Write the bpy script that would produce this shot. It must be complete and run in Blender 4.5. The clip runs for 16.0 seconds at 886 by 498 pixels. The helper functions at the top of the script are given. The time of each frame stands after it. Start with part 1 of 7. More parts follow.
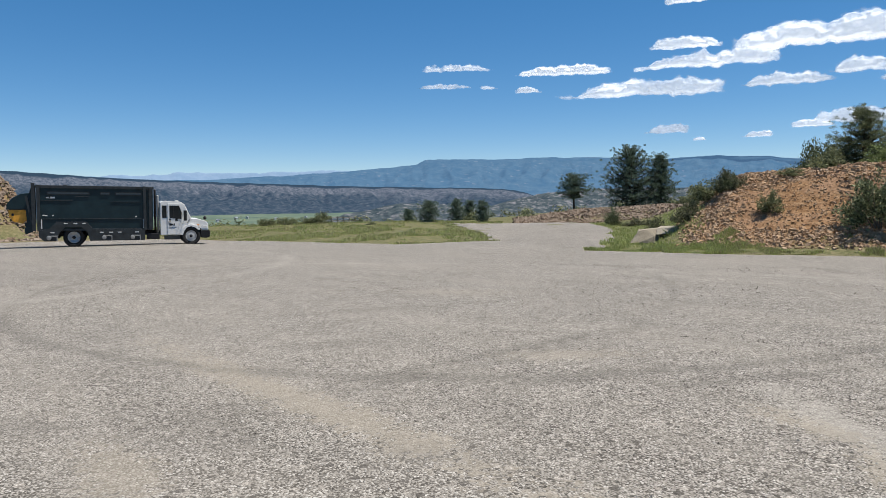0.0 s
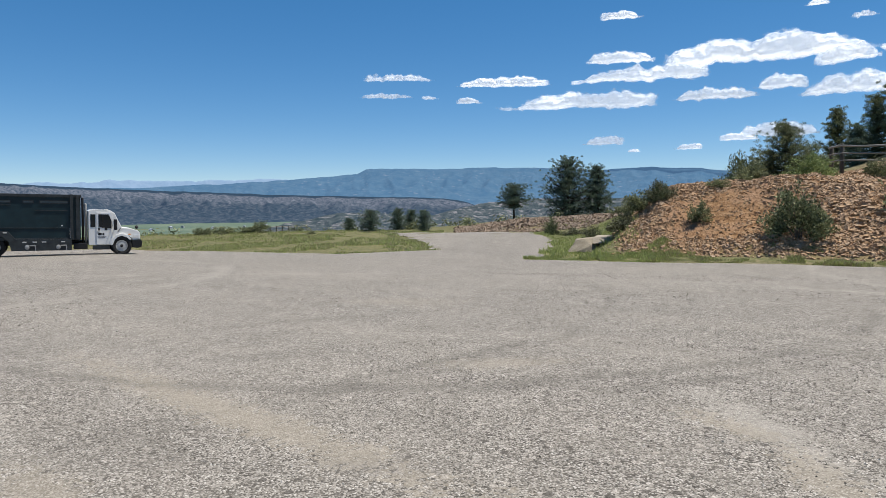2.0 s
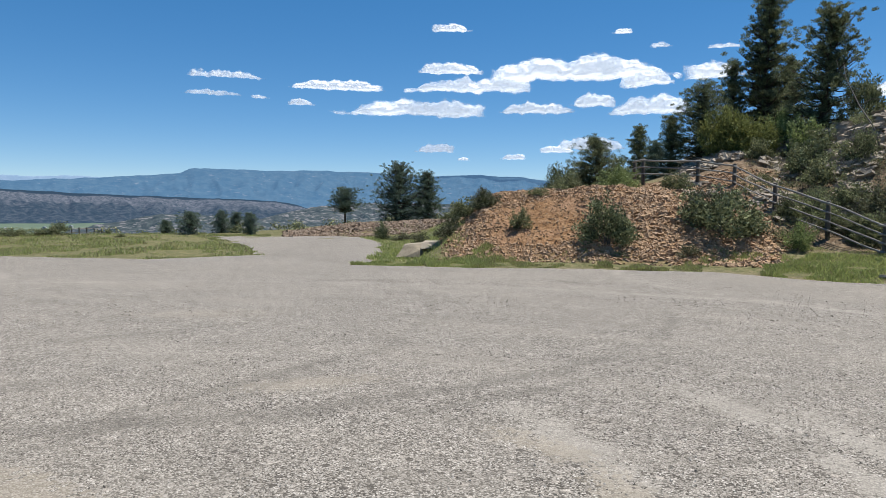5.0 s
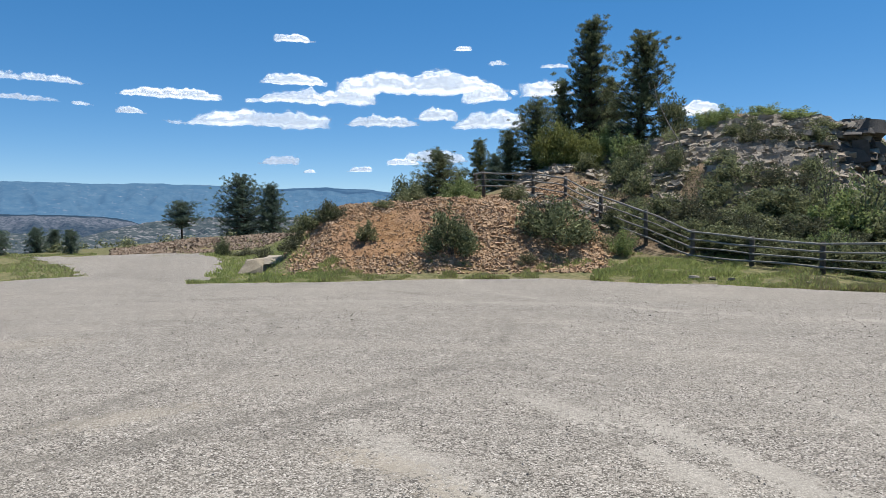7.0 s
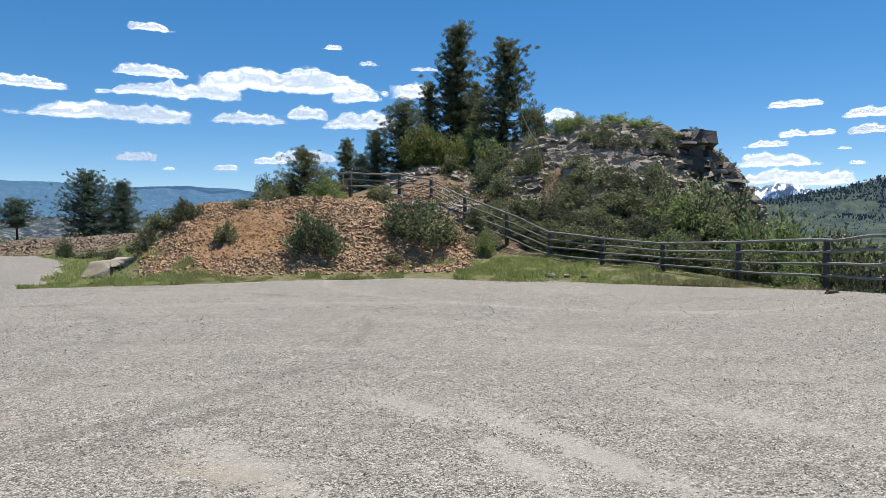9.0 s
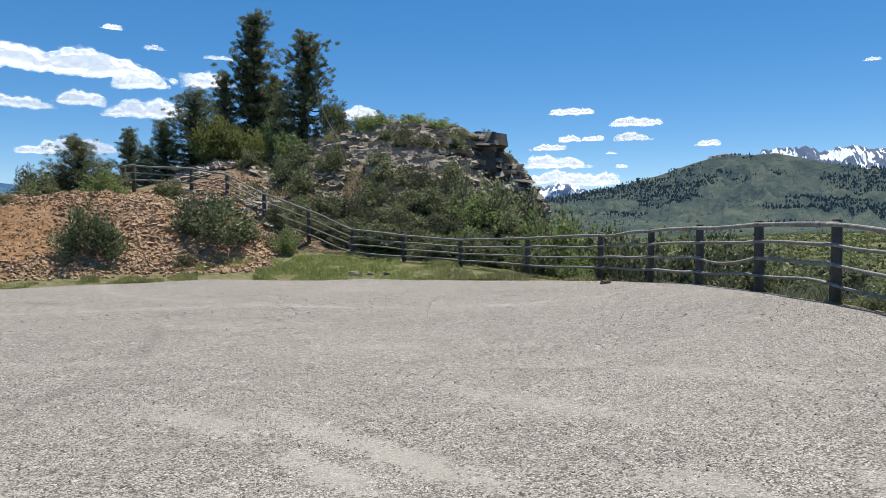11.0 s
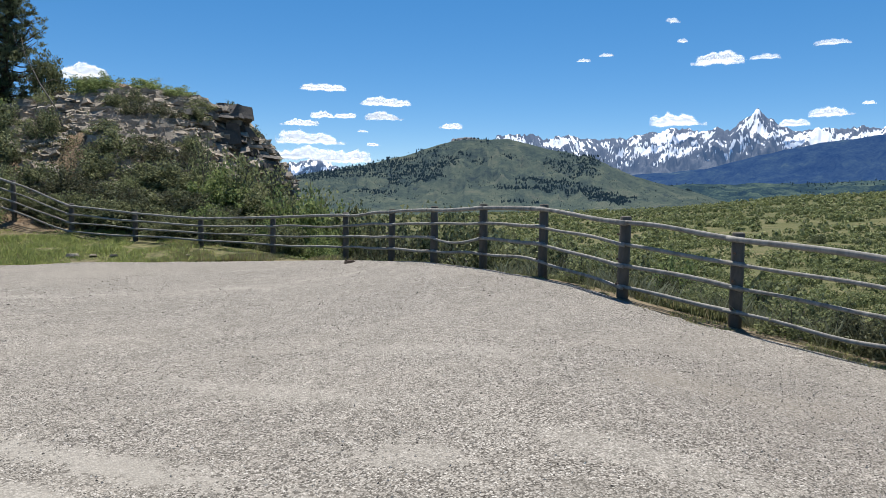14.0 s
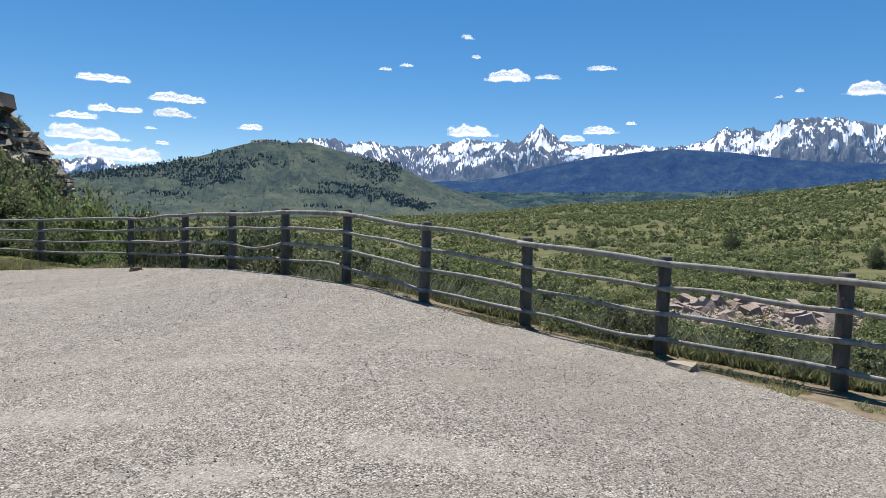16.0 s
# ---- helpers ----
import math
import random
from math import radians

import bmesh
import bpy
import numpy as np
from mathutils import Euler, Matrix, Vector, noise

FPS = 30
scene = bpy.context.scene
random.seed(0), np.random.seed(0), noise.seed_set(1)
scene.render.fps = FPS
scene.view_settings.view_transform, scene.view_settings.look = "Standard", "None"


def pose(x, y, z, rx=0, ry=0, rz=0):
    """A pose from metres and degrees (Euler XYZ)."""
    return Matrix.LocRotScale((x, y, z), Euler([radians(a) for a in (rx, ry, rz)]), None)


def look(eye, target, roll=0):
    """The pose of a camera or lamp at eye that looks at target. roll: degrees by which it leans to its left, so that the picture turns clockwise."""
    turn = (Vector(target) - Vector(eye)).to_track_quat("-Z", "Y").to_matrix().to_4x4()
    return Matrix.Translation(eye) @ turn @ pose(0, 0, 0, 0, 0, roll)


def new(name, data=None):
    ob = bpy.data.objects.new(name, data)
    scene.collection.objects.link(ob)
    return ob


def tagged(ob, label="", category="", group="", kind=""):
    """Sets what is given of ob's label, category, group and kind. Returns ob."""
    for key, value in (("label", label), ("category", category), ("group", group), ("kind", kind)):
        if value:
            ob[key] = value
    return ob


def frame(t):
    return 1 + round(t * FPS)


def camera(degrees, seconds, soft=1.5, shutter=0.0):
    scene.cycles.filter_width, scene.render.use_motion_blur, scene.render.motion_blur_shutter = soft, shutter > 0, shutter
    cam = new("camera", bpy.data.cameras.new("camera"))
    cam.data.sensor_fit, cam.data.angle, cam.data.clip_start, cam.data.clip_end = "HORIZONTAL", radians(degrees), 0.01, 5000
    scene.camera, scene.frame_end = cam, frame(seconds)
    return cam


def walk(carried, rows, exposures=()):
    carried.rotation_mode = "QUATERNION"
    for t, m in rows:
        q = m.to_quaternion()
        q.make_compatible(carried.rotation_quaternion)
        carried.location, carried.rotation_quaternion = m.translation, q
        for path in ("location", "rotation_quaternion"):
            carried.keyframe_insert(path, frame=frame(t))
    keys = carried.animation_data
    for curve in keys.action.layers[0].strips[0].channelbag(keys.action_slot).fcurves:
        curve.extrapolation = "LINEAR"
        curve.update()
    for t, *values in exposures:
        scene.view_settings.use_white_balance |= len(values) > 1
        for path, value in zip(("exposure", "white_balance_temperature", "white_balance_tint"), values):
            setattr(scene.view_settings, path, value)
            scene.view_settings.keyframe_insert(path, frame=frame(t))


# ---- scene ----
cam = camera(67.023, 16.0, soft=0.55)
# seconds, x, y, z, heading (degrees clockwise from +y), tilt, roll
PATH = [
    (0.0, -0.110, -0.666, 1.569, -46.624, -4.678, -0.755),
    (0.5, -0.138, -0.689, 1.572, -44.589, -4.156, -0.631),
    (1.0, -0.157, -0.692, 1.571, -43.011, -4.063, -0.648),
    (1.5, -0.121, -0.678, 1.572, -42.670, -4.148, -0.528),
    (2.0, -0.082, -0.640, 1.568, -41.632, -3.932, -0.554),
    (2.5, -0.055, -0.593, 1.564, -40.611, -3.791, -0.153),
    (3.0, -0.001, -0.555, 1.562, -38.802, -3.360, -0.424),
    (3.2, 0.024, -0.540, 1.563, -38.172, -3.259, -0.451),
    (5.3, -0.248, 0.002, 1.561, -25.378, -3.464, 0.156),
    (5.5, -0.248, 0.013, 1.550, -23.955, -3.383, -0.197),
    (6.0, -0.264, 0.020, 1.558, -18.820, -3.481, -0.109),
    (6.5, -0.212, 0.071, 1.562, -16.613, -3.110, -0.020),
    (7.0, -0.158, 0.074, 1.573, -14.539, -2.500, -0.329),
    (7.5, -0.103, 0.101, 1.569, -10.868, -1.972, -0.409),
    (8.0, -0.055, 0.124, 1.565, -8.480, -1.724, -0.244),
    (8.5, 0.017, 0.161, 1.546, -5.858, -1.691, -0.033),
    (9.0, 0.045, 0.186, 1.537, -3.551, -2.449, -0.094),
    (9.5, 0.009, 0.253, 1.540, -0.130, -2.414, 0.196),
    (10.0, -0.025, 0.336, 1.532, 6.471, -2.390, 0.793),
    (10.2, -0.035, 0.344, 1.525, 8.440, -2.168, 0.545),
    (12.3, 0.246, 0.259, 1.662, 18.117, -3.641, 1.139),
    (12.5, 0.254, 0.215, 1.669, 19.255, -3.300, 1.456),
    (13.0, 0.255, 0.177, 1.661, 23.698, -4.027, 1.446),
    (13.5, 0.238, 0.210, 1.644, 29.807, -4.340, 0.702),
    (14.0, 0.220, 0.218, 1.652, 34.224, -4.600, 0.927),
    (14.5, 0.185, 0.199, 1.655, 38.712, -4.759, 1.778),
    (15.0, 0.265, 0.264, 1.654, 42.738, -4.314, 1.444),
    (15.5, 0.271, 0.352, 1.659, 46.704, -3.773, 1.549),
    (16.0, 0.233, 0.242, 1.651, 50.963, -3.784, 1.788),
]
walk(cam, [(t, pose(x, y, z, 90 + tilt, 0, -a) @ pose(0, 0, 0, 0, 0, roll)) for t, x, y, z, a, tilt, roll in PATH],
     [(0.0, 0.52, 6520, 10), (2.5, 0.52, 6500, 10), (6.0, 0.6, 6430, 10), (9.0, 0.66, 6380, 10), (16.0, 0.66, 6450, 10)])

# ---------- daylight ----------
SUN_AZ, SUN_EL = 40.0, 69.0
world = bpy.data.worlds.new("sky")
scene.world = world
world.use_nodes = True
wn = world.node_tree
sky = wn.nodes.new("ShaderNodeTexSky")
sky.sky_type = 'NISHITA'
sky.sun_disc = False
sky.sun_elevation = radians(SUN_EL)
sky.sun_rotation = radians(SUN_AZ)
sky.altitude = 2700
sky.air_density, sky.dust_density, sky.ozone_density = 0.8, 0.0, 2.0
tint = wn.nodes.new("ShaderNodeHueSaturation")
tint.inputs["Saturation"].default_value = 1.6
soft_sky = wn.nodes.new("ShaderNodeGamma")
soft_sky.inputs["Gamma"].default_value = 0.68
wn.links.new(sky.outputs[0], soft_sky.inputs["Color"])
wn.links.new(soft_sky.outputs[0], tint.inputs["Color"])
wn.links.new(tint.outputs[0], wn.nodes["Background"].inputs[0])
wn.nodes["Background"].inputs[1].default_value = 0.144
sun = new("sun", bpy.data.lights.new("sun", 'SUN'))
sun.data.energy, sun.data.angle, sun.data.color = 5.0, radians(0.53), (1.0, 0.95, 0.87)
sun.matrix_world = look((300 * math.sin(radians(SUN_AZ)) * math.cos(radians(SUN_EL)), 300 * math.cos(radians(SUN_AZ)) * math.cos(radians(SUN_EL)), 300 * math.sin(radians(SUN_EL))), (0, 0, 0))

# ---------- small tools ----------


def lattice(ix, iy, seed):
    h = (ix.astype(np.int64) * 374761393 + iy.astype(np.int64) * 668265263 + seed * 974634777) & 0x7FFFFFFF
    h = ((h ^ (h >> 13)) * 1274126177) & 0x7FFFFFFF
    return ((h ^ (h >> 16)) & 0xFFFF) / 65535.0


def vnoise(x, y, seed=0):
    """Value noise, 0 to 1."""
    x, y = np.asarray(x, float), np.asarray(y, float)
    ix, iy = np.floor(x), np.floor(y)
    fx, fy = x - ix, y - iy
    fx, fy = fx * fx * (3 - 2 * fx), fy * fy * (3 - 2 * fy)
    a, b = lattice(ix, iy, seed), lattice(ix + 1, iy, seed)
    c, d = lattice(ix, iy + 1, seed), lattice(ix + 1, iy + 1, seed)
    return (a * (1 - fx) + b * fx) * (1 - fy) + (c * (1 - fx) + d * fx) * fy


def fbm(x, y, octaves=4, seed=0, gain=0.5):
    s, amp, tot = 0, 1.0, 0
    for k in range(octaves):
        s = s + amp * vnoise(x * 2 ** k, y * 2 ** k, seed + 17 * k)
        tot += amp
        amp *= gain
    return s / tot - 0.5


def ridged(x, y, octaves=4, seed=0):
    s, amp, tot = 0, 1.0, 0
    for k in range(octaves):
        s = s + amp * (1 - np.abs(2 * vnoise(x * 2 ** k, y * 2 ** k, seed + 31 * k) - 1))
        tot += amp
        amp *= 0.5
    return s / tot


def smooth(a, b, x):
    t = np.clip((np.asarray(x, float) - a) / (b - a), 0, 1)
    return t * t * (3 - 2 * t)


def spot(az, d):
    """Plan coordinates from a heading in degrees and a distance."""
    return d * math.sin(radians(az)), d * math.cos(radians(az))


def mesh_of(name, verts, faces, mat=None, smooth_shade=False):
    verts, faces = np.asarray(verts, np.float32), np.asarray(faces, np.int32)
    me = bpy.data.meshes.new(name)
    n, k = faces.shape
    me.vertices.add(len(verts))
    me.vertices.foreach_set("co", verts.ravel())
    me.loops.add(n * k)
    me.loops.foreach_set("vertex_index", faces.ravel())
    me.polygons.add(n)
    me.polygons.foreach_set("loop_start", np.arange(0, n * k, k, dtype=np.int32))
    me.update(calc_edges=True)
    me.polygons.foreach_set("use_smooth", np.full(n, smooth_shade))
    if mat:
        me.materials.append(mat)
    return me


def grid_faces(nu, nv):
    i = np.arange(nu * nv).reshape(nu, nv)
    return np.stack([i[:-1, :-1], i[1:, :-1], i[1:, 1:], i[:-1, 1:]], -1).reshape(-1, 4)


def part(name, bm, material, parent, label="", shade=False, bevel=0.0):
    """Links a bmesh (or a mesh) as one mesh object under a thing or a part."""
    if isinstance(bm, bpy.types.Mesh):
        me = bm
    else:
        if bevel:
            bmesh.ops.bevel(bm, geom=list(bm.edges), offset=bevel, segments=2, profile=0.6, affect='EDGES', clamp_overlap=True)
        bmesh.ops.recalc_face_normals(bm, faces=bm.faces)
        me = bpy.data.meshes.new(name)
        bm.to_mesh(me)
        bm.free()
    if material and not me.materials:
        me.materials.append(material)
    for p in me.polygons:
        p.use_smooth = shade
    ob = new(name, me)
    ob.parent = parent
    return tagged(ob, label)


def thing(name, m, label, category, group="", kind=""):
    ob = new(name)
    ob.matrix_world = m
    return tagged(ob, label, category, group, kind)


def box(bm, x0, x1, y0, y1, z0, z1):
    v = [bm.verts.new(p) for p in ((x0, y0, z0), (x1, y0, z0), (x1, y1, z0), (x0, y1, z0), (x0, y0, z1), (x1, y0, z1), (x1, y1, z1), (x0, y1, z1))]
    for f in ((3, 2, 1, 0), (4, 5, 6, 7), (0, 1, 5, 4), (1, 2, 6, 5), (2, 3, 7, 6), (3, 0, 4, 7)):
        bm.faces.new([v[i] for i in f])
    return bm


def slab(bm, outline, y0, y1):
    """A prism: an outline in x and z, drawn out from y0 to y1."""
    a = [bm.verts.new((x, y0, z)) for x, z in outline]
    b = [bm.verts.new((x, y1, z)) for x, z in outline]
    bm.faces.new(a)
    bm.faces.new(b[::-1])
    n = len(a)
    for i in range(n):
        bm.faces.new((a[i], b[i], b[(i + 1) % n], a[(i + 1) % n]))
    return bm


def lathe_y(bm, rings, cx, cz, seg=28, closed=True):
    """Rings (radius, y) turned about the y axis at cx, cz."""
    loops = []
    for r, y in rings:
        loops.append([bm.verts.new((cx + r * math.cos(2 * math.pi * i / seg), y, cz + r * math.sin(2 * math.pi * i / seg))) for i in range(seg)])
    for a, b in zip(loops, loops[1:]):
        for i in range(seg):
            bm.faces.new((a[i], b[i], b[(i + 1) % seg], a[(i + 1) % seg]))
    if closed:
        bm.faces.new(loops[0])
        bm.faces.new(loops[-1][::-1])
    return bm


def tube_arrays(points, radii, seg=8, wob=0.0, seed=0, square=0.0):
    """Verts and quads of a tube along points; square flattens its four sides."""
    pts = np.asarray(points, float)
    n = len(pts)
    tang = np.gradient(pts, axis=0)
    tang /= np.linalg.norm(tang, axis=1)[:, None] + 1e-9
    ref = np.array([0.31, 0.17, 0.93]) if abs(tang[0][2]) < 0.8 else np.array([1.0, 0.2, 0])
    u = np.cross(tang, ref)
    u /= np.linalg.norm(u, axis=1)[:, None] + 1e-9
    v = np.cross(tang, u)
    ang = np.linspace(0, 2 * np.pi, seg, endpoint=False)
    side = 1 + square * (1 / (np.abs(np.cos(ang)) ** 5 + np.abs(np.sin(ang)) ** 5) ** 0.2 - 1)
    r = np.asarray(radii, float)[:, None] * (1 + wob * (np.random.default_rng(seed).random((n, seg)) - 0.5)) * side
    vs = pts[:, None] + r[..., None] * (np.cos(ang)[None, :, None] * u[:, None] + np.sin(ang)[None, :, None] * v[:, None])
    i = np.arange(n * seg).reshape(n, seg)
    f = np.stack([i[:-1], np.roll(i, -1, 1)[:-1], np.roll(i, -1, 1)[1:], i[1:]], -1).reshape(-1, 4)
    caps = []
    for row in (i[0][::-1], i[-1]):
        for k in range(1, seg - 2, 2):
            caps.append([row[0], row[k], row[k + 1], row[k + 2]])
    return vs.reshape(-1, 3), np.concatenate([f, np.array(caps)])


def merge(chunks):
    vs, fs, o = [], [], 0
    for v, f in chunks:
        vs.append(np.asarray(v))
        fs.append(np.asarray(f) + o)
        o += len(v)
    return np.concatenate(vs), np.concatenate(fs)


def leaves(centres, size, width, r, axis=None, spread=1.0, tri=False):
    """Kite-shaped leaves, one at each centre, turned at random about axis."""
    c = np.asarray(centres, float)
    n = len(c)
    d = r.normal(size=(n, 3)) * spread
    if axis is not None:
        d = d + axis
    d /= np.linalg.norm(d, axis=1)[:, None] + 1e-9
    s = np.cross(d, r.normal(size=(n, 3)))
    s /= np.linalg.norm(s, axis=1)[:, None] + 1e-9
    L = (size * r.uniform(0.65, 1.3, n))[:, None]
    w = (width * r.uniform(0.7, 1.3, n))[:, None]
    if tri:
        return np.stack([c - d * L * 0.5 + s * w * 0.6, c + d * L * 0.5, c - d * L * 0.5 - s * w * 0.6], 1).reshape(-1, 3), np.arange(3 * n).reshape(n, 3)
    v = np.stack([c - d * L * 0.5, c + s * w * 0.5, c + d * L * 0.5, c - s * w * 0.5], 1)
    return v.reshape(-1, 3), np.arange(4 * n).reshape(n, 4)


# ---------- materials ----------
def material(name, rough=0.8, metal=0.0, color=(0.5, 0.5, 0.5), gloss=0.3):
    m = bpy.data.materials.new(name)
    m.use_nodes = True
    b = m.node_tree.nodes["Principled BSDF"]
    b.inputs["Base Color"].default_value = (*color, 1)
    b.inputs["Roughness"].default_value = rough
    b.inputs["Metallic"].default_value = metal
    b.inputs["Specular IOR Level"].default_value = gloss
    return m, m.node_tree.nodes, m.node_tree.links, b


def coords(nt):
    return nt.new("ShaderNodeNewGeometry").outputs["Position"]


def noise_tex(nt, ln, vec, scale, detail=4.0, rough=0.55, stretch=None):
    if stretch:
        mp = nt.new("ShaderNodeMapping")
        mp.inputs["Scale"].default_value = stretch
        ln.new(vec, mp.inputs["Vector"])
        vec = mp.outputs["Vector"]
    n = nt.new("ShaderNodeTexNoise")
    n.inputs["Scale"].default_value = scale
    n.inputs["Detail"].default_value = detail
    n.inputs["Roughness"].default_value = rough
    ln.new(vec, n.inputs["Vector"])
    return n.outputs["Fac"]


def ramp(nt, ln, fac, stops):
    r = nt.new("ShaderNodeValToRGB")
    el = r.color_ramp.elements
    while len(el) < len(stops):
        el.new(0.5)
    for e, (p, c) in zip(el, stops):
        e.position = p
        e.color = (*c, 1) if len(c) == 3 else c
    ln.new(fac, r.inputs["Fac"])
    return r.outputs["Color"]


def mixc(nt, ln, fac, a, b, mode='MIX'):
    m = nt.new("ShaderNodeMix")
    m.data_type, m.blend_type = 'RGBA', mode
    for val, sock in ((fac, m.inputs["Factor"]), (a, m.inputs["A"]), (b, m.inputs["B"])):
        sock = sock if not isinstance(sock, str) else m.inputs[sock]
        if val is fac:
            sock = m.inputs[0]
        elif val is a:
            sock = m.inputs[6]
        else:
            sock = m.inputs[7]
        if isinstance(val, (int, float)):
            sock.default_value = val
        elif isinstance(val, tuple):
            sock.default_value = (*val, 1)
        else:
            ln.new(val, sock)
    return m.outputs[2]


def maths(nt, ln, op, a, b=0.0, clamp=False):
    m = nt.new("ShaderNodeMath")
    m.operation, m.use_clamp = op, clamp
    for i, v in enumerate((a, b)):
        if isinstance(v, (int, float)):
            m.inputs[i].default_value = v
        else:
            ln.new(v, m.inputs[i])
    return m.outputs[0]


def bump(nt, ln, b, height, strength, distance):
    n = nt.new("ShaderNodeBump")
    n.inputs["Strength"].default_value = strength
    n.inputs["Distance"].default_value = distance
    ln.new(height, n.inputs["Height"])
    ln.new(n.outputs[0], b.inputs["Normal"])


def plain(name, color, rough=0.6, metal=0.0, vary=0.15, scale=6.0, relief=0.0):
    """A surface with faint blotches and grain in its own colour."""
    m, nt, ln, b = material(name, rough, metal, color)
    v = coords(nt)
    f = noise_tex(nt, ln, v, scale, 5)
    lo = tuple(c * (1 - vary) for c in color)
    hi = tuple(min(1, c * (1 + vary)) for c in color)
    ln.new(ramp(nt, ln, f, [(0.3, lo), (0.7, hi)]), b.inputs["Base Color"])
    if relief:
        bump(nt, ln, b, noise_tex(nt, ln, v, scale * 12, 3), 0.5, relief)
    return m


def leafy(name, dark, mid, light, translucent=0.38):
    """Foliage: every leaf its own shade."""
    m, nt, ln, b = material(name, 0.6, gloss=0.1)
    g = nt.new("ShaderNodeNewGeometry")
    big = noise_tex(nt, ln, g.outputs["Position"], 1.1, 3)
    f = maths(nt, ln, 'ADD', maths(nt, ln, 'MULTIPLY', g.outputs["Random Per Island"], 0.6), maths(nt, ln, 'MULTIPLY', big, 0.4))
    col = ramp(nt, ln, f, [(0.15, dark), (0.5, mid), (0.85, light)])
    ln.new(col, b.inputs["Base Color"])
    t = nt.new("ShaderNodeBsdfTranslucent")
    ln.new(mixc(nt, ln, 0.5, col, light), t.inputs["Color"])
    mx = nt.new("ShaderNodeMixShader")
    mx.inputs[0].default_value = translucent
    ln.new(b.outputs[0], mx.inputs[1])
    ln.new(t.outputs[0], mx.inputs[2])
    ln.new(mx.outputs[0], nt["Material Output"].inputs["Surface"])
    return m


PINE = leafy("pine_needles", (0.016, 0.03, 0.021), (0.075, 0.115, 0.08), (0.25, 0.31, 0.23), 0.2)
JUNIPER = leafy("juniper_needles", (0.015, 0.022, 0.011), (0.083, 0.104, 0.052), (0.36, 0.39, 0.21), 0.18)
SHRUB = leafy("shrub_leaves", (0.014, 0.02, 0.01), (0.085, 0.1, 0.048), (0.36, 0.38, 0.205), 0.27)
BRIGHT = leafy("young_leaves", (0.035, 0.058, 0.018), (0.13, 0.18, 0.06), (0.36, 0.42, 0.18), 0.32)
SAGE = leafy("sage_leaves", (0.011, 0.013, 0.007), (0.056, 0.063, 0.034), (0.29, 0.295, 0.18), 0.18)
GRASS = leafy("grass_blades", (0.1, 0.15, 0.036), (0.27, 0.32, 0.095), (0.45, 0.48, 0.2), 0.5)
DRY = leafy("dry_grass_blades", (0.144, 0.1224, 0.0576), (0.288, 0.2448, 0.1296), (0.4032, 0.36, 0.2232), 0.3)


def bark_material():
    m, nt, ln, b = material("bark", 0.9)
    v = coords(nt)
    f = noise_tex(nt, ln, v, 14, 6, 0.6, (1, 1, 0.25))
    ln.new(ramp(nt, ln, f, [(0.3, (0.0216, 0.01584, 0.01152)), (0.7, (0.0864, 0.0612, 0.0432))]), b.inputs["Base Color"])
    bump(nt, ln, b, f, 0.8, 0.03)
    return m


BARK = bark_material()
# ---------- terrain ----------
# the gravel lot: heading, distance of its rim, height of its rim
RIM = [(-180, 38, -0.7), (-100, 53, -1.25), (-80, 53, -1.32), (-69, 52, -1.45), (-66, 48.3, -1.45), (-58, 35.8, -0.93), (-51.7, 30.5, -0.73), (-43, 32.5, -0.78), (-36.2, 23.2, -0.46),
       (-27, 21.4, -0.39), (-15, 21.9, -0.39), (-5, 22, -0.39), (4, 21.5, -0.44), (12, 21, -0.43), (20, 20.5, -0.37), (26, 18.9, -0.2), (33, 15.2, 0.14), (38, 13.4, 0.2),
       (45, 11.4, 0.23), (50, 10.2, 0.14), (55, 9.6, 0.0), (60, 9.42, -0.1), (65, 9.05, -0.16), (71, 8.38, -0.2), (77, 7.85, -0.21), (84, 7.2, -0.21), (95, 7.0, -0.22), (120, 10, -0.3), (180, 38, -0.7)]
# heights along headings, past the rim: distance, height
SLOPES_W = {-180: [(45, -0.8), (120, -1), (600, -5), (5000, -5)], -100: [(60, -1.2), (90, -3), (500, -40), (2400, -55), (5000, -60)],
            -66: [(51, -1.35), (60, -1.0), (68, -1.6), (120, -7), (700, -45), (2400, -58), (5000, -60)], -52: [(36, -0.75), (60, -0.85), (70, -1.5), (120, -7), (700, -45), (2400, -58), (5000, -60)],
            -42: [(58, -1.0), (75, -1.2), (100, -5), (700, -45), (2400, -58), (5000, -60)], -35: [(28, -0.6), (57, -1.0), (59, -0.9), (62.5, 0.0), (78, -0.3), (120, -8), (700, -45), (2400, -58), (5000, -60)]}
SLOPES_M = {-30: [(24, -0.45), (32, -0.8), (56, -0.9), (61, 0.2), (78, 0), (120, -8), (700, -45), (5000, -50)], -27.5: [(24, -0.35), (26, 0.0), (29, 0.35), (33, 0.3), (50, 0), (60, 0.4), (80, 0), (120, -8), (700, -45), (5000, -50)],
            -24.3: [(23.5, -0.3), (26.5, 0.9), (29.5, 2.0), (32, 2.0), (40, 1.2), (60, 0.8), (90, -1), (140, -8), (5000, -50)], -15: [(23.5, -0.3), (29, 2.4), (32, 2.5), (40, 2.3), (60, 1), (100, -3), (5000, -50)],
            -10: [(23.5, -0.3), (29, 2.25), (33, 2.6), (38, 3.3), (46, 3.8), (60, 2), (100, -3), (5000, -50)], -5: [(24, -0.25), (27, 0.9), (29.5, 1.8), (32, 2.5), (36, 4.0), (43, 5.6), (50, 5.6), (70, 1), (5000, -50)]}
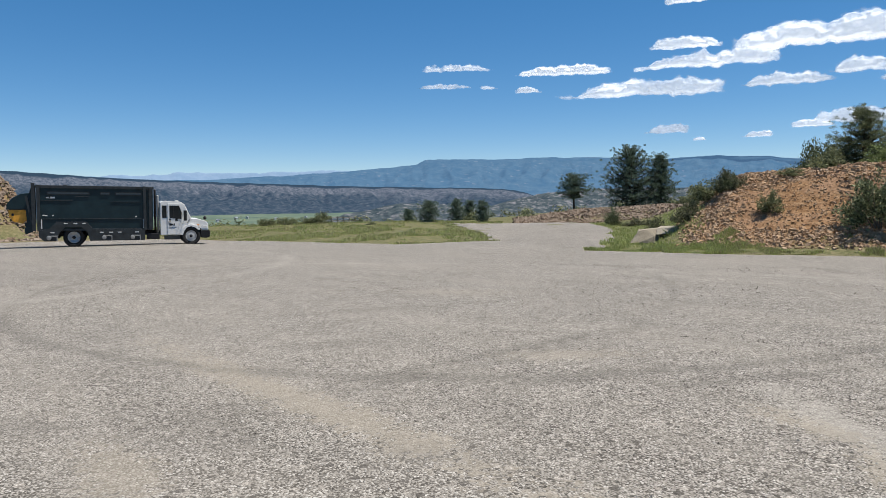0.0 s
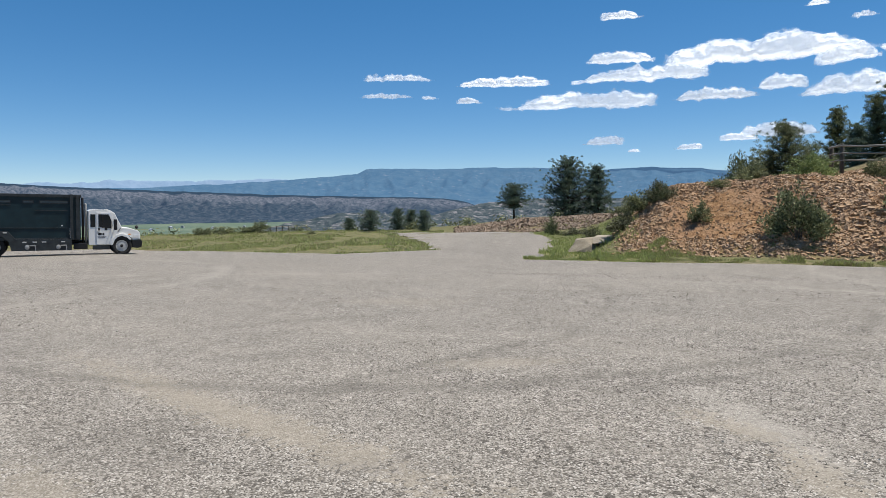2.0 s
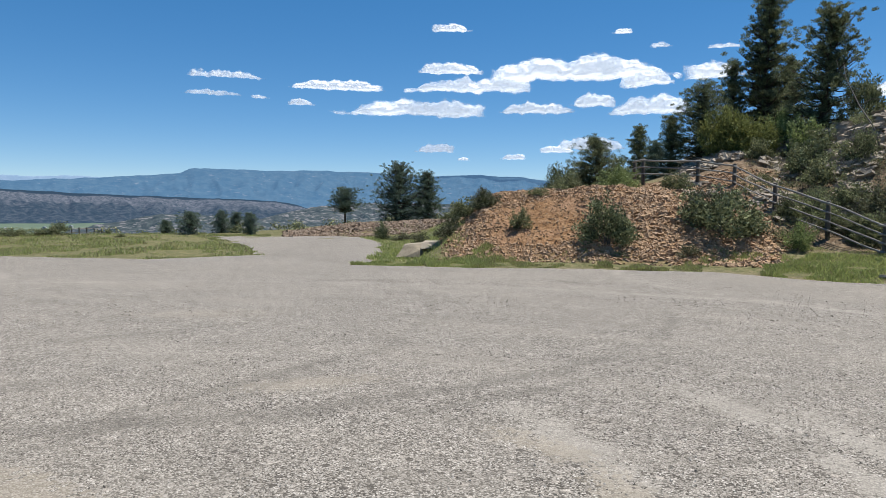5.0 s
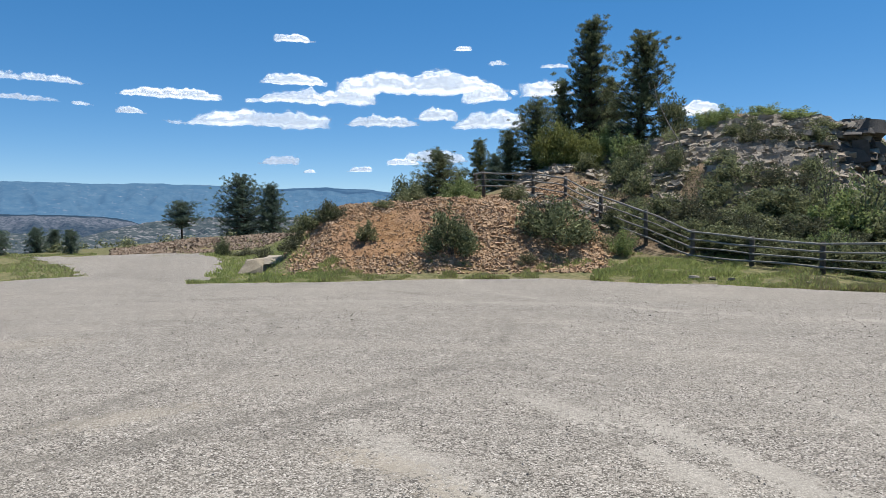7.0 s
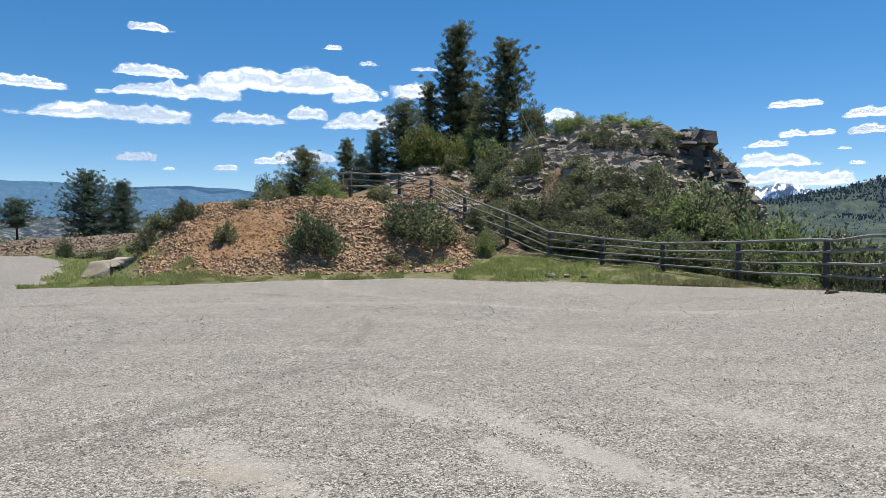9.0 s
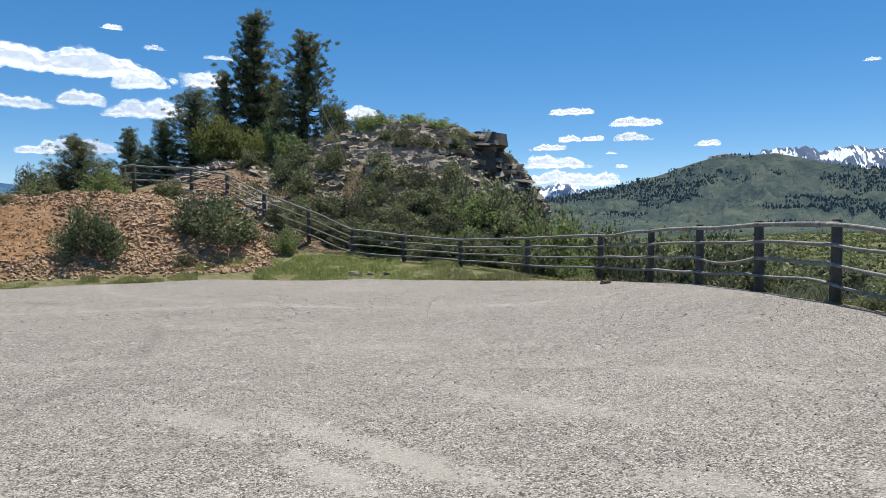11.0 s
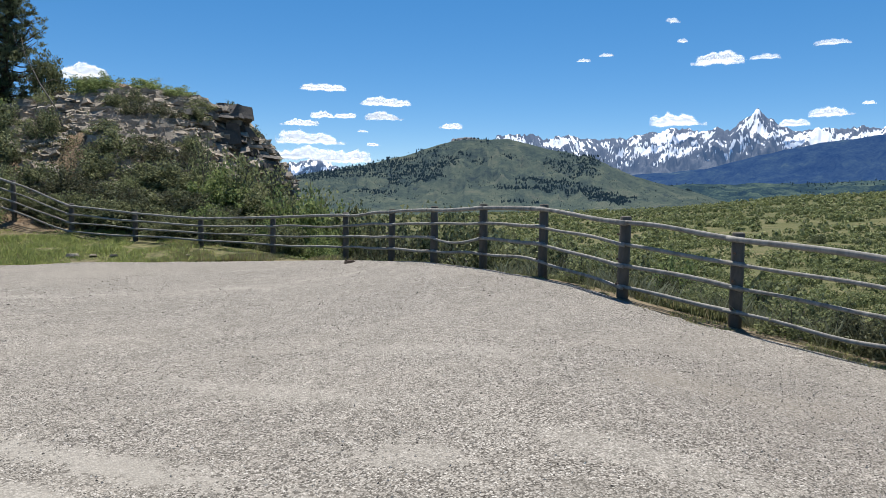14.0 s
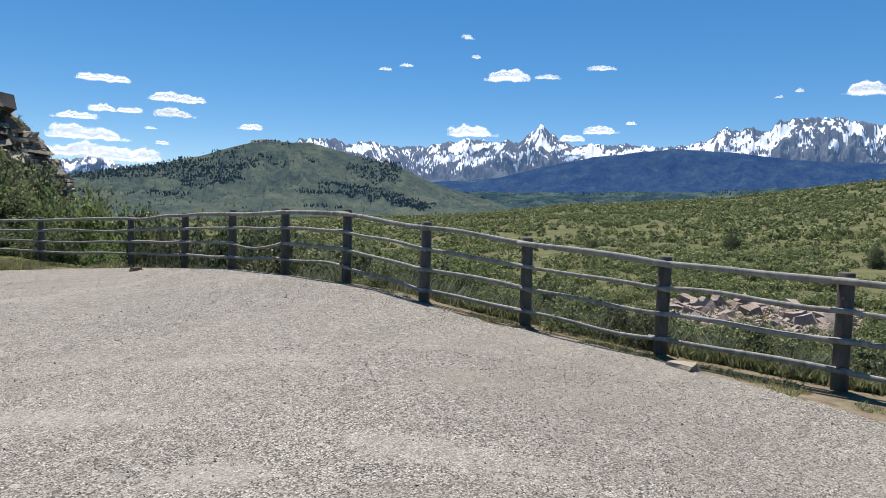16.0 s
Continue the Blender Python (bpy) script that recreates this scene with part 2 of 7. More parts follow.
SLOPES_H = {-0.5: [(24.5, -0.2), (26.5, 0.2), (29, 1.25), (33, 3.0), (38, 4.9), (44, 6.2), (50, 6), (70, 1), (5000, -50)], 4: [(24.5, -0.1), (27, 0.25), (29, 1.0), (33, 3.4), (38, 5.7), (42, 6.4), (50, 6), (70, 1), (5000, -50)],
            8: [(24, -0.15), (25.5, -0.05), (28, 0.8), (32, 3.3), (37, 6.1), (41, 7.5), (50, 7), (65, 2), (5000, -50)], 14: [(23.5, -0.15), (26, 0.1), (30, 2), (34, 4.3), (38, 6.3), (40, 6.9), (46, 6.5), (55, 2), (80, -5), (5000, -50)],
            17.2: [(22.6, -0.25), (25, -0.2), (29, 0.8), (33, 2.3), (36.6, 3.2), (38, 5.7), (40, 6.1), (44, 5.8), (50, 1), (80, -6), (5000, -50)],
            19.6: [(22, -0.25), (25, -0.4), (32, 0.4), (38.8, 1.4), (40.3, 4.1), (43, 4.4), (46, 1), (80, -6), (5000, -50)], 21.7: [(21.5, -0.35), (28, -0.9), (41.5, -0.4), (42.6, 2.3), (45, 2.4), (48, -2), (80, -7), (5000, -50)]}
SLOPES_E = {23: [(20.5, -0.35), (28, -1.6), (45, -3), (80, -7), (300, -25), (1000, -30), (5000, -50)], 30: [(17.5, -0.15), (22, -2), (40, -4), (100, -9), (300, -25), (1000, -30), (5000, -50)],
            46: [(12, 0.05), (20, -1.8), (40, -4), (100, -8), (250, -14), (900, -18), (1300, -30), (5000, -30)], 54: [(11, -0.2), (20, -1.9), (40, -4), (100, -7.5), (200, -9), (900, -9), (1300, -25), (5000, -30)],
            61: [(10, -0.4), (20, -2), (40, -3.6), (100, -6.5), (200, -7), (900, 5), (1300, -10), (5000, -30)], 66: [(9.8, -0.45), (20, -2), (40, -3.4), (100, -6), (200, -6), (900, 10.7), (1300, -5), (5000, -30)],
            74: [(9.6, -0.5), (20, -1.9), (30, -2.4), (60, -4.5), (140, -6), (900, 21.5), (1300, 5), (5000, -30)], 84: [(9.4, -0.6), (20, -1.9), (30, -2.4), (60, -4), (140, -4), (900, 44), (1300, 30), (5000, 0)],
            100: [(9.2, -0.7), (20, -2), (60, -4), (140, -3), (900, 60), (5000, 60)], 180: [(45, -0.8), (120, -1), (600, -5), (5000, -5)]}
SLOPES = {**SLOPES_W, **SLOPES_M, **SLOPES_H, **SLOPES_E}
HEADINGS = sorted(SLOPES)
RIM_A, RIM_D, RIM_Z = np.array(RIM).T
# the level shelf that carries the lot and the fence
SHELF_D = np.maximum(RIM_D, np.interp(RIM_A, [40, 45, 50, 57.7, 68.5, 80.8, 95, 120], [0, 11.6, 10.9, 10.2, 9.5, 8.8, 8.6, 10]))


def base_height(az, d):
    """Smooth height of the land at a heading (degrees) and a distance."""
    az, d = np.asarray(az, float), np.asarray(d, float)
    de, ze = np.interp(az, RIM_A, SHELF_D), np.interp(az, RIM_A, RIM_Z)
    inside = ze * np.clip(d / de, 0, 1) ** 1.5
    rows = [np.interp(d, [p[0] for p in SLOPES[k]], [p[1] for p in SLOPES[k]]) for k in HEADINGS]
    j = np.clip(np.searchsorted(HEADINGS, az, side="right") - 1, 0, len(HEADINGS) - 2)
    ks = np.array(HEADINGS, float)
    t = (az - ks[j]) / (ks[j + 1] - ks[j])
    t = np.clip(t, 0, 1)
    rows = np.array(rows)
    idx = np.indices(d.shape)
    out = rows[(j, *idx)] * (1 - t) + rows[(j + 1, *idx)] * t
    w = smooth(0, 1, (d - de) / np.maximum(1.6, 0.05 * d))
    return inside * (1 - w) + out * w


def hill_weight(az, d):
    """Where the rocky hill stands."""
    return smooth(-9, -2, az) * (1 - smooth(21.5, 23, az)) * smooth(26.5, 30, d) * (1 - smooth(56, 70, d))


def mound_weight(az, d):
    return smooth(-28.5, -26, az) * (1 - smooth(-4, 0, az)) * smooth(23, 24.5, d) * (1 - smooth(33, 36, d))


def west_bank(az, d):
    """A bank of broken rock beyond the parked truck."""
    return (1 - smooth(-80.5, -78.4, az)) * smooth(-100, -92, az) * smooth(55, 62, d) * (1 - smooth(74, 90, d))


def bare_patch(az, d):
    """Bare stony ground below the fence."""
    return smooth(68.5, 70.5, az) * (1 - smooth(81, 84, az)) * smooth(22, 24.5, d) * (1 - smooth(36, 40, d))


def land(az, d):
    z = base_height(az, d) + west_bank(az, d) * (4.3 + 2.0 * fbm(az * 0.9, d * 0.2, 3, 41))
    x, y = d * np.sin(np.radians(az)), d * np.cos(np.radians(az))
    de = np.interp(az, RIM_A, RIM_D)
    out = smooth(0.5, 4, d - de)
    z = z + 0.02 * fbm(x * 0.35, y * 0.35, 3, 3) * smooth(3, 8, d)
    hw, mw = hill_weight(az, d), mound_weight(az, d)
    z = z + out * 0.3 * fbm(x * 0.4, y * 0.4, 4, 5) * (1 - hw) * smooth(20, 60, d)
    z = z + mw * (0.5 * fbm(x * 0.45, y * 0.45, 4, 9) + 0.16 * fbm(x * 2.2, y * 2.2, 2, 12))
    # layered ledges on the rocky hill
    rough = hw * (1.1 * fbm(x * 0.3, y * 0.3, 4, 21))
    z = z + rough
    step = 0.55
    zz = (z + 0.25 * fbm(x * 0.5, y * 0.5, 2, 25)) / step
    ledge = (np.floor(zz) + smooth(0.55, 0.95, zz - np.floor(zz))) * step
    z = z + hw * smooth(8, 17, az) * 0.75 * (ledge - zz * step)
    # rolling ground far away
    z = z + smooth(150, 500, d) * 7 * fbm(x * 0.006, y * 0.006, 4, 33) + smooth(40, 120, d) * 1.2 * fbm(x * 0.03, y * 0.03, 3, 34) * out
    return z


def ground_z(x, y):
    return float(land(np.array([math.degrees(math.atan2(x, y))]), np.array([math.hypot(x, y)]))[0])


def rim_noise(az):
    a = np.radians(az)
    return 0.9 * fbm(np.sin(a) * 14 + 40, np.cos(a) * 14 + 40, 4, 55)


def road_sides(d):
    """Headings of the road's ragged left and right sides."""
    left = np.interp(d, [28, 33, 45, 60], [-44, -42.5, -44.5, -47.5]) + 1.5 * fbm(d * 0.5, d * 0 + 3, 4, 61)
    right = np.interp(d, [22, 25, 33, 45, 60], [-36.5, -34.5, -33.2, -33.2, -35.5]) + 1.5 * fbm(d * 0.5, d * 0 + 9, 4, 62)
    return left, right


def on_gravel(az, d):
    """The lot and the road that leaves it."""
    lot = d < np.interp(az, RIM_A, RIM_D) + rim_noise(az) * smooth(30, 10, az)
    left, right = road_sides(d)
    return lot | ((d > 20) & (d < 57) & (az > left) & (az < right))


def zone_material():
    """Bare soil, grass, rubble and scrub, laid out by three stored masks."""
    m, nt, ln, b = material("land", 0.95, gloss=0.05)
    v = coords(nt)
    at = nt.new("ShaderNodeVertexColor")
    at.layer_name = "zone"
    sp = nt.new("ShaderNodeSeparateColor")
    ln.new(at.outputs["Color"], sp.inputs[0])
    n1, n2, n3 = noise_tex(nt, ln, v, 0.7, 6), noise_tex(nt, ln, v, 5.0, 6, 0.65), noise_tex(nt, ln, v, 0.02, 7, 0.62)
    n4 = noise_tex(nt, ln, v, 0.12, 6, 0.65)
    n5 = noise_tex(nt, ln, v, 4.2, 8, 0.8)
    soil = ramp(nt, ln, n2, [(0.3, (0.1, 0.08, 0.055)), (0.55, (0.19, 0.153, 0.108)), (0.75, (0.26, 0.215, 0.158))])
    grass = ramp(nt, ln, n5, [(0.38, (0.036, 0.0468, 0.0144)), (0.48, (0.0864, 0.1008, 0.036)), (0.55, (0.144, 0.1368, 0.0612)), (0.64, (0.2304, 0.1944, 0.1152))])
    grass = mixc(nt, ln, maths(nt, ln, 'MULTIPLY', n2, 0.5), grass, soil)
    rubble = ramp(nt, ln, n2, [(0.28, (0.0864, 0.0468, 0.0252)), (0.5, (0.216, 0.1224, 0.0612)), (0.7, (0.3168, 0.216, 0.1296))])
    bare = ramp(nt, ln, n1, [(0.3, (0.2, 0.115, 0.066)), (0.7, (0.27, 0.17, 0.105))])
    rubble = mixc(nt, ln, ramp(nt, ln, n1, [(0.45, (0, 0, 0)), (0.6, (1, 1, 1))]), rubble, bare)
    scrub = mixc(nt, ln, 0.5, ramp(nt, ln, n3, [(0.35, (0.0396, 0.05184, 0.02016)), (0.5, (0.072, 0.0828, 0.036)), (0.65, (0.1188, 0.108, 0.0576))]), ramp(nt, ln, n4, [(0.38, (0.0432, 0.05184, 0.02016)), (0.52, (0.0936, 0.0972, 0.0432)), (0.64, (0.1872, 0.144, 0.09))]))
    c = mixc(nt, ln, sp.outputs[0], soil, grass)
    c = mixc(nt, ln, sp.outputs[1], c, rubble)
    scrub = mixc(nt, ln, 0.3, scrub, grass)
    c = mixc(nt, ln, sp.outputs[2], c, scrub)
    stony = ramp(nt, ln, n5, [(0.38, (0.0432, 0.036, 0.02736)), (0.5, (0.144, 0.1188, 0.0864)), (0.62, (0.2736, 0.2232, 0.1656))])
    c = mixc(nt, ln, at.outputs["Alpha"], c, mixc(nt, ln, 0.3, stony, rubble))
    ln.new(c, b.inputs["Base Color"])
    bump(nt, ln, b, n2, 0.7, 0.12)
    return m


# swept dust, bare tan sand and knots of loose dark stones on the lot: two ends, half width, colour, amount
pale, sand, loose, scuffed = (0.3, 0.278, 0.243), (0.255, 0.224, 0.178), (0.095, 0.087, 0.075), (0.15, 0.132, 0.113)
STREAKS = [
    (0.0, 5.75, 1.3, 3.9, 0.2, pale, 0.95), (0.02, 4.95, 0.52, 4.0, 0.17, pale, 0.9), (-2.05, 4.85, -0.9, 3.75, 0.24, pale, 0.85), (-0.95, 6.15, -0.15, 5.35, 0.24, pale, 0.7),
    (-7.0, 2.05, -2.3, 2.05, 0.26, sand, 0.95), (-1.95, 4.28, -1.25, 3.98, 0.17, sand, 0.9), (-1.2, 3.8, -0.65, 3.3, 0.2, sand, 0.9), (-4.65, 0.58, -3.7, 0.5, 0.24, sand, 0.7),
    (2.15, 3.98, 2.52, 3.35, 0.22, pale, 0.7), (-4.78, 2.9, -4.45, 6.0, 0.15, loose, 0.7), (-3.65, 3.6, -3.38, 4.45, 0.2, loose, 0.65), (-2.8, 4.35, -1.95, 5.9, 0.15, loose, 0.55),
    (-5.0, 0.9, -4.3, 1.6, 0.4, loose, 0.45), (-4.45, 4.3, -3.65, 5.25, 0.26, sand, 0.6), (-6.5, 3.1, -5.9, 3.7, 0.3, loose, 0.45), (3.2, 3.6, 3.9, 2.2, 0.3, pale, 0.55),
    (1.6, 6.4, 2.7, 5.0, 0.25, pale, 0.5), (3.4, 6.6, 4.6, 5.2, 0.3, pale, 0.45), (5.0, 4.2, 6.0, 2.6, 0.35, sand, 0.4), (-9.0, 7.0, -7.6, 8.2, 0.5, sand, 0.4),
    (-8.3, 4.4, -7.4, 6.4, 0.22, loose, 0.4),
    (4.6, 0.6, 6.4, 4.6, 1.3, scuffed, 0.5)]


def gravel_material():
    m, nt, ln, b = material("gravel", 0.9, gloss=0.12)
    v = coords(nt)
    cells = []
    for scale in (76.0, 30.0):
        vo = nt.new("ShaderNodeTexVoronoi")
        vo.inputs["Scale"].default_value = scale
        ln.new(v, vo.inputs["Vector"])
        sep = nt.new("ShaderNodeSeparateColor")
        ln.new(vo.outputs["Color"], sep.inputs[0])
        cells.append((vo.outputs["Distance"], sep.outputs[0], sep.outputs[1]))
    grain = noise_tex(nt, ln, v, 22, 8, 0.82)
    small = ramp(nt, ln, cells[0][1], [(0.0, (0.02, 0.018, 0.015)), (0.16, (0.05, 0.045, 0.039)), (0.2, (0.22, 0.2, 0.174)), (0.6, (0.285, 0.262, 0.23)), (0.82, (0.345, 0.319, 0.284)), (1.0, (0.53, 0.5, 0.455))])
    # shade in the gaps between the stones, painted as a dark rim of each cell
    small = mixc(nt, ln, ramp(nt, ln, cells[0][0], [(0.5, (0, 0, 0)), (0.66, (0.8, 0.8, 0.8))]), small, (0.04, 0.036, 0.031))
    large = ramp(nt, ln, cells[1][1], [(0.0, (0.03, 0.027, 0.023)), (0.5, (0.05, 0.045, 0.039)), (0.55, (0.24, 0.219, 0.19)), (1.0, (0.42, 0.39, 0.345))])
    inside = maths(nt, ln, 'LESS_THAN', cells[1][0], 0.42)
    chosen = maths(nt, ln, 'MULTIPLY', inside, maths(nt, ln, 'GREATER_THAN', cells[1][2], 0.84))
    stone = mixc(nt, ln, maths(nt, ln, 'MULTIPLY', chosen, 0.75), small, large)
    stone = mixc(nt, ln, 0.03, stone, ramp(nt, ln, grain, [(0.4, (0.05846, 0.05141, 0.04356)), (0.48, (0.2506, 0.2225, 0.1901)), (0.56, (0.3254, 0.2902, 0.2498)), (0.66, (0.5177, 0.4738, 0.4277))]))
    # knots of coarser stones, pale and dark
    vo = nt.new("ShaderNodeTexVoronoi")
    vo.inputs["Scale"].default_value = 11.0
    ln.new(v, vo.inputs["Vector"])
    sep = nt.new("ShaderNodeSeparateColor")
    ln.new(vo.outputs["Color"], sep.inputs[0])
    knot = maths(nt, ln, 'MULTIPLY', maths(nt, ln, 'LESS_THAN', vo.outputs["Distance"], 0.3), maths(nt, ln, 'GREATER_THAN', sep.outputs[1], 0.55))
    stone = mixc(nt, ln, maths(nt, ln, 'MULTIPLY', knot, 0.3), stone, ramp(nt, ln, sep.outputs[0], [(0.45, (0.05846, 0.05141, 0.04356)), (0.55, (0.5177, 0.4658, 0.4039))]))
    clot = ramp(nt, ln, noise_tex(nt, ln, v, 4.5, 7, 0.8), [(0.42, (0.1166, 0.1022, 0.08352)), (0.5, (0.2671, 0.2362, 0.198)), (0.58, (0.4176, 0.3766, 0.3247))])
    stone = mixc(nt, ln, 0.08, stone, clot)
    for scale, part_of, tone in ((7.5, 0.7, (0.045, 0.04, 0.035)), (15.0, 0.55, (0.04, 0.036, 0.031))):
        vo = nt.new("ShaderNodeTexVoronoi")
        vo.inputs["Scale"].default_value = scale
        ln.new(v, vo.inputs["Vector"])
        sep = nt.new("ShaderNodeSeparateColor")
        ln.new(vo.outputs["Color"], sep.inputs[0])
        fleck = maths(nt, ln, 'MULTIPLY', maths(nt, ln, 'LESS_THAN', vo.outputs["Distance"], maths(nt, ln, 'MULTIPLY', sep.outputs[2], 0.22)), maths(nt, ln, 'GREATER_THAN', sep.outputs[0], part_of))
        stone = mixc(nt, ln, maths(nt, ln, 'MULTIPLY', fleck, 0.8), stone, tone)
    lumps = ramp(nt, ln, noise_tex(nt, ln, v, 8.0, 5, 0.7), [(0.4, (1, 1, 1)), (0.5, (0, 0, 0))])
    stone = mixc(nt, ln, maths(nt, ln, 'MULTIPLY', lumps, 0.25), stone, (0.09, 0.082, 0.07))
    furrow = ramp(nt, ln, noise_tex(nt, ln, v, 1.7, 7, 0.75), [(0.36, (1, 1, 1)), (0.5, (0, 0, 0))])
    stone = mixc(nt, ln, maths(nt, ln, 'MULTIPLY', furrow, 0.3), stone, (0.13, 0.118, 0.1))
    big = noise_tex(nt, ln, v, 0.16, 5, 0.6)
    mid = noise_tex(nt, ln, v, 1.3, 5, 0.6)
    # finer, browner dust in drifts, and wheel tracks drawn out across the lot
    track = noise_tex(nt, ln, v, 0.5, 3, 0.5, (0.35, 2.2, 1))
    dust = ramp(nt, ln, maths(nt, ln, 'ADD', maths(nt, ln, 'MULTIPLY', big, 0.5), maths(nt, ln, 'MULTIPLY', track, 0.5)), [(0.45, (0, 0, 0)), (0.62, (1, 1, 1))])
    fines = ramp(nt, ln, mid, [(0.3, (0.24, 0.216, 0.182)), (0.7, (0.29, 0.263, 0.226))])
    c = mixc(nt, ln, maths(nt, ln, 'MULTIPLY', dust, 0.3), stone, fines)
    dark_drift = ramp(nt, ln, noise_tex(nt, ln, v, 0.8, 5, 0.65, (0.6, 1.6, 1)), [(0.5, (0, 0, 0)), (0.68, (1, 1, 1))])
    c = mixc(nt, ln, maths(nt, ln, 'MULTIPLY', dark_drift, 0.2), c, (0.12, 0.109, 0.093))
    frayed = maths(nt, ln, 'ADD', noise_tex(nt, ln, v, 2.6, 6, 0.65), maths(nt, ln, 'MULTIPLY', maths(nt, ln, 'SUBTRACT', cells[1][2], 0.5), 0.45))
    for x0, y0, x1, y1, width, col, amount in STREAKS:
        place = nt.new("ShaderNodeMapping")
        place.vector_type = 'TEXTURE'
        place.inputs["Location"].default_value = ((x0 + x1) / 2, (y0 + y1) / 2, 0)
        place.inputs["Rotation"].default_value = (0, 0, math.atan2(y1 - y0, x1 - x0))
        place.inputs["Scale"].default_value = (math.hypot(x1 - x0, y1 - y0) * 0.58, width * 0.85, 1000)
        ln.new(v, place.inputs["Vector"])
        reach = nt.new("ShaderNodeVectorMath")
        reach.operation = 'LENGTH'
        ln.new(place.outputs["Vector"], reach.inputs[0])
        inside_ = maths(nt, ln, 'SUBTRACT', maths(nt, ln, 'ADD', 1.12, maths(nt, ln, 'MULTIPLY', maths(nt, ln, 'SUBTRACT', frayed, 0.5), 2.2)), reach.outputs["Value"])
        c = mixc(nt, ln, maths(nt, ln, 'MULTIPLY', maths(nt, ln, 'MULTIPLY', inside_, 2.2, True), amount * 0.62), c, col)
    # wheel marks that turn in wide arcs over the lot
    for cx, cy, rad, width, col, amount in ((-9.9, 9.3, 8.2, 0.2, loose, 0.5), (-9.9, 9.3, 10.0, 0.2, (0.16, 0.146, 0.128), 0.35), (-14.4, 5.0, 10.1, 0.14, loose, 0.4), (4.0, 22.0, 9.0, 0.3, pale, 0.5), (-25.0, 0.0, 12.0, 0.4, pale, 0.5),
                                            (-3.0, -8.0, 20.0, 0.35, (0.167, 0.153, 0.135), 0.35), (-3.0, -8.0, 22.0, 0.35, pale, 0.4)):
        away = nt.new("ShaderNodeVectorMath")
        away.operation = 'DISTANCE'
        flat = nt.new("ShaderNodeVectorMath")
        flat.operation = 'MULTIPLY'
        flat.inputs[1].default_value = (1, 1, 0)
        ln.new(v, flat.inputs[0])
        ln.new(flat.outputs["Vector"], away.inputs[0])
        away.inputs[1].default_value = (cx, cy, 0)
        off = maths(nt, ln, 'ABSOLUTE', maths(nt, ln, 'SUBTRACT', maths(nt, ln, 'ADD', away.outputs["Value"], maths(nt, ln, 'MULTIPLY', maths(nt, ln, 'SUBTRACT', mid, 0.5), 0.5)), rad))
        band = maths(nt, ln, 'SUBTRACT', 1.0, maths(nt, ln, 'DIVIDE', off, width), True)
        patch = ramp(nt, ln, noise_tex(nt, ln, v, 0.55, 4, 0.6), [(0.36, (0, 0, 0)), (0.52, (1, 1, 1))])
        c = mixc(nt, ln, maths(nt, ln, 'MULTIPLY', maths(nt, ln, 'MULTIPLY', band, patch), amount * 0.8), c, col)
    ln.new(c, b.inputs["Base Color"])
    h = maths(nt, ln, 'ADD', maths(nt, ln, 'SUBTRACT', 1.0, cells[0][0]), maths(nt, ln, 'MULTIPLY', maths(nt, ln, 'MULTIPLY', maths(nt, ln, 'SUBTRACT', 1.0, cells[1][0]), chosen), 1.5))
    bump(nt, ln, b, maths(nt, ln, 'ADD', h, maths(nt, ln, 'MULTIPLY', grain, 0.8)), 0.6, 0.008)
    return m


# posts along the rim of the lot, then up over the mound: x, y, foot, height
POSTS = [(8.3, -6.6, -0.3, 1.27), (8.35, -4.6, -0.28, 1.27), (8.4, -2.6, -0.25, 1.27), (8.42, -0.6, -0.22, 1.27), (8.41, 1.36, -0.2, 1.27), (8.56, 3.38, -0.18, 1.27), (8.48, 5.35, -0.07, 1.29), (8.12, 7.0, 0.1, 1.28),
         (8.5, 9.18, 0.27, 1.25), (8.6, 11.06, 0.25, 1.24), (8.6, 12.9, 0.16, 1.24), (8.77, 15.15, 0.04, 1.24), (8.87, 18.02, -0.14, 1.25),
         (7.65, 20.7, -0.2, 1.15), (5.97, 22.8, -0.12, 0.95), (4.3, 24.67, -0.07, 1.02), (2.56, 26.3, 0.0, 1.17), (0.96, 27.44, 0.66, 1.27), (-0.8, 29.24, 1.32, 1.32),
         (-2.45, 31.66, 2.22, 1.34), (-4.0, 32.0, 2.56, 1.25), (-6.4, 32.1, 2.67, 1.25), (-7.08, 33.5, 2.67, 1.26)]
FENCE_A, FENCE_D = np.array(sorted((math.degrees(math.atan2(p[0], p[1])), math.hypot(p[0], p[1])) for p in POSTS[:14])).T
LAND, GRAVEL = zone_material(), gravel_material()

AZ = np.concatenate([np.arange(-180, -95, 2.5), np.arange(-95, 100, 0.4), np.arange(100, 180.1, 2.5)])
RAD = [0.4]  # a vertex at the centre is put before it
while RAD[-1] < 20:
    RAD.append(RAD[-1] * 1.05)
RAD = np.concatenate([[0.0], RAD[:-1], np.arange(20, 46, 0.31), 46 * 1.045 ** np.arange(0, 110)])
RAD = RAD[RAD < 4900]
GA, GD = np.meshgrid(AZ, RAD, indexing="ij")
GZ = land(GA, GD)
GX, GY = GD * np.sin(np.radians(GA)), GD * np.cos(np.radians(GA))


